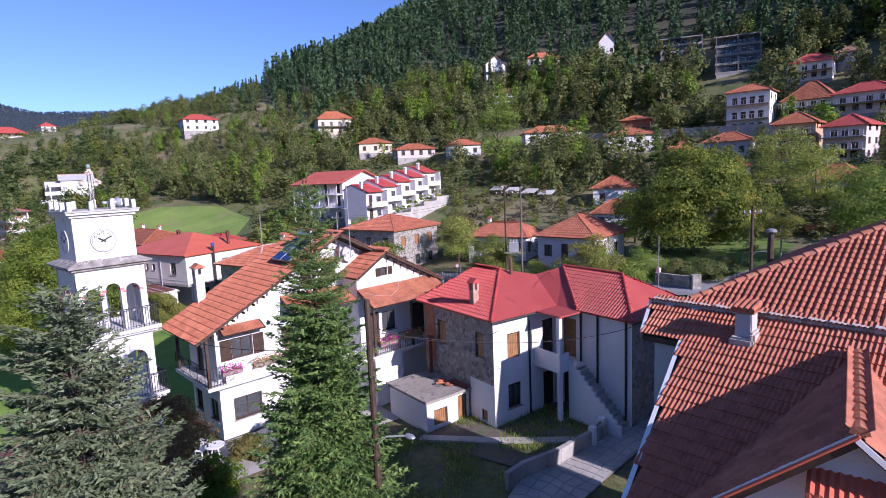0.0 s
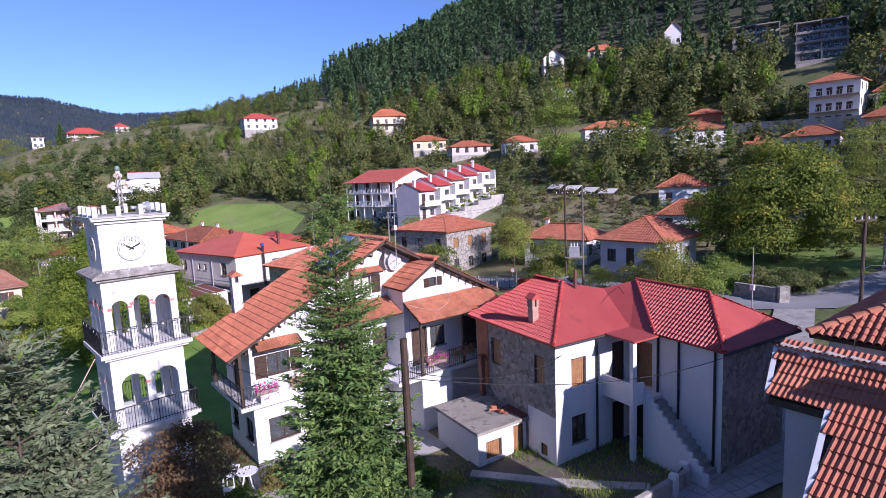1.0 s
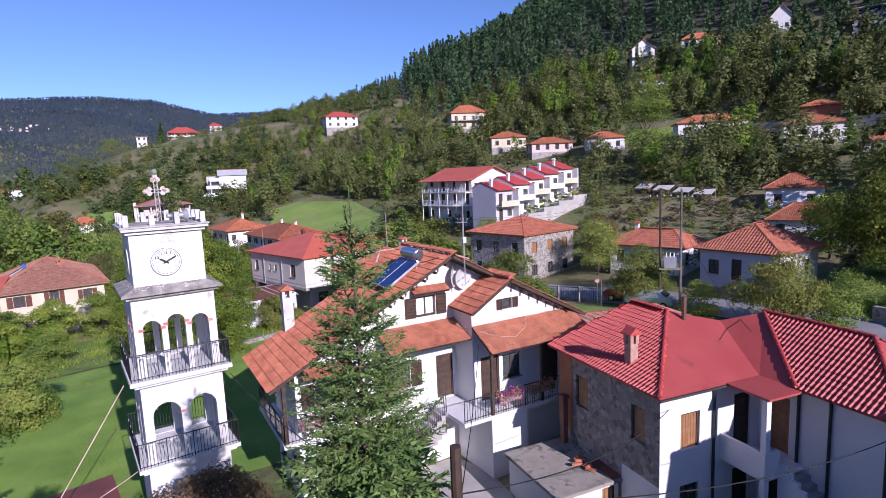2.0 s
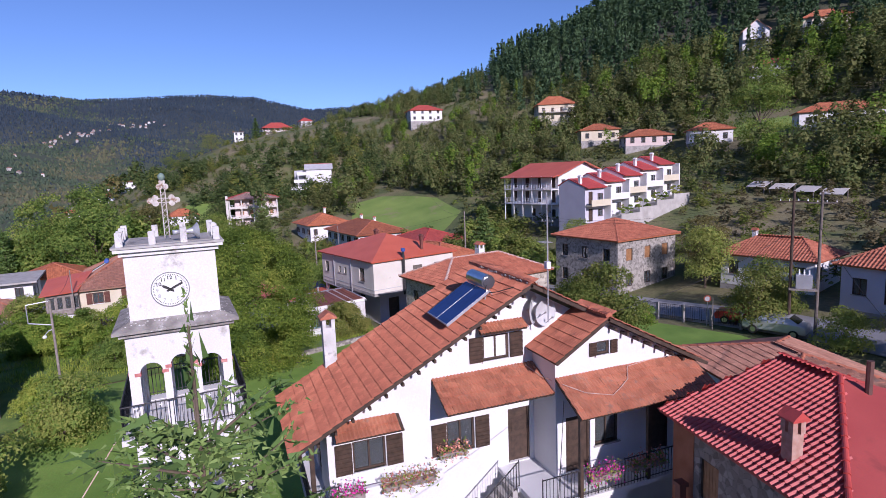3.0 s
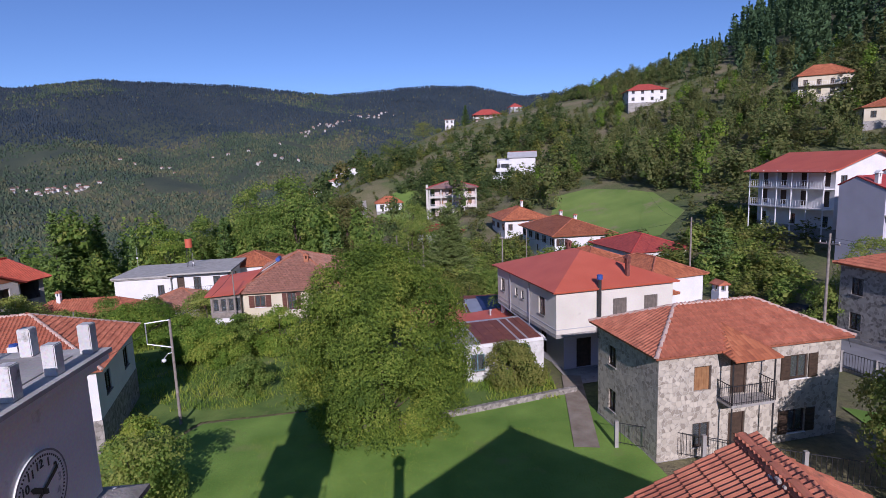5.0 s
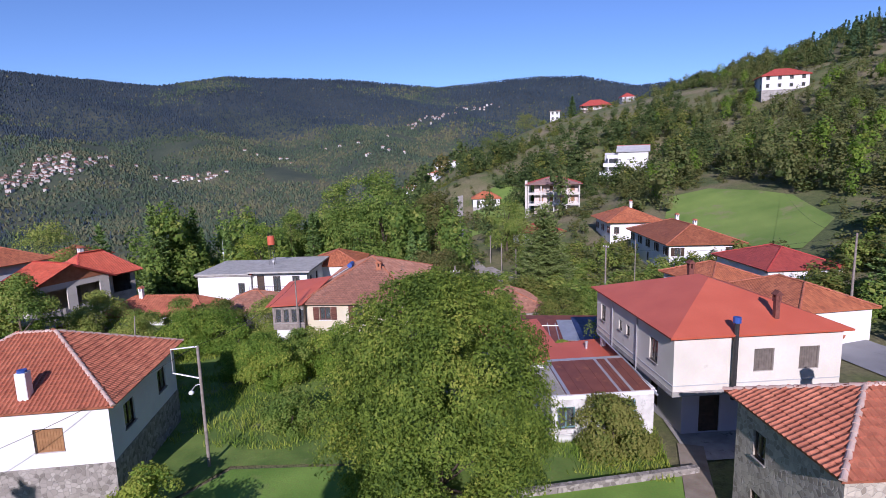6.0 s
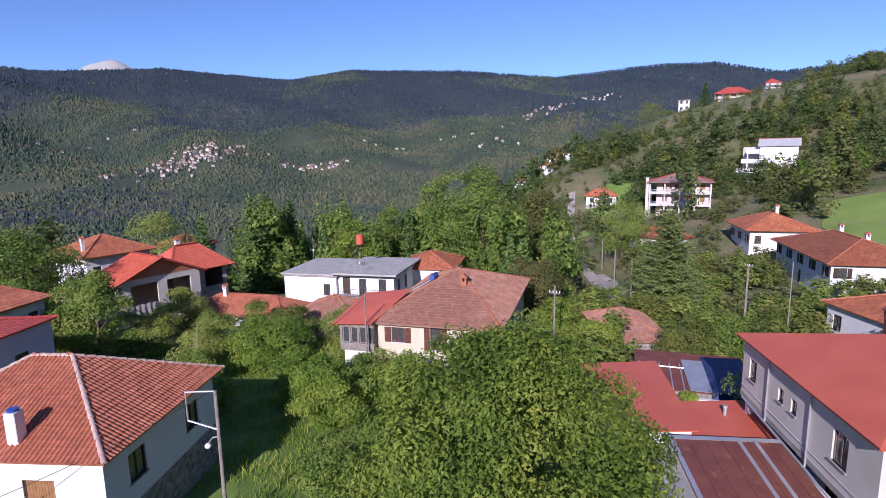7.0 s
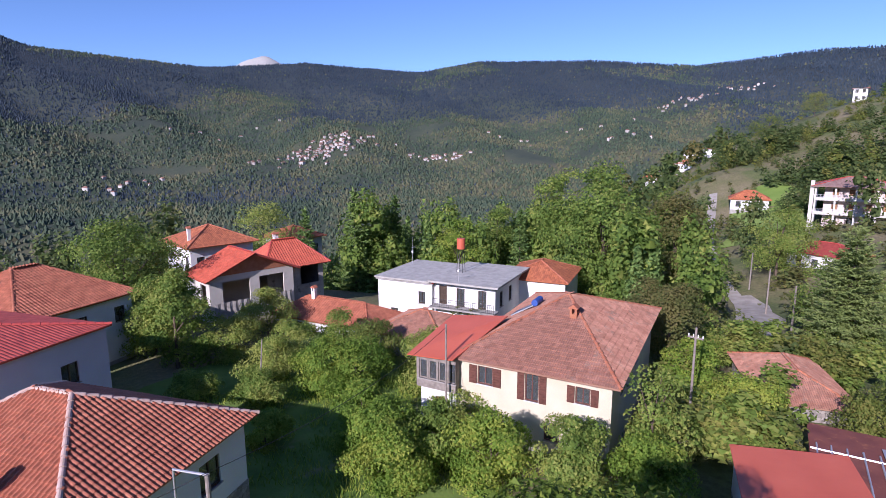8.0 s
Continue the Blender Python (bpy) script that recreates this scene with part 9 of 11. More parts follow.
for _i, (_x, _y, _h, _r, _n, _m, _lab) in enumerate((
        (-25.4, 65.0, 11.2, 6.6, 24000, LEAF_GOLDEN, "large walnut-like tree with yellowing leaves beside the road"),
        (-39.6, 46.9, 4.6, 2.7, 4500, LEAF_TURNING, TURN_LABEL), (-28.2, 48.0, 5.2, 3.1, 5000, LEAF_TURNING, TURN_LABEL), (-33.5, 47.2, 2.7, 1.9, 2600, LEAF, "green shrub beside the road"), (-24.8, 49.6, 2.8, 2.0, 2600, LEAF, "green shrub beside the road"), (-22.4, 54.9, 1.9, 1.9, 6000, LEAF_HILL, "ivy-green hedge above the road"), (-20.3, 55.4, 1.8, 1.9, 6000, LEAF_HILL, "ivy-green hedge above the road"), (-19.2, 57.8, 1.7, 1.8, 5000, LEAF_HILL, "ivy-green hedge above the road"), (-26.4, 55.6, 2.6, 2.4, 2600, LEAF, "green shrub beside the road"), (-30.5, 54.2, 3.0, 2.2, 2600, LEAF, "green shrub beside the road"),
        (-91.5, 109.3, 15.8, 6.2, 5000, LEAF, GREEN), (-26.5, 99.7, 9.3, 5.0, 3600, LEAF, GREEN), (-13.2, 82.1, 6.5, 4.0, 3600, LEAF, GREEN),
        # the tree at (-7.6, 60.5) is added out of view to shade the road
        (-35.2, 70.5, 6.4, 2.9, 4500, LEAF_LIGHT, GREEN), (-9.6, 67.0, 8.6, 3.8, 5000, LEAF, "dark leafy tree beside the road"), (-7.6, 60.5, 8.4, 3.6, 4000, LEAF, "dark leafy tree beside the road"), (-18.8, 86.0, 8.8, 4.2, 5000, LEAF, GREEN), (-20.6, 75.0, 3.6, 3.0, 4000, LEAF_TURNING, "sprawling garden tree by the parked car"), (-42.9, 35.4, 6.0, 3.3, 13000, LEAF_TURNING, "dense olive-green tree behind the road fence"),
        (-42.0, 51.6, 4.4, 2.6, 3600, LEAF_TURNING, TURN_LABEL), (-51.9, 54.5, 6.0, 3.2, 3600, LEAF, GREEN), (-58.8, 19.4, 2.9, 2.1, 7000, LEAF_TURNING, "rounded shrub with pale flowers beside the shed"),
        (-66.0, -4.6, 3.4, 2.2, 5000, LEAF_LIGHT, "young bright green garden tree"), (-71.6, -3.6, 3.0, 1.9, 3000, LEAF, GREEN), (-67.4, -27.6, 7.6, 3.2, 9000, LEAF, "ivy-clad bushy tree beside the garden"),
        (-70.2, -14.0, 4.0, 2.2, 4500, LEAF_LIGHT, "bright green shrub in the garden"), (-64.6, -3.0, 3.2, 2.2, 7000, LEAF_LIGHT, "young bright green garden tree"), (-75.8, -9.0, 4.0, 3.0, 6000, LEAF, "green fruit tree in the garden"),
        (-72.0, -12.8, 3.6, 2.6, 5000, LEAF_LIGHT, "bright green fruit tree in the garden"), (-77.5, -19.5, 3.4, 2.4, 4000, LEAF, GREEN),
        (-70.6, -42.6, 10.5, 5.0, 7000, LEAF, "dark green tree with spreading crown"), (-75.0, -43.4, 7.8, 3.6, 4000, LEAF, GREEN), (-97.5, -56.0, 12.0, 6.6, 5000, LEAF, GREEN), (-66.0, -15.5, 2.6, 1.9, 4500, LEAF, "dark green bush in the shaded garden"), (-69.5, -18.5, 3.2, 2.3, 5000, LEAF, "dark green bush in the shaded garden"), (-73.5, -21.5, 3.0, 2.4, 5000, LEAF, "dark green bush in the shaded garden"), (-71.0, -25.5, 3.4, 2.4, 5000, LEAF, "dark green bush in the shaded garden"), (-76.5, -15.0, 3.6, 2.5, 5500, LEAF_TURNING, "olive-green fruit tree in the garden"), (-64.5, -20.5, 2.2, 1.7, 3500, LEAF, "dark green bush in the shaded garden"), (-63.5, -11.5, 2.0, 1.4, 3500, LEAF_LIGHT, "bright green shrub in the garden"), (-77.0, -29.0, 4.2, 2.8, 5000, LEAF, GREEN), (-68.5, -33.0, 4.6, 2.8, 5000, LEAF, GREEN),
        (-117.0, -10.8, 19.4, 7.4, 9000, LEAF, "very large dark green tree beyond the old house"), (-122.0, -19.5, 19.0, 5.4, 6000, LEAF, GREEN), (-119.8, -28.9, 14, 4.6, 4000, LEAF, GREEN),
        (-112.5, -31.0, 11.5, 4.2, 3600, LEAF_LIGHT, GREEN), (-119.2, -2.8, 15.0, 4.8, 5000, LEAF_AUTUMN, TURN_LABEL), (-144.5, 7.0, 10.8, 5.6, 5000, LEAF, "broad green tree beside the gravel road"),
        (-92.9, 3.0, 7.4, 3.3, 5000, LEAF_AUTUMN, TURN_LABEL), (-97.5, 0.5, 6.5, 3.0, 4000, LEAF_AUTUMN, TURN_LABEL), (-86.2, 17.4, 3.4, 2.9, 5000, LEAF_TURNING, TURN_LABEL), (-88.0, 20.6, 3.6, 3.0, 5000, LEAF, GREEN), (-90.0, 24.0, 3.4, 2.8, 4500, LEAF_TURNING, TURN_LABEL), (-74.4, 17.0, 1.5, 0.9, 2500, LEAF_LIGHT, "small bush by the white garden wall"), (-290.8, -10.4, 9.5, 6.5, 3500, LEAF_TURNING, "round yellowing tree on the spur"), (-291.5, 4.4, 7.5, 6.0, 3000, LEAF_TURNING, "round yellowing tree on the spur"), (-85.4, 6.4, 4.4, 2.6, 5000, LEAF_LIGHT, "bright green shrub beside the houses"),
        (-82.5, 10.0, 3.4, 2.8, 5000, LEAF_LIGHT, "bright green shrub beside the houses"), (-73.4, 6.9, 6.2, 1.9, 1500, LEAF, "thin-leaved tree before the old house"), (-109.2, 14.8, 8.5, 4.0, 4000, LEAF, GREEN),
        (-66.5, -6.6, 3.6, 2.1, 6000, LEAF_LIGHT, "leafy fruit tree before the old house"), (-67.5, -2.8, 3.4, 2.0, 6000, LEAF, "leafy fruit tree before the old house"), (-67.4, 0.8, 4.0, 2.1, 6000, LEAF_LIGHT, "leafy fruit tree before the old house"), (-69.0, 4.2, 4.2, 2.0, 6000, LEAF, "leafy fruit tree before the old house"), (-70.6, 7.4, 3.6, 1.9, 5000, LEAF_LIGHT, "leafy fruit tree before the old house"), (-72.4, 21.8, 4.6, 2.6, 3600, LEAF, GREEN), (-75.0, 25.5, 4.0, 2.4, 3000, LEAF, GREEN), (-59.8, 37.5, 3.2, 2.2, 3000, LEAF, GREEN), (-46.5, 42.3, 1.8, 1.0, 1200, LEAF_LIGHT, "small bush by the fence"),
        (-66.5, 45.8, 4.0, 2.0, 2500, LEAF, GREEN), (-71.0, 52.5, 6.0, 3.2, 3600, LEAF, GREEN), (-68.0, 57.0, 5.0, 2.8, 3000, LEAF_AUTUMN, TURN_LABEL), (-55.5, 58.5, 6.5, 2.6, 3000, LEAF_AUTUMN, TURN_LABEL), (-51.0, 60.5, 4.5, 2.4, 2600, LEAF, GREEN),
        (-23.0, 10.8, 1.6, 1.1, 2500, LEAF_LIGHT, "flowering bush in the garden"), (-24.5, 12.9, 1.2, 0.9, 2200, LEAF_AUTUMN, "reddish bush in the garden"), (-21.8, 15.3, 3.0, 1.1, 3500, LEAF, "climbing shrub by the guesthouse wall"), (-20.6, 17.4, 1.1, 0.8, 1500, LEAF_LIGHT, "low green bush in the garden"),
        (-45.0, 1.0, 3.6, 2.4, 5000, LEAF, GREEN), (-38.5, -1.5, 4.2, 2.6, 5000, LEAF, GREEN), (-49.5, -1.2, 2.6, 1.6, 3500, LEAF_LIGHT, "green shrub on the lawn edge"), (-58.5, 1.2, 2.6, 1.8, 4000, LEAF, "leafy shrub below the large tree"))):
    broadleaf(_x, _y, float(ground_z(_x, _y)) - 0.1, _h, _r, int(_n * (1.05 if _x > -80 else 1.15)), 0.072 + 0.010 * _h if _x > -80 else 0.085 + 0.009 * _h, _m, _lab, 100 + _i, name="shrub" if _h < 3.3 else "tree", category="shrub" if _h < 3.3 else "tree", base=_h * (0.04 if _h < 5 or "ivy" in _lab else 0.14), lobes=30 if _h < 6 else 44)
conifer(-104.0, 15.2, float(ground_z(-104.0, 15.2)) - 0.1, 12.6, 4.8, NEEDLE_BRIGHT, "broad green conifer beside the low roofs", 59, 36, 10, 0.22, 0.085, twig=0.22, power=0.7)
for _i, (_x, _y, _h, _r, _lab) in enumerate(((-103.0, -42.9, 15.4, 3.6, "tall dark green conifer among woods"), (-108.6, -39.8, 15.4, 2.8, "tall dark green conifer among woods"), (-112.5, -46, 14, 3.0, "tall dark green conifer among woods"), (-98, -47.5, 12, 3.0, "dark conifer beyond the unfinished house"),
                                   (-55.6, 118.6, 7.5, 2.2, "dark conifer beside a hillside house"), (-340, 174, 90.9 - float(ground_z(-340, 174)), 5.0, "tall lone conifer on the ridge"), (-303.3, 25.3, 10, 3.2, "dark green conifer on the spur"), (-84.5, 45.5, 8.0, 2.5, "dark green conifer by the road"), (-33.6, -6.5, 9.5, 2.8, "dark green spruce behind the lawn"), (-118, -24, 14, 2.6, "tall dark green conifer among woods"))):
    conifer(_x, _y, float(ground_z(_x, _y)) - 0.1, _h, _r, NEEDLE, _lab, 60 + _i, 20, 7, 0.24 + 0.014 * _h, 0.08 + 0.006 * _h, twig=0.34)

# ---- woods ----
HOUSES = np.array([(o.matrix_world.translation.x, o.matrix_world.translation.y) for o in scene.objects if o.parent is None and "category" in o and o["category"] in ("house", "apartment block", "shed", "outbuilding", "tower")])
_pt = np.array([(0, 3), (-10, 10.7), (-19, 14.4), (-30, 16), (-38, 15.5), (-46, 13)], float)
ROADS = np.array([(-100, 33), (-90, 35.5), (-80, 38), (-73, 40), (-66, 42.5), (-59, 44.5), (-52, 46.5), (-40, 49.5), (-28, 52), (-19.5, 58), (-16, 70), (-17, 90), (-88, 15), (-98, 20.5), (-107, 25.3), (-116, 32.5), (-122, 38), (-128, 44), (-141, 54), (-108, 9), (-122, 7), (-135, 3), (-150, -2.5), (-162, -5), (-175, -8), (-190, -10), (-207, -13), (-120, 7), (-130, 5), (-172, 3), (-180, 3), (-188, 0), (-196, 3), (-204, 2)], float)


def scatter(rnd, n, x0, x1, y0, y1, keep, house_gap=9.0):
    p = np.stack([rnd.uniform(x0, x1, n), rnd.uniform(y0, y1, n)], 1)
    ok = keep(p[:, 0], p[:, 1])
    p = p[ok]
    d = np.min(np.hypot(p[:, None, 0] - HOUSES[None, :, 0], p[:, None, 1] - HOUSES[None, :, 1]), 1)
    q = np.min(np.hypot(p[:, None, 0] - ROADS[None, :, 0], p[:, None, 1] - ROADS[None, :, 1]), 1)
    ok = (d > house_gap) & (q > 4.2)
    for hx, hy in HOUSES[HOUSES[:, 1] > 60]:  # open ground below the hillside houses
        u = np.array((-12 - hx, 12 - hy)) / math.hypot(-12 - hx, 12 - hy)
        along, across = (p[:, 0] - hx) * u[0] + (p[:, 1] - hy) * u[1], np.abs((p[:, 0] - hx) * u[1] - (p[:, 1] - hy) * u[0])
        ok &= ~((along > 0) & (along < 15) & (across < 7) & (rnd.uniform(size=len(p)) < 0.35))
    for hx, hy in ((-82.7, 193), (-58.3, 174)):
        u = np.array((-12 - hx, 12 - hy)) / math.hypot(-12 - hx, 12 - hy)
        along, across = (p[:, 0] - hx) * u[0] + (p[:, 1] - hy) * u[1], np.abs((p[:, 0] - hx) * u[1] - (p[:, 1] - hy) * u[0])
        ok &= ~((along > -6) & (along < 22) & (across < 10))
    return p[ok]


def lumps(x, y, s, seed):
    """Slow variation of cover over the slope, 0 to 1."""
    a = np.random.RandomState(seed).uniform(0, 6.28, 6)
    return 0.5 + 0.25 * np.sin(x * s + a[0] + 1.3 * np.sin(y * s * 0.7 + a[1])) + 0.25 * np.sin(y * s * 1.1 + a[2] + 1.1 * np.sin(x * s * 0.8 + a[3]))


def build_woods():
    rnd = np.random.RandomState(11)
    meadow = lambda x, y: ((x + 136) / 25) ** 2 + ((y - 48) / 12) ** 2 < 1
    meadow2 = lambda x, y: ((x + 98) / 20) ** 2 + ((y - 130) / 10) ** 2 < 1
    # the broad-leaved belt round and above the village
    belt = lambda x, y: ~meadow(x, y) & ~meadow2(x, y) & ((y > 66 - 0.05 * x) | (x < -128)) & (ground_z(x, y) < 48) & (y > 34 - 0.25 * (x + 190) * (x < -190)) & (lumps(x, y, 0.05, 1) > np.where((x < -240) & (y < 75), 0.80, 0.16)) & ~((x > -110) & (y < 92) & (y > 60))
    p = scatter(rnd, 3000, -300, 40, 16, 260, belt, 8.5)
    z = ground_z(p[:, 0], p[:, 1])
    h = rnd.uniform(5, 11, len(p)) * np.where(z > 25, 1.15, 0.9) * np.where(p[:, 0] < -175, 0.68, 1)
    sp = np.column_stack([p, z - 0.5, h, h * rnd.uniform(0.3, 0.46, len(p)), rnd.randint(0, 6, len(p))])
    pick = rnd.uniform(size=len(sp))
    woods("broadleaf_woods", sp[pick < 0.62], LEAF_HILL, "mixed green broad-leaved woods on the slope", leafy_protos(560, 0.090))
    woods("turning_woods", sp[(pick >= 0.62) & (pick < 0.82)], LEAF_AUTUMN, "broad-leaved woods with turning leaves on the slope", leafy_protos(560, 0.090), 5)
    woods("bright_woods", sp[pick >= 0.82], LEAF_LIGHT, "bright green young trees on the slope", leafy_protos(560, 0.090), 6)
    # woods on the near side of the spur
    spur = lambda x, y: (lumps(x, y, 0.07, 41) > 0.22) & (y > 17.5 + 0.1713 * (x + 38))
    p = scatter(rnd, 460, -272, -186, -44, 62, spur, 10)
    z = ground_z(p[:, 0], p[:, 1])
    h = rnd.uniform(3.5, 9.5, len(p)) * np.where(p[:, 0] < -250, 0.62, 1)
    sp = np.column_stack([p, z - 0.5, h, h * rnd.uniform(0.40, 0.54, len(p)), rnd.randint(0, 6, len(p))])
    few = np.arange(len(sp)) % 4 == 1
    q = scatter(rnd, 700, -330, -186, -60, 66, lambda x, y: lumps(x, y, 0.09, 44) > 0.34, 5)
    hq = rnd.uniform(1.0, 2.8, len(q))
    woods("spur_scrub", np.column_stack([q, ground_z(q[:, 0], q[:, 1]) - 0.2, hq, hq * rnd.uniform(0.5, 0.8, len(q)), rnd.randint(0, 6, len(q))]), LEAF_TURNING, "low olive-green scrub on the spur", leafy_protos(110, 0.18), 45)
    woods("spur_woods", sp[~few], LEAF_HILL, "green trees on the near side of the spur", leafy_protos(420, 0.105), 42)
    woods("spur_turning_woods", sp[few], LEAF_TURNING, "yellowing trees on the near side of the spur", leafy_protos(420, 0.105), 43)
    # scrub on the terraces between the houses
    scrub = lambda x, y: ~meadow(x, y) & ~meadow2(x, y) & (((y > 58) & (x > -130)) | (x < -84)) & ~((x > -30) & (y < 66)) & (ground_z(x, y) < 45) & ~((x > -108) & (y < 28) & (y > 14))
    p = np.concatenate([scatter(rnd, 3800, -260, 30, -20, 150, scrub, 5.6), scatter(rnd, 1500, -110, 30, 58, 150, scrub, 5.2)])
    z = ground_z(p[:, 0], p[:, 1])
    h = rnd.uniform(1.2, 3.4, len(p)) * np.where(p[:, 0] < -185, 0.7, 1)
    sp = np.column_stack([p, z - 0.3, h, h * rnd.uniform(0.45, 0.75, len(p)), rnd.randint(0, 6, len(p))])
    pick = rnd.uniform(size=len(sp))
    dry = (p[:, 0] > -86) & (p[:, 0] < -44) & (p[:, 1] > 60) & (p[:, 1] < 94)
    sp[dry, 3:5] *= 0.75
    woods("green_scrub", sp[dry][::2], LEAF_TURNING, "olive-green garden rows and scrub below the terraced row", leafy_protos(110, 0.18), 28)
    woods("brown_scrub", sp[dry][1::2], LEAF_DRY, "dry brown scrub on the slope below the terraced row", leafy_protos(110, 0.18), 27)
    sp, pick = sp[~dry], pick[~dry]
    woods("scrub", sp[pick < 0.6], LEAF_HILL, "green scrub and shrubs on the terraces", leafy_protos(110, 0.18), 7)
    woods("dry_scrub", sp[pick >= 0.6], LEAF_AUTUMN, "dry autumn scrub on the terraces", leafy_protos(110, 0.18), 8)
    # shrubs filling the gardens between the houses
    between = lambda x, y: ~meadow(x, y) & (lumps(x, y, 0.2, 31) > 0.3) & ~((x > -78) & (y > 8) & (y < 24))
    p = scatter(rnd, 700, -132, -69, 6, 62, lambda x, y: between(x, y) & ~((x < -106) & (y < 19)), 7.0)
    dense = lambda x, y: ~((x > -78) & (y < 24)) & ~((x > -95) & (x < -88) & (y < 15))
    p = np.concatenate([p, scatter(rnd, 260, -104, -70, 5, 32, dense, 5.2)])
    z = ground_z(p[:, 0], p[:, 1])
    h = rnd.uniform(1.3, 3.8, len(p))
    sp = np.column_stack([p, z - 0.3, h, h * rnd.uniform(0.45, 0.7, len(p)), rnd.randint(0, 6, len(p))])
    woods("garden_shrubs", sp[::2], LEAF, "green shrubs and fruit trees in the gardens", leafy_protos(420, 0.105), 17)
    woods("garden_bushes", sp[1::2], LEAF_TURNING, "yellowing shrubs in the gardens", leafy_protos(420, 0.105), 18)
    # spruce forest on the hill
    high = lambda x, y: (ground_z(x, y) > np.where(x > -240, 28, 44) + 18 * lumps(x, y, 0.03, 4)) & (y > 60 - 0.2 * (x + 300)) & (y - 4 > 0.505 * (-x - 1))
    p = scatter(rnd, 10500, -620, 160, 60, 520, high, 8)
    z = ground_z(p[:, 0], p[:, 1])
    h = rnd.uniform(9, 17, len(p))
    sp = np.column_stack([p, z - 0.5, h, h * rnd.uniform(0.14, 0.20, len(p)), rnd.randint(0, 4, len(p))])
    # lower spruces and broad-leaved trees where the ridge runs out
    rim = lambda x, y: (ground_z(x, y) > 44) & (y - 4 <= 0.505 * (-x - 1)) & (y - 4 > 0.40 * (-x - 1))
    q = scatter(rnd, 420, -345, -200, 84, 190, rim, 8)
    hq = rnd.uniform(4.5, 9, len(q))
    sp = np.concatenate([sp, np.column_stack([q, ground_z(q[:, 0], q[:, 1]) - 0.5, hq, hq * rnd.uniform(0.16, 0.22, len(q)), rnd.randint(0, 4, len(q))])])
    p = sp[:, :2]
    rim = lambda x, y: (ground_z(x, y) > 42) & (y - 4 <= 0.49 * (-x - 1)) & (y > 66)
    q = scatter(rnd, 620, -345, -200, 66, 190, rim, 8)
    hq = rnd.uniform(2.6, 6.2, len(q))
    woods("ridge_woods", np.column_stack([q, ground_z(q[:, 0], q[:, 1]) - 0.4, hq, hq * rnd.uniform(0.40, 0.54, len(q)), rnd.randint(0, 6, len(q))]), LEAF_HILL, "low green trees along the ridge", leafy_protos(240, 0.14), 47)
    dist = np.hypot(p[:, 0] + 20, p[:, 1] - 10)
    woods("spruce_forest", sp[dist < 330], NEEDLE_FAR, "dense dark spruce forest on the mountainside", conifer_protos(150, 0.25), 9)
    woods("upper_spruce_forest", sp[dist >= 330], NEEDLE_FAR, "dense dark spruce forest along the ridge", conifer_protos(30, 0.50), 10)
    # woods falling to the valley
    down = lambda x, y: (np.hypot(x + 45, y - 15) > 78) & ((x < -122) | (y < -58) | ((x < -104) & (y < -48))) & (y < 22) & ~((x < -185) & (y > -30)) & (lumps(x, y, 0.02, 7) > 0.15)
    p = scatter(rnd, 2500, -620, 60, -420, 22, down, 10)
    z = ground_z(p[:, 0], p[:, 1])
    h = rnd.uniform(7, 14, len(p))
    sp = np.column_stack([p, z - 0.5, h, h * rnd.uniform(0.30, 0.42, len(p)), rnd.randint(0, 6, len(p))])
    pick = rnd.uniform(size=len(sp))
    close = np.hypot(p[:, 0] + 45, p[:, 1] - 15) < 150
    woods("near_valley_woods", sp[close], LEAF_HILL, "green woods at the edge of the village", leafy_protos(620, 0.085), 16)
    sp, pick = sp[~close], pick[~close]
    woods("valley_woods", sp[pick < 0.75], LEAF_HILL, "green woods falling into the valley", leafy_protos(110, 0.25), 12)
    woods("valley_turning_woods", sp[pick >= 0.75], LEAF_AUTUMN, "turning woods falling into the valley", leafy_protos(110, 0.25), 13)
    # the tall edge of the village above the valley
    edge = lambda x, y: ~((x > -112) & (y > -35) & (y < -8)) & (y < 4 + 0.0 * x)
    p = scatter(rnd, 110, -140, -102, -66, 4, edge, 8.0)
    z = ground_z(p[:, 0], p[:, 1])
    h = rnd.uniform(9, 15, len(p)) - 0.12 * (z + 12)
    sp = np.column_stack([p, z - 0.3, h, h * rnd.uniform(0.26, 0.36, len(p)), rnd.randint(0, 6, len(p))])
    woods("edge_woods", sp[::2], LEAF, "tall green trees at the edge of the village", leafy_protos(1100, 0.075), 19)
    sp[:, 4] *= 0.72
    woods("edge_conifers", sp[1::2], NEEDLE, "dark conifers at the edge of the village", conifer_protos(900, 0.115), 20)
    # the far side of the valley
    n = 125000
    r = 560 + 3110 * rnd.uniform(0, 1, n) ** 0.9
    a = np.radians(rnd.uniform(-92, 24, n))
    x, y = -r * np.cos(a), r * np.sin(a)
    z = ground_z(x, y)
    cover = lumps(x, y, 0.009, 21) * 0.6 + lumps(x, y, 0.027, 22) * 0.4
    up = np.clip((z - 20) / 260, 0, 1)
    keep = cover + 0.42 * up + 0.22 * (r < 1600) + 0.12 * rnd.uniform(-1, 1, n) > 0.33
    for _az, _r, _sp in ((-47, 1750, 40), (-35.3, 1750, 30), (-12.5, 2434, 40), (-7, 2752, 40)):
        c = math.radians(_az)
        keep &= np.hypot(x + 45 + _r * math.cos(c), y - 13 - _r * math.sin(c)) > _sp * rnd.uniform(0.0, 1.6, n)
    x, y, z, r, cover, up = (q[keep] for q in (x, y, z, r, cover, up))
    h = rnd.uniform(4.5, 8.5, len(x)) * (0.75 + r / 4500)
    stand = lumps(x, y, 0.0045, 25)
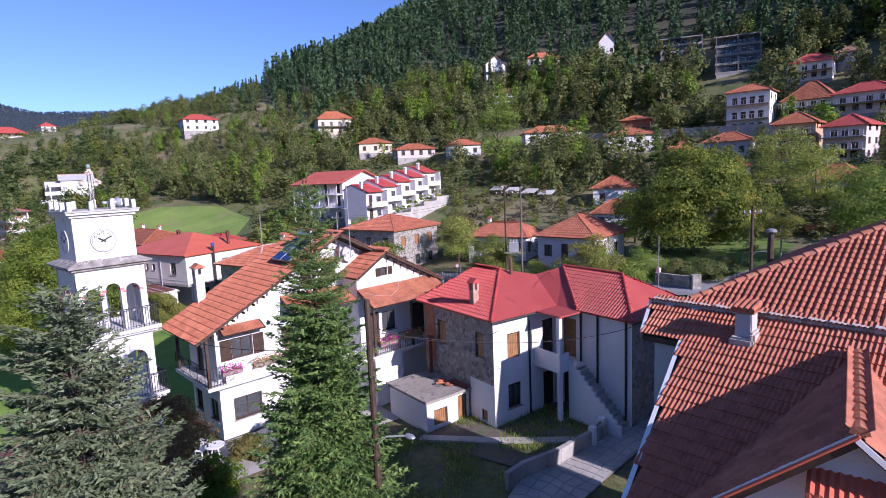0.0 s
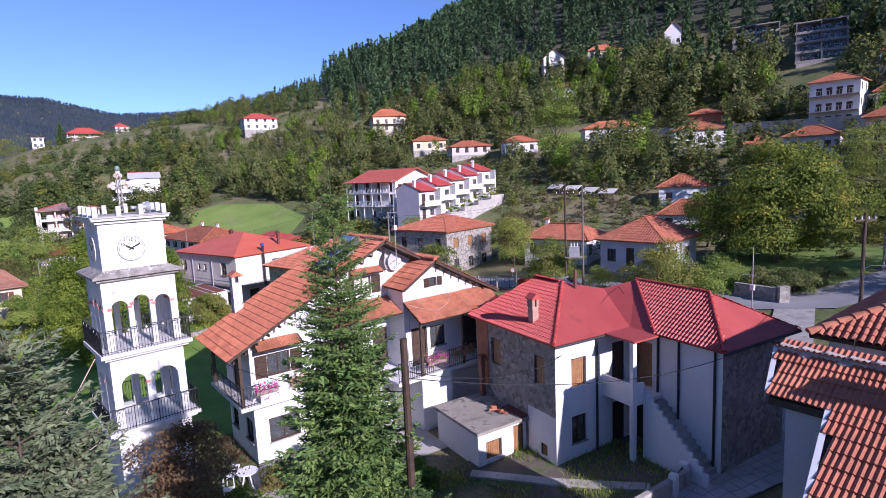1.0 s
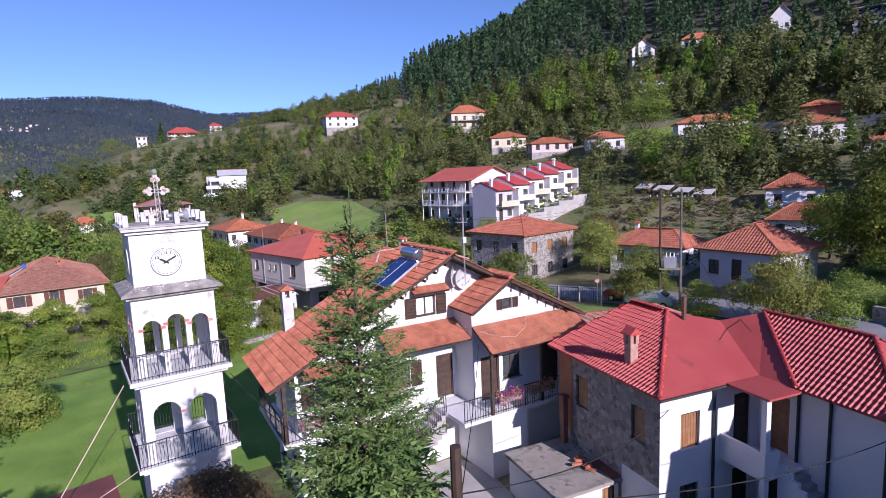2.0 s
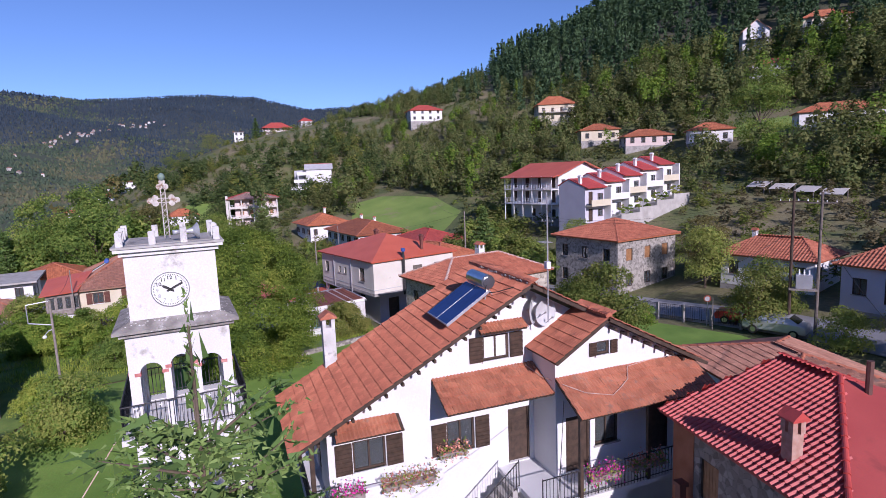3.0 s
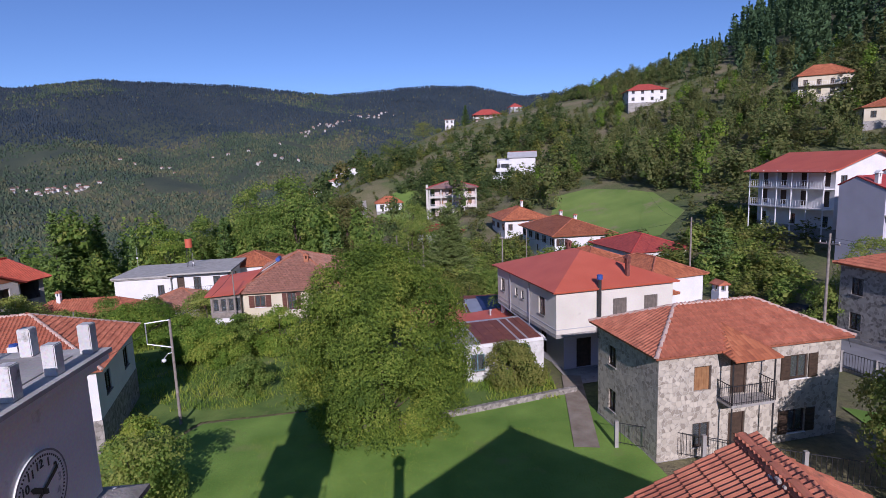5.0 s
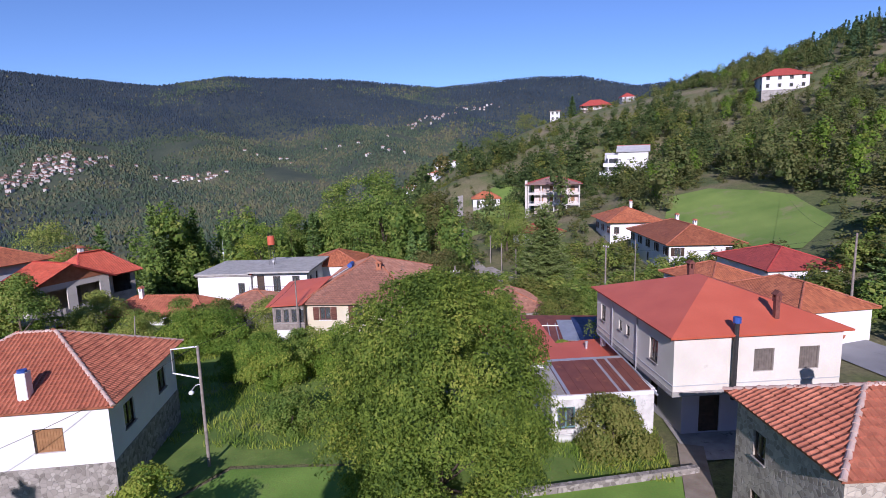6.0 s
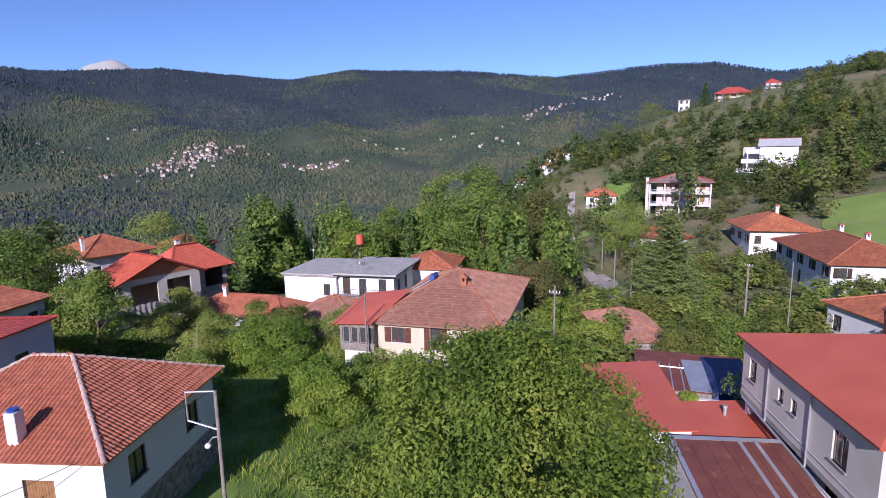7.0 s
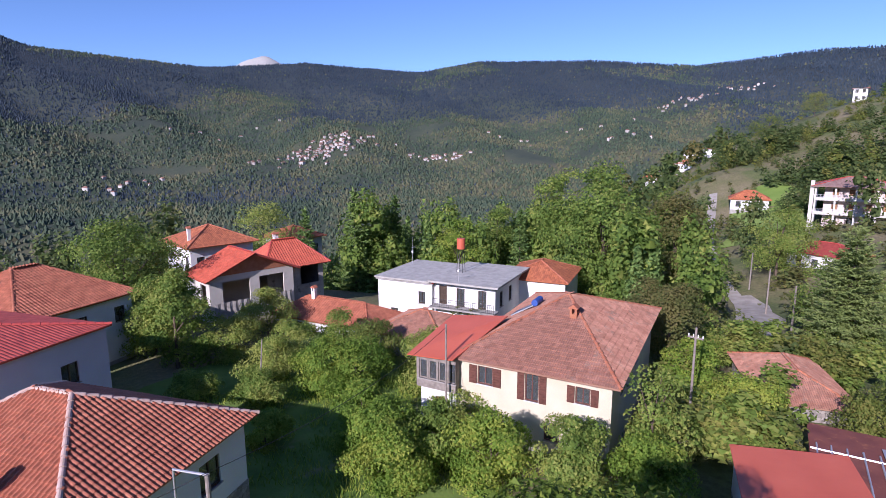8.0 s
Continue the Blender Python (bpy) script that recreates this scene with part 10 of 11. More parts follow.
    con = rnd.uniform(size=len(x)) < np.clip((up - 0.40) * 1.9 + 2.2 * (stand - 0.5) + 1.2 * (cover - 0.5) + 0.30 + 1.0 * (y < 1.25 * x + 400) * (stand - 0.2) * np.clip(up * 2.5, 0, 1), 0.04, 0.98)
    def cones(rn):
        out = []
        for _ in range(3):
            v, f = [], []
            v = [(rn.uniform(0.8, 1.2) * math.cos(i * 1.571 + 0.4), rn.uniform(0.8, 1.2) * math.sin(i * 1.571 + 0.4), 0) for i in range(4)] + [(0, 0, 1)]
            f = [(i, (i + 1) % 4, 4) for i in range(4)]
            out.append((np.array(v), np.array(f)))
        return out
    def lumps_(rn):
        out = []
        for _ in range(4):
            v = [(rn.uniform(-0.25, 0.25), rn.uniform(-0.25, 0.25), 1.0)] + [(math.cos(i * 1.571) * rn.uniform(0.8, 1.3), math.sin(i * 1.571) * rn.uniform(0.8, 1.3), rn.uniform(-0.1, 0.25)) for i in range(4)]
            f = [(0, 1 + i, 1 + (i + 1) % 4) for i in range(4)]
            out.append((np.array(v), np.array(f)))
        return out
    sp = np.column_stack([x, y, z - 1, h, h * np.where(con, 0.40, 0.66), rnd.randint(0, 12, len(x))])
    woods("range_conifers", sp[con], HAZY_CONIFER, "dark conifer forest on the far range", cones, 14)
    woods("range_woods", sp[~con], HAZY_WOODS, "broad-leaved woods across the valley", lumps_, 15)


build_woods()


def grass_tufts(name, n, outlines, seed, label, low=0.06, high=0.22, mat=None):
    """Blades of longer grass and weeds, as one mesh."""
    rnd = np.random.RandomState(seed)
    p = np.concatenate([np.stack([rnd.uniform(x0, x1, int(n * q)), rnd.uniform(y0, y1, int(n * q))], 1) for x0, x1, y0, y1, q in outlines])
    clump = lumps(p[:, 0], p[:, 1], 1.7, seed) * 0.6 + lumps(p[:, 0], p[:, 1], 0.5, seed + 1) * 0.4
    p = p[clump > rnd.uniform(0.25, 0.75, len(p))]
    m = len(p)
    z, h = ground_z(p[:, 0], p[:, 1]) + 0.04, rnd.uniform(low, high, m)
    a, b = rnd.uniform(0, 6.283, m), rnd.normal(size=(m, 2)) * 0.4
    w = 0.016 + 0.05 * h
    v = np.stack([np.stack([p[:, 0] + sg * w * np.cos(a) + t * b[:, 0] * h, p[:, 1] + sg * w * np.sin(a) + t * b[:, 1] * h, z + t * h], 1) for sg, t in ((-1, 0), (1, 0), (0, 1))], 1)
    return tagged(quick_mesh(name, v.reshape(-1, 3), np.arange(3 * m).reshape(-1, 3), mat or LEAF_LIGHT), label, "grass", kind="stuff")


grass_tufts("long_grass", 60000, ((-80, -56, -20, 8, 0.75), (-64, -56, 8, 22, 0.25)), 71, "long uneven grass and weeds in the gardens", 0.12, 0.45)
grass_tufts("lawn_grass", 42000, ((-52, -33, 4, 22, 1.0),), 72, "short grass blades on the lawn", 0.03, 0.09)
grass_tufts("yard_weeds", 16000, ((-20.5, -13.6, 15.5, 26, 1.0),), 73, "weeds and grass in the shaded yard", 0.06, 0.3, LEAF)


# ---- poles, wires, fences and small things ----
def wooden_pole(x, y, top, label="weathered wooden power pole", lean=(0, 0), arms=(), name="utility_pole", lamp=None, r=0.12, mat=None):
    z = float(ground_z(x, y))
    t = thing(name, x, y, z, 0, label, "pole", "utility poles")
    h = top - z
    part("shaft", Shape().tube((0, 0, -0.5), (lean[0], lean[1], h), r, r * 0.7, n=9), mat or GREY_WOOD, t)
    for zz, ang, ln in arms:
        c, s = math.cos(radians(ang)), math.sin(radians(ang))
        part("crossarm", Shape().box(-ln / 2, -0.05, zz - 0.05, ln / 2, 0.05, zz + 0.05, Matrix.Rotation(radians(ang), 4, "Z")), mat or GREY_WOOD, t)
        for u in (-0.45, -0.15, 0.15, 0.45):
            part("insulator", Shape().tube((u * ln * c, u * ln * s, zz + 0.05), (u * ln * c, u * ln * s, zz + 0.2), 0.04, 0.03, n=7), WHITE_PAINT, t)
    if lamp:
        ang, zz = lamp
        c, s = math.cos(radians(ang)), math.sin(radians(ang))
        part("lamp_arm", Shape().chain([(0, 0, zz), (0.3 * c, 0.3 * s, zz + 0.25), (0.8 * c, 0.8 * s, zz + 0.28)], 0.025), ZINC, t)
        part("lamp_head", Shape().ball((0.95 * c, 0.95 * s, zz + 0.26), 0.19, 0.11, 0.06, 10, 6), ZINC, t)
    return t


def wire(a, b, sag=0.5, r=0.012, label="thin sagging black cable between poles", mat=None):
    a, b = Vector(a), Vector(b)
    pts = [a.lerp(b, i / 14) - Vector((0, 0, sag * 4 * (i / 14) * (1 - i / 14))) for i in range(15)]
    return tagged(part("cable", Shape().chain(pts, r, 4), mat or RUBBER), label, "cable", "overhead cables")


# pole beside the tall spruce
P1 = (-11.85, 11.35)
wooden_pole(*P1, 9.7, "dark wooden pole with a street lamp beside the spruce", lamp=(40, 5.6), r=0.11, mat=DARK_WOOD)
for _i, (_b, _s) in enumerate((((-17.5, 23.0, 5.2), 0.5), ((-12.2, 26.0, 5.6), 0.5), ((-25.5, 20.6, 5.9), 0.4), ((-27.4, 10.6, 6.2), 0.5))):
    wire((*P1, 9.0 - 0.15 * _i), _b, _s)
P2 = (-37.7, 47.5)
P3 = (-36.4, 48.5)
wooden_pole(*P2, 11.4, "tall wooden pole carrying a transformer", arms=((9.6, 35, 1.8),), mat=DARK_WOOD)
wooden_pole(*P3, 11.3, "tall wooden pole carrying a transformer", arms=((9.4, 35, 1.8),), mat=BROWN_GREY_WOOD)
tr = thing("transformer", -37.05, 48.0, float(ground_z(-37, 48)) + 3.4, 38, "grey power transformer hung between two poles", "transformer")
part("platform", Shape().box(-0.9, -0.4, -0.12, 0.9, 0.4, 0), GREY_WOOD, tr)
part("tank", Shape().box(-0.5, -0.32, 0, 0.5, 0.32, 1.0), ZINC, tr, bevel=0.03)
for _i in range(3):
    part("bushing", Shape().tube((-0.3 + 0.3 * _i, 0, 1.0), (-0.3 + 0.3 * _i, 0, 1.35), 0.06, 0.04, n=8), WHITE_PAINT, tr)
P4 = (-11.65, 39.9)
wooden_pole(*P4, 10.1, "dark wooden power pole by the alley", arms=((8.6, 60, 1.3),), lamp=(10, 6.0), mat=DARK_WOOD)
_fp = wooden_pole(-9.5, 36.0, 9.05, "thick dark flue pipe with a round cowl", name="flue_pipe", r=0.22, mat=DARK_WOOD)
part("cowl", Shape().ball((0, 0, 9.1 - float(ground_z(-9.5, 36.0))), 0.3, 0.3, 0.16, 12, 6), RIM_GREY, _fp, "grey metal cowl")
wooden_pole(-16.7, 64.6, 6.5, "short wooden post beside the road", r=0.09)
P5 = (-63.5, 43.4)
wooden_pole(*P5, 8.5, "wooden power pole beside the road", arms=((7.9, 20, 1.6),))
P6 = (-82.5, 41.5)
wooden_pole(*P6, 8.0, "wooden power pole beside the road")
P7 = (-98.0, 22.5)
wooden_pole(*P7, 4.5, "wooden power pole beside the lane", arms=((6.6, 40, 0.9),))
P8 = (-110.5, 11.0)
wooden_pole(*P8, 2.0, "wooden pole beside the gravel road")
wooden_pole(-126.0, 7.5, 0.5, "wooden pole beside the gravel road")
wooden_pole(-140.0, 4.0, 0.0, "wooden pole beside the gravel road")
wooden_pole(-70.3, -3.9, 6.0, "thin wooden pole before the old house", r=0.07)
wooden_pole(-66.5, -16.2, 3.6, "thin leaning wooden pole in the garden", lean=(-0.4, 0.2), r=0.06)
wooden_pole(-79.6, 7.4, 5.4, "wooden pole with crossarm beside the old house", arms=((6.3, 80, 0.9),), r=0.09)
wooden_pole(-88.5, 24.5, 6.6, "thin pole with a square sign", r=0.06)
wooden_pole(-42.0, 44.9, 3.2, "thin post at the road bend", r=0.05)
for _a, _b, _s in (((*P2, 11.2), (*P5, 8.2), 1.0), ((*P2, 10.9), (*P5, 7.9), 1.0), ((*P3, 11.1), (*P4, 9.3), 1.2), ((*P3, 10.8), (*P4, 9.0), 1.2), ((*P5, 8.2), (*P6, 7.8), 0.8), ((*P6, 7.8), (*P7, 4.2), 0.8), ((*P7, 4.2), (*P8, 1.8), 0.6), ((*P4, 9.2), (-7.0, 22.0, 8.0), 0.6), ((*P5, 7.5), (-50.0, 35.5, 4.6), 0.4), ((-54.0, -1.3, 6.2), (-44.0, -9.5, 3.0), 0.6), ((-54.0, -1.3, 6.2), (-70.3, -3.9, 5.8), 0.6), ((-31.0, 24, 6.6), (-37.7, 47.5, 8.6), 0.7), ((-17.2, 27.0, 7.2), (-36.4, 48.5, 8.8), 0.7), ((-150, 60, 9), (*P6, 7.6), 2.0)):
    wire(_a, _b, _s)


wire((-27.5, 7.1, 6.5), (-24.5, 2.5, 0.2), 0.05, 0.022, "pale guy cable from the tower balcony to the ground", CAP_PALE)
wire((-27.4, 7.2, 3.3), (-28.8, 3.6, 1.25), 0.12, 0.022, "pale cable from the tower to the shed roof", CAP_PALE)
tagged(part("loose_cable", Shape().chain([(-27.0, 20.0, 6.78), (-26.39, 20.26, 6.52), (-25.9, 20.42, 6.5), (-25.36, 20.5, 6.54), (-24.93, 21.08, 6.31), (-24.66, 21.96, 6.17), (-24.9, 22.5, 6.29), (-25.11, 22.92, 6.41), (-25.56, 23.27, 6.65), (-25.66, 24.4, 6.70), (-25.6, 25.83, 6.68)], 0.014, 6), CAP_PALE), "thin pale cable lying across the tiled awnings", "cable")


# street lamp post with a bent tube frame beside the white house
def frame_lamp():
    t = thing("street_lamp", -54.15, -1.35, float(ground_z(-54.15, -1.35)), 0, "tall grey lamp post with a square bent-tube bracket", "street lamp")
    h = 6.6
    part("shaft", Shape().tube((0, 0, -0.4), (0, 0, h), 0.09, 0.075, n=10), GREY_WOOD, t)
    br = Shape().chain([(0, 0, h - 0.02), (0.36, -1.25, h - 0.1), (0.36, -1.25, h - 1.35), (0, 0, h - 1.7)], 0.045, 8)
    part("bracket", br, ZINC, t)
    part("lamp_arm", Shape().chain([(0, 0, h - 2.0), (0.1, -0.25, h - 2.05), (0.15, -0.5, h - 2.35)], 0.025), ZINC, t)
    part("lamp_head", Shape().ball((0.15, -0.5, h - 2.45), 0.14, 0.14, 0.12, 10, 6), WHITE_PAINT, t)


frame_lamp()


# antenna mast and dishes on the guesthouse
def mast(x, y, z0, z1, label, yagi=True):
    t = thing("antenna_mast", x, y, z0, 0, label, "antenna")
    h = z1 - z0
    part("shaft", Shape().tube((0, 0, 0), (0, 0, h), 0.024, 0.016, n=7), ZINC, t)
    if yagi:
        boom = part("boom", Shape().tube((-0.4, 0, h * 0.62), (0.12, 0.05, h * 0.62), 0.012, n=4), ZINC, t)
        for i in range(4):
            u = -0.38 + 0.14 * i
            part("rod", Shape().tube((u, -0.16, h * 0.62), (u, 0.20, h * 0.62), 0.007, n=4), ZINC, boom)
        part("box", Shape().box(-0.09, -0.08, h * 0.42, 0.09, 0.08, h * 0.42 + 0.24), WHITE_PAINT, t, bevel=0.01)
    return t


mast(-26.12, 20.42, 8.5, 12.9, "thin antenna mast with a white box on the roof")
mast(-13.4, 31.2, 5.8, 9.2, "rusty antenna mast on the red-roofed house")
mast(-92.0, -17.5, 2.2, 4.6, "thin antenna mast on the flat roof")
mast(-97.0, -27.5, 2.0, 5.2, "thin antenna mast on the flat roof")


DISH_GREY = surface("pale_grey_dish_paint", (0.50, 0.50, 0.50), (0.58, 0.58, 0.57), 4, 0.5, 0.05, 40)


def dish(x, y, z, r, az, label="white satellite dish on a wall bracket"):
    t = thing("satellite_dish", x, y, z, az, label, "dish")
    s = Shape()
    n, rings = 20, 4
    k = len(s.v)
    for j in range(rings + 1):
        q = j / rings
        s.v += [(r * q * math.cos(2 * math.pi * i / n), -0.28 * r * q * q, r * 1.1 * q * math.sin(2 * math.pi * i / n)) for i in range(n)]
    s.f += [(k + j * n + i, k + j * n + (i + 1) % n, k + (j + 1) * n + (i + 1) % n, k + (j + 1) * n + i) for j in range(rings) for i in range(n)]
    part("reflector", s, DISH_GREY, t, smooth=True)
    part("feed_arm", Shape().tube((0, 0, -r * 1.05), (0, -r * 1.1, -0.1), 0.012, n=5).tube((0, -r * 1.1, -0.1), (0, -r * 1.25, -0.05), 0.035, n=7), ZINC, t)
    part("bracket", Shape().tube((0, 0.03, 0), (0, 0.3, -0.1), 0.03, n=6), ZINC, t)


dish(-27.05, 20.8, 8.6, 0.44, 95)
dish(-27.1, 20.3, 8.75, 0.46, 130, "grey satellite dish seen edge-on on the gable")
dish(-20.5, 91.7, float(ground_z(-20.5, 91.7)) + 3.2, 0.6, 0)


# iron fence along the road
def road_fence(pts, label, h=1.15, gap=0.19):
    for a, b in zip(pts, pts[1:]):
        za, zb = float(ground_z(*a)) + 0.25, float(ground_z(*b)) + 0.25
        t = thing("fence", *a, za, 0, label, "fence", "road fence panels")
        railing(t, (0, 0, 0), (b[0] - a[0], b[1] - a[1], zb - za), h, gap, IRON, "panel", 0.013)
        part("post", Shape().box(-0.09, -0.09, -0.4, 0.09, 0.09, h + 0.1), CONCRETE, t)


_pts = [(-63 + 2.25 * _i, 40.0 + 0.62 * _i) for _i in range(12)]
road_fence(_pts, "black iron railing on concrete posts along the road")
road_fence([(-49.5 + 1.9 * _i, 23.5 + 3.6 * _i) for _i in range(4)], "black iron railing beside the stone house")


# yard gate
gate = thing("yard_gate", -12.95, 23.9, 0.1, 100, "small dark iron yard gate between white pillars", "gate")
part("pillar", Shape().box(-0.15, -0.15, -0.3, 0.15, 0.15, 1.25), WHITE, gate, bevel=0.01)
part("pillar", Shape().box(0.95, -0.15, -0.3, 1.25, 0.15, 1.25), WHITE, gate, bevel=0.01)
railing(gate, (0.16, 0, 0.05), (0.94, 0, 0.05), 1.05, 0.09, IRON, "leaf")


# courtyard table and chairs
def plastic_table(x, y):
    t = thing("garden_table", x, y, float(ground_z(x, y)) + 0.07, 20, "round white plastic garden table on the courtyard", "table")
    part("tabletop", Shape().tube((0, 0, 0.70), (0, 0, 0.73), 0.45, n=20), WHITE_PAINT, t)
    for i in range(4):
        a = math.pi / 2 * i
        part("leg", Shape().tube((0.12 * math.cos(a), 0.12 * math.sin(a), 0.70), (0.34 * math.cos(a), 0.34 * math.sin(a), 0), 0.03, n=6), WHITE_PAINT, t)


def plastic_chair(x, y, rot):
    t = thing("garden_chair", x, y, float(ground_z(x, y)) + 0.07, rot, "white plastic garden chair with slatted back", "chair", "garden chairs")
    part("seat", Shape().box(-0.22, -0.22, 0.40, 0.22, 0.22, 0.44), WHITE_PAINT, t, bevel=0.01)
    part("backrest", Shape().box(-0.22, 0.19, 0.44, 0.22, 0.23, 0.85), WHITE_PAINT, t, bevel=0.01)
    for dx in (-0.2, 0.2):
        for dy in (-0.2, 0.2):
            part("leg", Shape().tube((dx, dy, 0), (dx * 0.9, dy * 0.9, 0.41), 0.022, n=6), WHITE_PAINT, t)


plastic_table(-25.7, 11.9)
plastic_chair(-26.4, 11.5, 30)
plastic_chair(-25.3, 11.0, 160)


# cars on the road
def car(x, y, rot, paint, label):
    t = thing("car", x, y, float(ground_z(x, y)) + 0.1, rot, label, "car", "parked cars")
    prof = [(-2.0, 0.35), (-2.05, 0.75), (-1.9, 0.95), (-1.2, 1.0), (-0.7, 1.42), (0.9, 1.45), (1.6, 1.02), (2.0, 0.9), (2.05, 0.35)]
    s = Shape()
    k = len(s.v)
    n = len(prof)
    for yy in (-0.82, 0.82):
        s.v += [(px, yy * (0.86 if pz > 1.1 else 1.0), pz) for px, pz in prof]
    s.f += [tuple(k + i for i in range(n)), tuple(k + n + n - 1 - i for i in range(n))] + [(k + i, k + n + i, k + n + (i + 1) % n, k + (i + 1) % n) for i in range(n)]
    part("body", s, paint, t, bevel=0.05)
    g = Shape()
    g.face([(-1.16, -0.72, 1.02), (-1.16, 0.72, 1.02), (-0.74, 0.66, 1.38), (-0.74, -0.66, 1.38)][::-1])
    g.face([(1.54, -0.72, 1.06), (1.54, 0.72, 1.06), (0.98, 0.66, 1.41), (0.98, -0.66, 1.41)])
    g2 = [(p[0] * 1.004, p[1], p[2] + 0.012) for p in g.v]
    g.v = g2
    for sg in (-1, 1):
        g.face([(-1.0, sg * 0.80, 1.02), (1.35, sg * 0.80, 1.05), (0.85, sg * 0.725, 1.38), (-0.68, sg * 0.725, 1.36)][::sg])
    part("glazing", g, GLASS_DARK, t, "dark car windows")
    for wx in (-1.28, 1.3):
        for sg in (-1, 1):
            w_ = part("wheel", Shape().tube((wx, sg * 0.68, 0.31), (wx, sg * 0.86, 0.31), 0.31, n=18), RUBBER, t)
            part("rim", Shape().tube((wx, sg * 0.86, 0.31), (wx, sg * 0.875, 0.31), 0.19, n=14), STEEL, w_)


GLASS_DARK = surface("dark_car_glass", (0.015, 0.018, 0.02), (0.03, 0.03, 0.035), 2, 0.06, 0.0, 20)
car(-38.2, 46.9, 24, CAR_SILVER, "silver van-like car parked at the road bend")
car(-41.2, 47.4, 30, CAR_RED, "red car parked at the road side")
car(-69.5, 45.0, 20, RUBBER, "dark car parked beside the stone house")
car(-15.6, 77.0, 12, CAR_RUST, "rusty orange-brown car parked on the grass by the road")
car(-62.0, 130.0, 10, WHITE_PAINT, "white car parked on the upper road")
car(-97.0, 80.5, 15, WHITE_PAINT, "pale car parked on the terrace")
sign = thing("road_sign", -43.0, 45.4, float(ground_z(-43, 45.4)), 0, "round red-and-white traffic sign on a pole", "sign")
part("post", Shape().tube((0, 0, 0), (0, 0, 2.2), 0.03, n=6), ZINC, sign)
part("disc", Shape().tube((0, 0, 2.2), (0.03, -0.02, 2.2), 0.28, n=18), RED_METAL, sign)
part("disc_face", Shape().tube((0.031, -0.021, 2.2), (0.036, -0.024, 2.2), 0.2, n=18), WHITE_PAINT, sign)

# low brown roof before the tower
_lr = sheet_shed(-30.6, 4.75, 0.0, 8, 2.6, 2.7, 1.0, 1.2, GREY_WOOD, RUST_METAL, "low shed with a brown sheet roof on the lawn", seams=0)


# ---- the villages across the valley ----
def far_village(name, cx, cy, n, spread, seed, label, turn=0.0):
    rnd = np.random.RandomState(seed)
    vw, fw, vr, fr = [], [], [], []
    for _ in range(n):
        u, v = rnd.normal(size=2)
        x = cx + spread * (u * math.cos(turn) - 0.45 * v * math.sin(turn))
        y = cy + spread * (u * math.sin(turn) + 0.45 * v * math.cos(turn))
        z = float(ground_z(x, y)) - 2
        w, d, h, a = rnd.uniform(7, 13), rnd.uniform(6, 9), rnd.uniform(5, 10), rnd.uniform(0, 3.14)
        c, s = math.cos(a), math.sin(a)
        pt = lambda px, py, pz: (x + px * c - py * s, y + px * s + py * c, z + pz)
        k = len(vw)
        vw += [pt(sx * w / 2, sy * d / 2, q) for q in (0, h) for sx, sy in ((-1, -1), (1, -1), (1, 1), (-1, 1))]
        fw += [(k + i, k + (i + 1) % 4, k + 4 + (i + 1) % 4, k + 4 + i) for i in range(4)]
        k = len(vr)
        e = 0.8
        vr += [pt(-w / 2 - e, -d / 2 - e, h), pt(w / 2 + e, -d / 2 - e, h), pt(w / 2 + e, d / 2 + e, h), pt(-w / 2 - e, d / 2 + e, h), pt(-w / 4, 0, h + 3), pt(w / 4, 0, h + 3)]
        fr += [(k, k + 1, k + 5, k + 4), (k + 2, k + 3, k + 4, k + 5), (k + 1, k + 2, k + 5, k + 5), (k + 3, k, k + 4, k + 4)]
    t = thing(name, 0, 0, 0, 0, label, "village", kind="stuff")
    s = Shape()
    s.v, s.f = vw, fw
    tagged(part("walls", s, FAR_WALL, t), kind="stuff")
    s = Shape()
    s.v, s.f = vr, [tuple(dict.fromkeys(q)) for q in fr]
    tagged(part("roofs", s, FAR_ROOF, t), kind="stuff")


for _n, _az, _r, _k, _sp, _tilt, _lab in (
        (1, -47, 1750, 125, 92, 0.67, "far village of white houses across the valley"), (2, -35.3, 1750, 26, 50, 0.1, "far hamlet of white houses across the valley"),
        (3, -12.5, 2434, 20, 66, 0.5, "far hamlet high on the range"), (4, -7, 2752, 16, 70, 0.1, "far hamlet high on the range"), (5, -65, 1470, 9, 60, 0.9, "scattered far farmhouses across the valley"),
        (6, -24.6, 1959, 9, 120, 0.3, "scattered far farmhouses across the valley"), (7, -56, 2130, 8, 110, 0.3, "scattered far farmhouses across the valley"), (8, -17, 1784, 5, 60, 0.2, "scattered far farmhouses across the valley")):
    _a = math.radians(_az)
    far_village("far_village", -45 - _r * math.cos(_a), 13 + _r * math.sin(_a), _k, _sp, 80 + _n, _lab, math.atan2(math.cos(_a), math.sin(_a)) + _tilt)


def spur_village():
    rnd = random.Random(5)
    for i in range(8):
        x, y = -362 + rnd.uniform(-8, 8), -55 + rnd.uniform(-18, 16)
        t = house(x, y, float(ground_z(x, y)) - 1, rnd.uniform(0, 90), 9, 8, rnd.uniform(4, 8), WHITE, SLAB if i % 2 else ROOF_FAR, 0.3 if i % 2 else 1.8, None, "x", 0.3, windows_row(0, 9, 3, 3.5) + windows_row(1, 8, 2, 3.5) + windows_row(2, 9, 3, 3.5) + windows_row(3, 8, 2, 3.5), "white block of a hamlet down the spur", group="spur hamlet", sink=5)


spur_village()


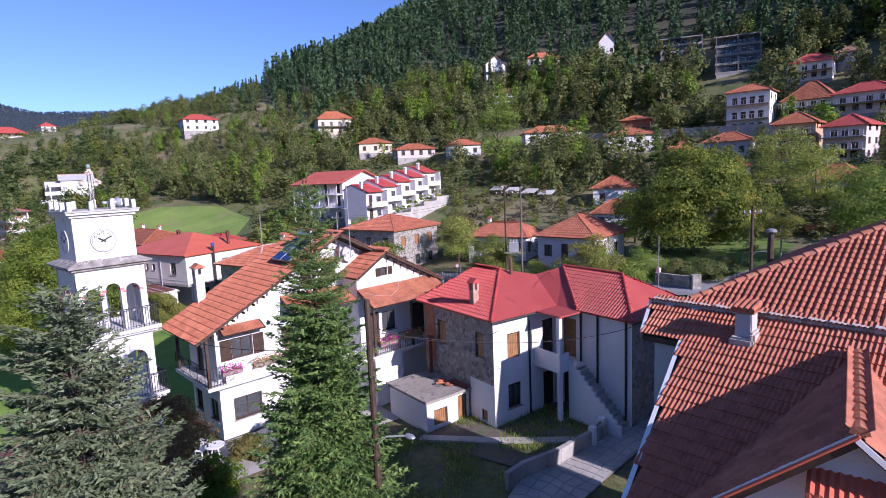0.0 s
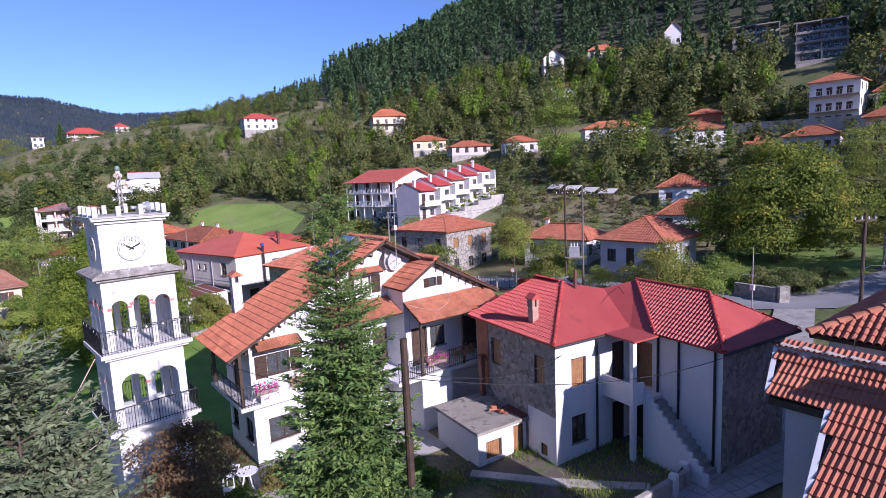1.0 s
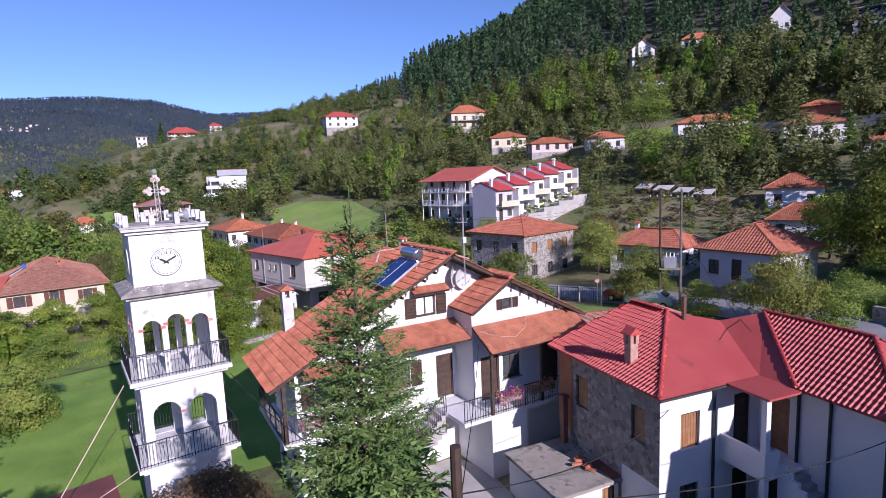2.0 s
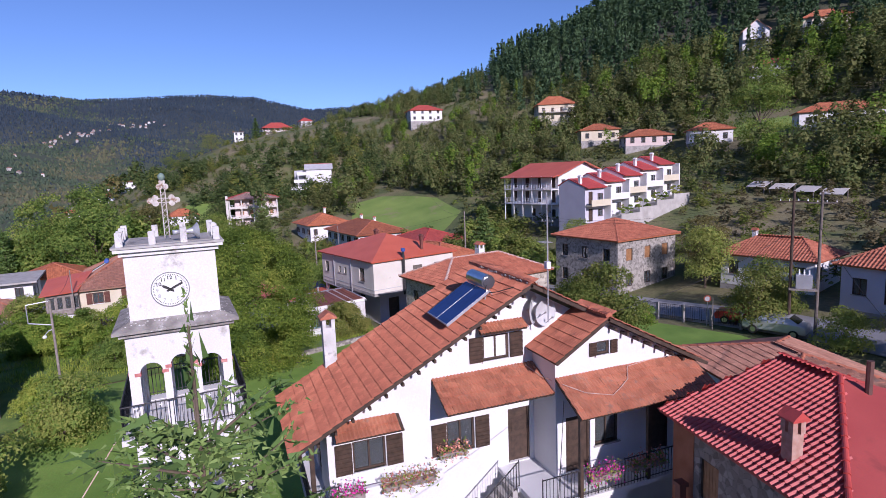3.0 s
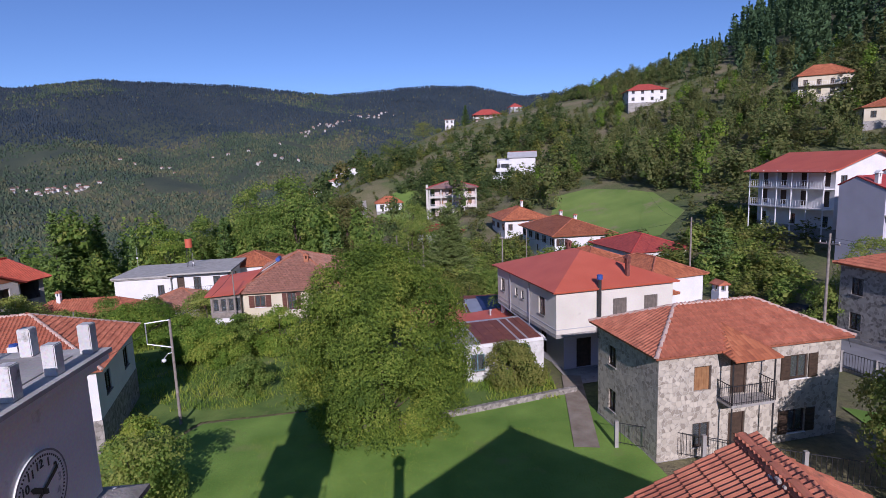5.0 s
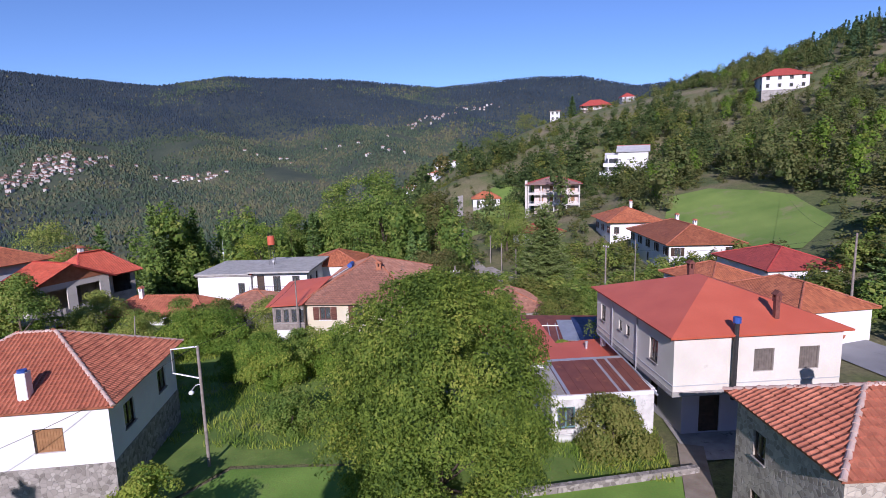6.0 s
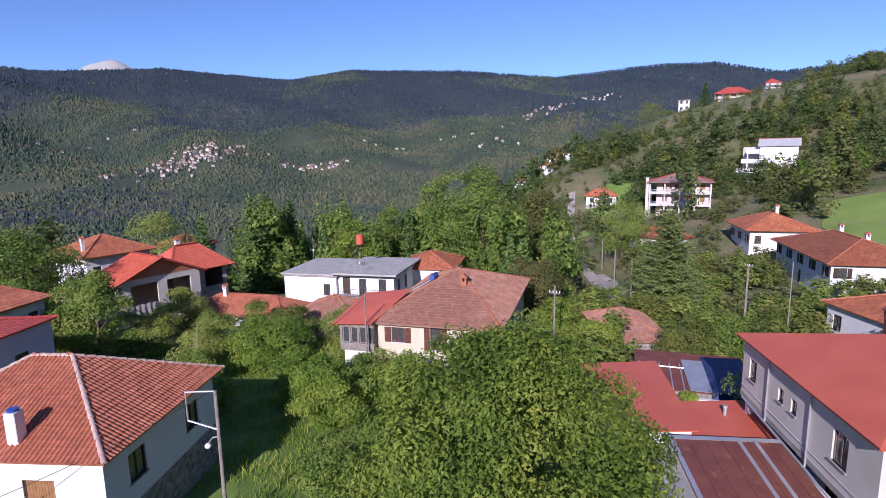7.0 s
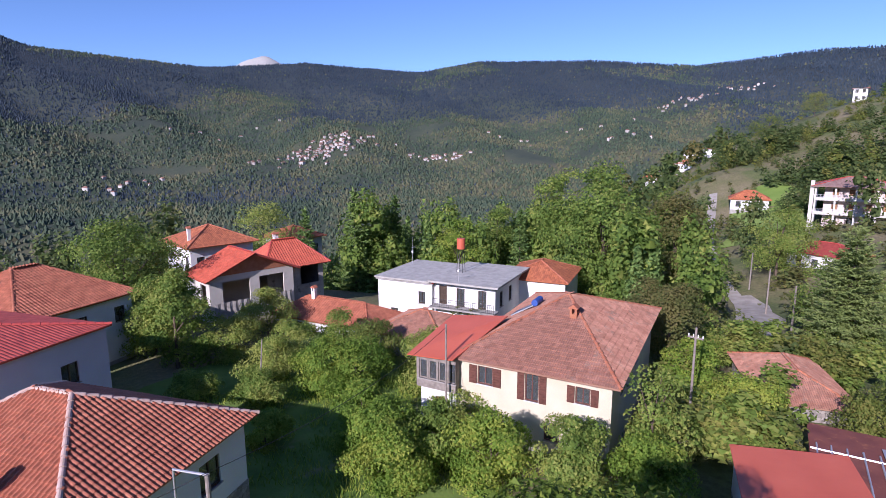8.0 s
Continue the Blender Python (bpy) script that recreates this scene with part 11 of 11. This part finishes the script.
def bald_peak():
    """A bare grey summit showing behind the far crest."""
    a = math.radians(-52.6)
    cx, cy = -45 - 4450 * math.cos(a), 13 + 4450 * math.sin(a)
    g = np.linspace(-1, 1, 25)
    u, v = np.meshgrid(g, g, indexing="ij")
    r = np.hypot(u, v)
    h = 330 + 345 * np.clip(1 - r ** 1.6, 0, None) ** 0.8 + 12 * np.sin(u * 11 + 1) * np.sin(v * 9) * np.clip(1 - r, 0, 1)
    idx = np.arange(625).reshape(25, 25)
    f = np.stack([idx[:-1, :-1], idx[1:, :-1], idx[1:, 1:], idx[:-1, 1:]], -1).reshape(-1, 4)
    ob = quick_mesh("backdrop", np.stack([cx + 420 * u, cy + 420 * v, h], -1).reshape(-1, 3), f, SLAB, smooth=True)
    tagged(ob, "bare grey summit behind the wooded crest", "mountain", kind="structure")


bald_peak()
# chrome flue on the red sheet roof
_fl = thing("flue", -69.4, 18.6, 1.15, 0, "short chrome flue on the red sheet roof", "flue")
part("pipe", Shape().tube((0, 0, -0.4), (0, 0, 0.75), 0.09, n=12), ZINC, _fl)
part("cap", Shape().tube((0, 0, 0.72), (0, 0, 0.86), 0.13, n=12), ZINC, _fl, bevel=0.02)


def alley_slabs():
    """Irregular flat stones set in the alley, each a little proud of its bed."""
    rnd = random.Random(77)
    bed = bpy.data.objects["alley"]
    line = [Vector(p) for p in ((-11.2, 16.0), (-12.3, 19.5), (-12.4, 25), (-11.2, 30), (-13.0, 34.5))]
    step, cols, rows = 0.52, 5, []
    for a, b in zip(line, line[1:]):
        d = (b - a).normalized()
        n = max(1, int((b - a).length / step))
        rows += [(a.lerp(b, i / n), Vector((d.y, -d.x))) for i in range(n)]
    node = {(i, j): p + s * ((j - cols / 2) * 0.5 + rnd.uniform(-0.11, 0.11)) + Vector((-s.y, s.x)) * rnd.uniform(-0.12, 0.12) for i, (p, s) in enumerate(rows) for j in range(cols + 1)}
    for i in range(len(rows) - 1):
        for j in range(cols):
            q = [node[i, j], node[i, j + 1], node[i + 1, j + 1], node[i + 1, j]]
            c = sum(q, Vector((0, 0))) / 4
            q = [c + (p - c) * 0.90 for p in q]
            z = [float(ground_z(p.x, p.y)) for p in q]
            s = Shape()
            s.v = [(p.x, p.y, h + 0.06) for p, h in zip(q, z)] + [(p.x, p.y, h + 0.112) for p, h in zip(q, z)]
            s.f = [(4, 5, 6, 7)] + [(k, (k + 1) % 4, 4 + (k + 1) % 4, 4 + k) for k in range(4)]
            part("paving_stone", s, PAVING, bed)


alley_slabs()
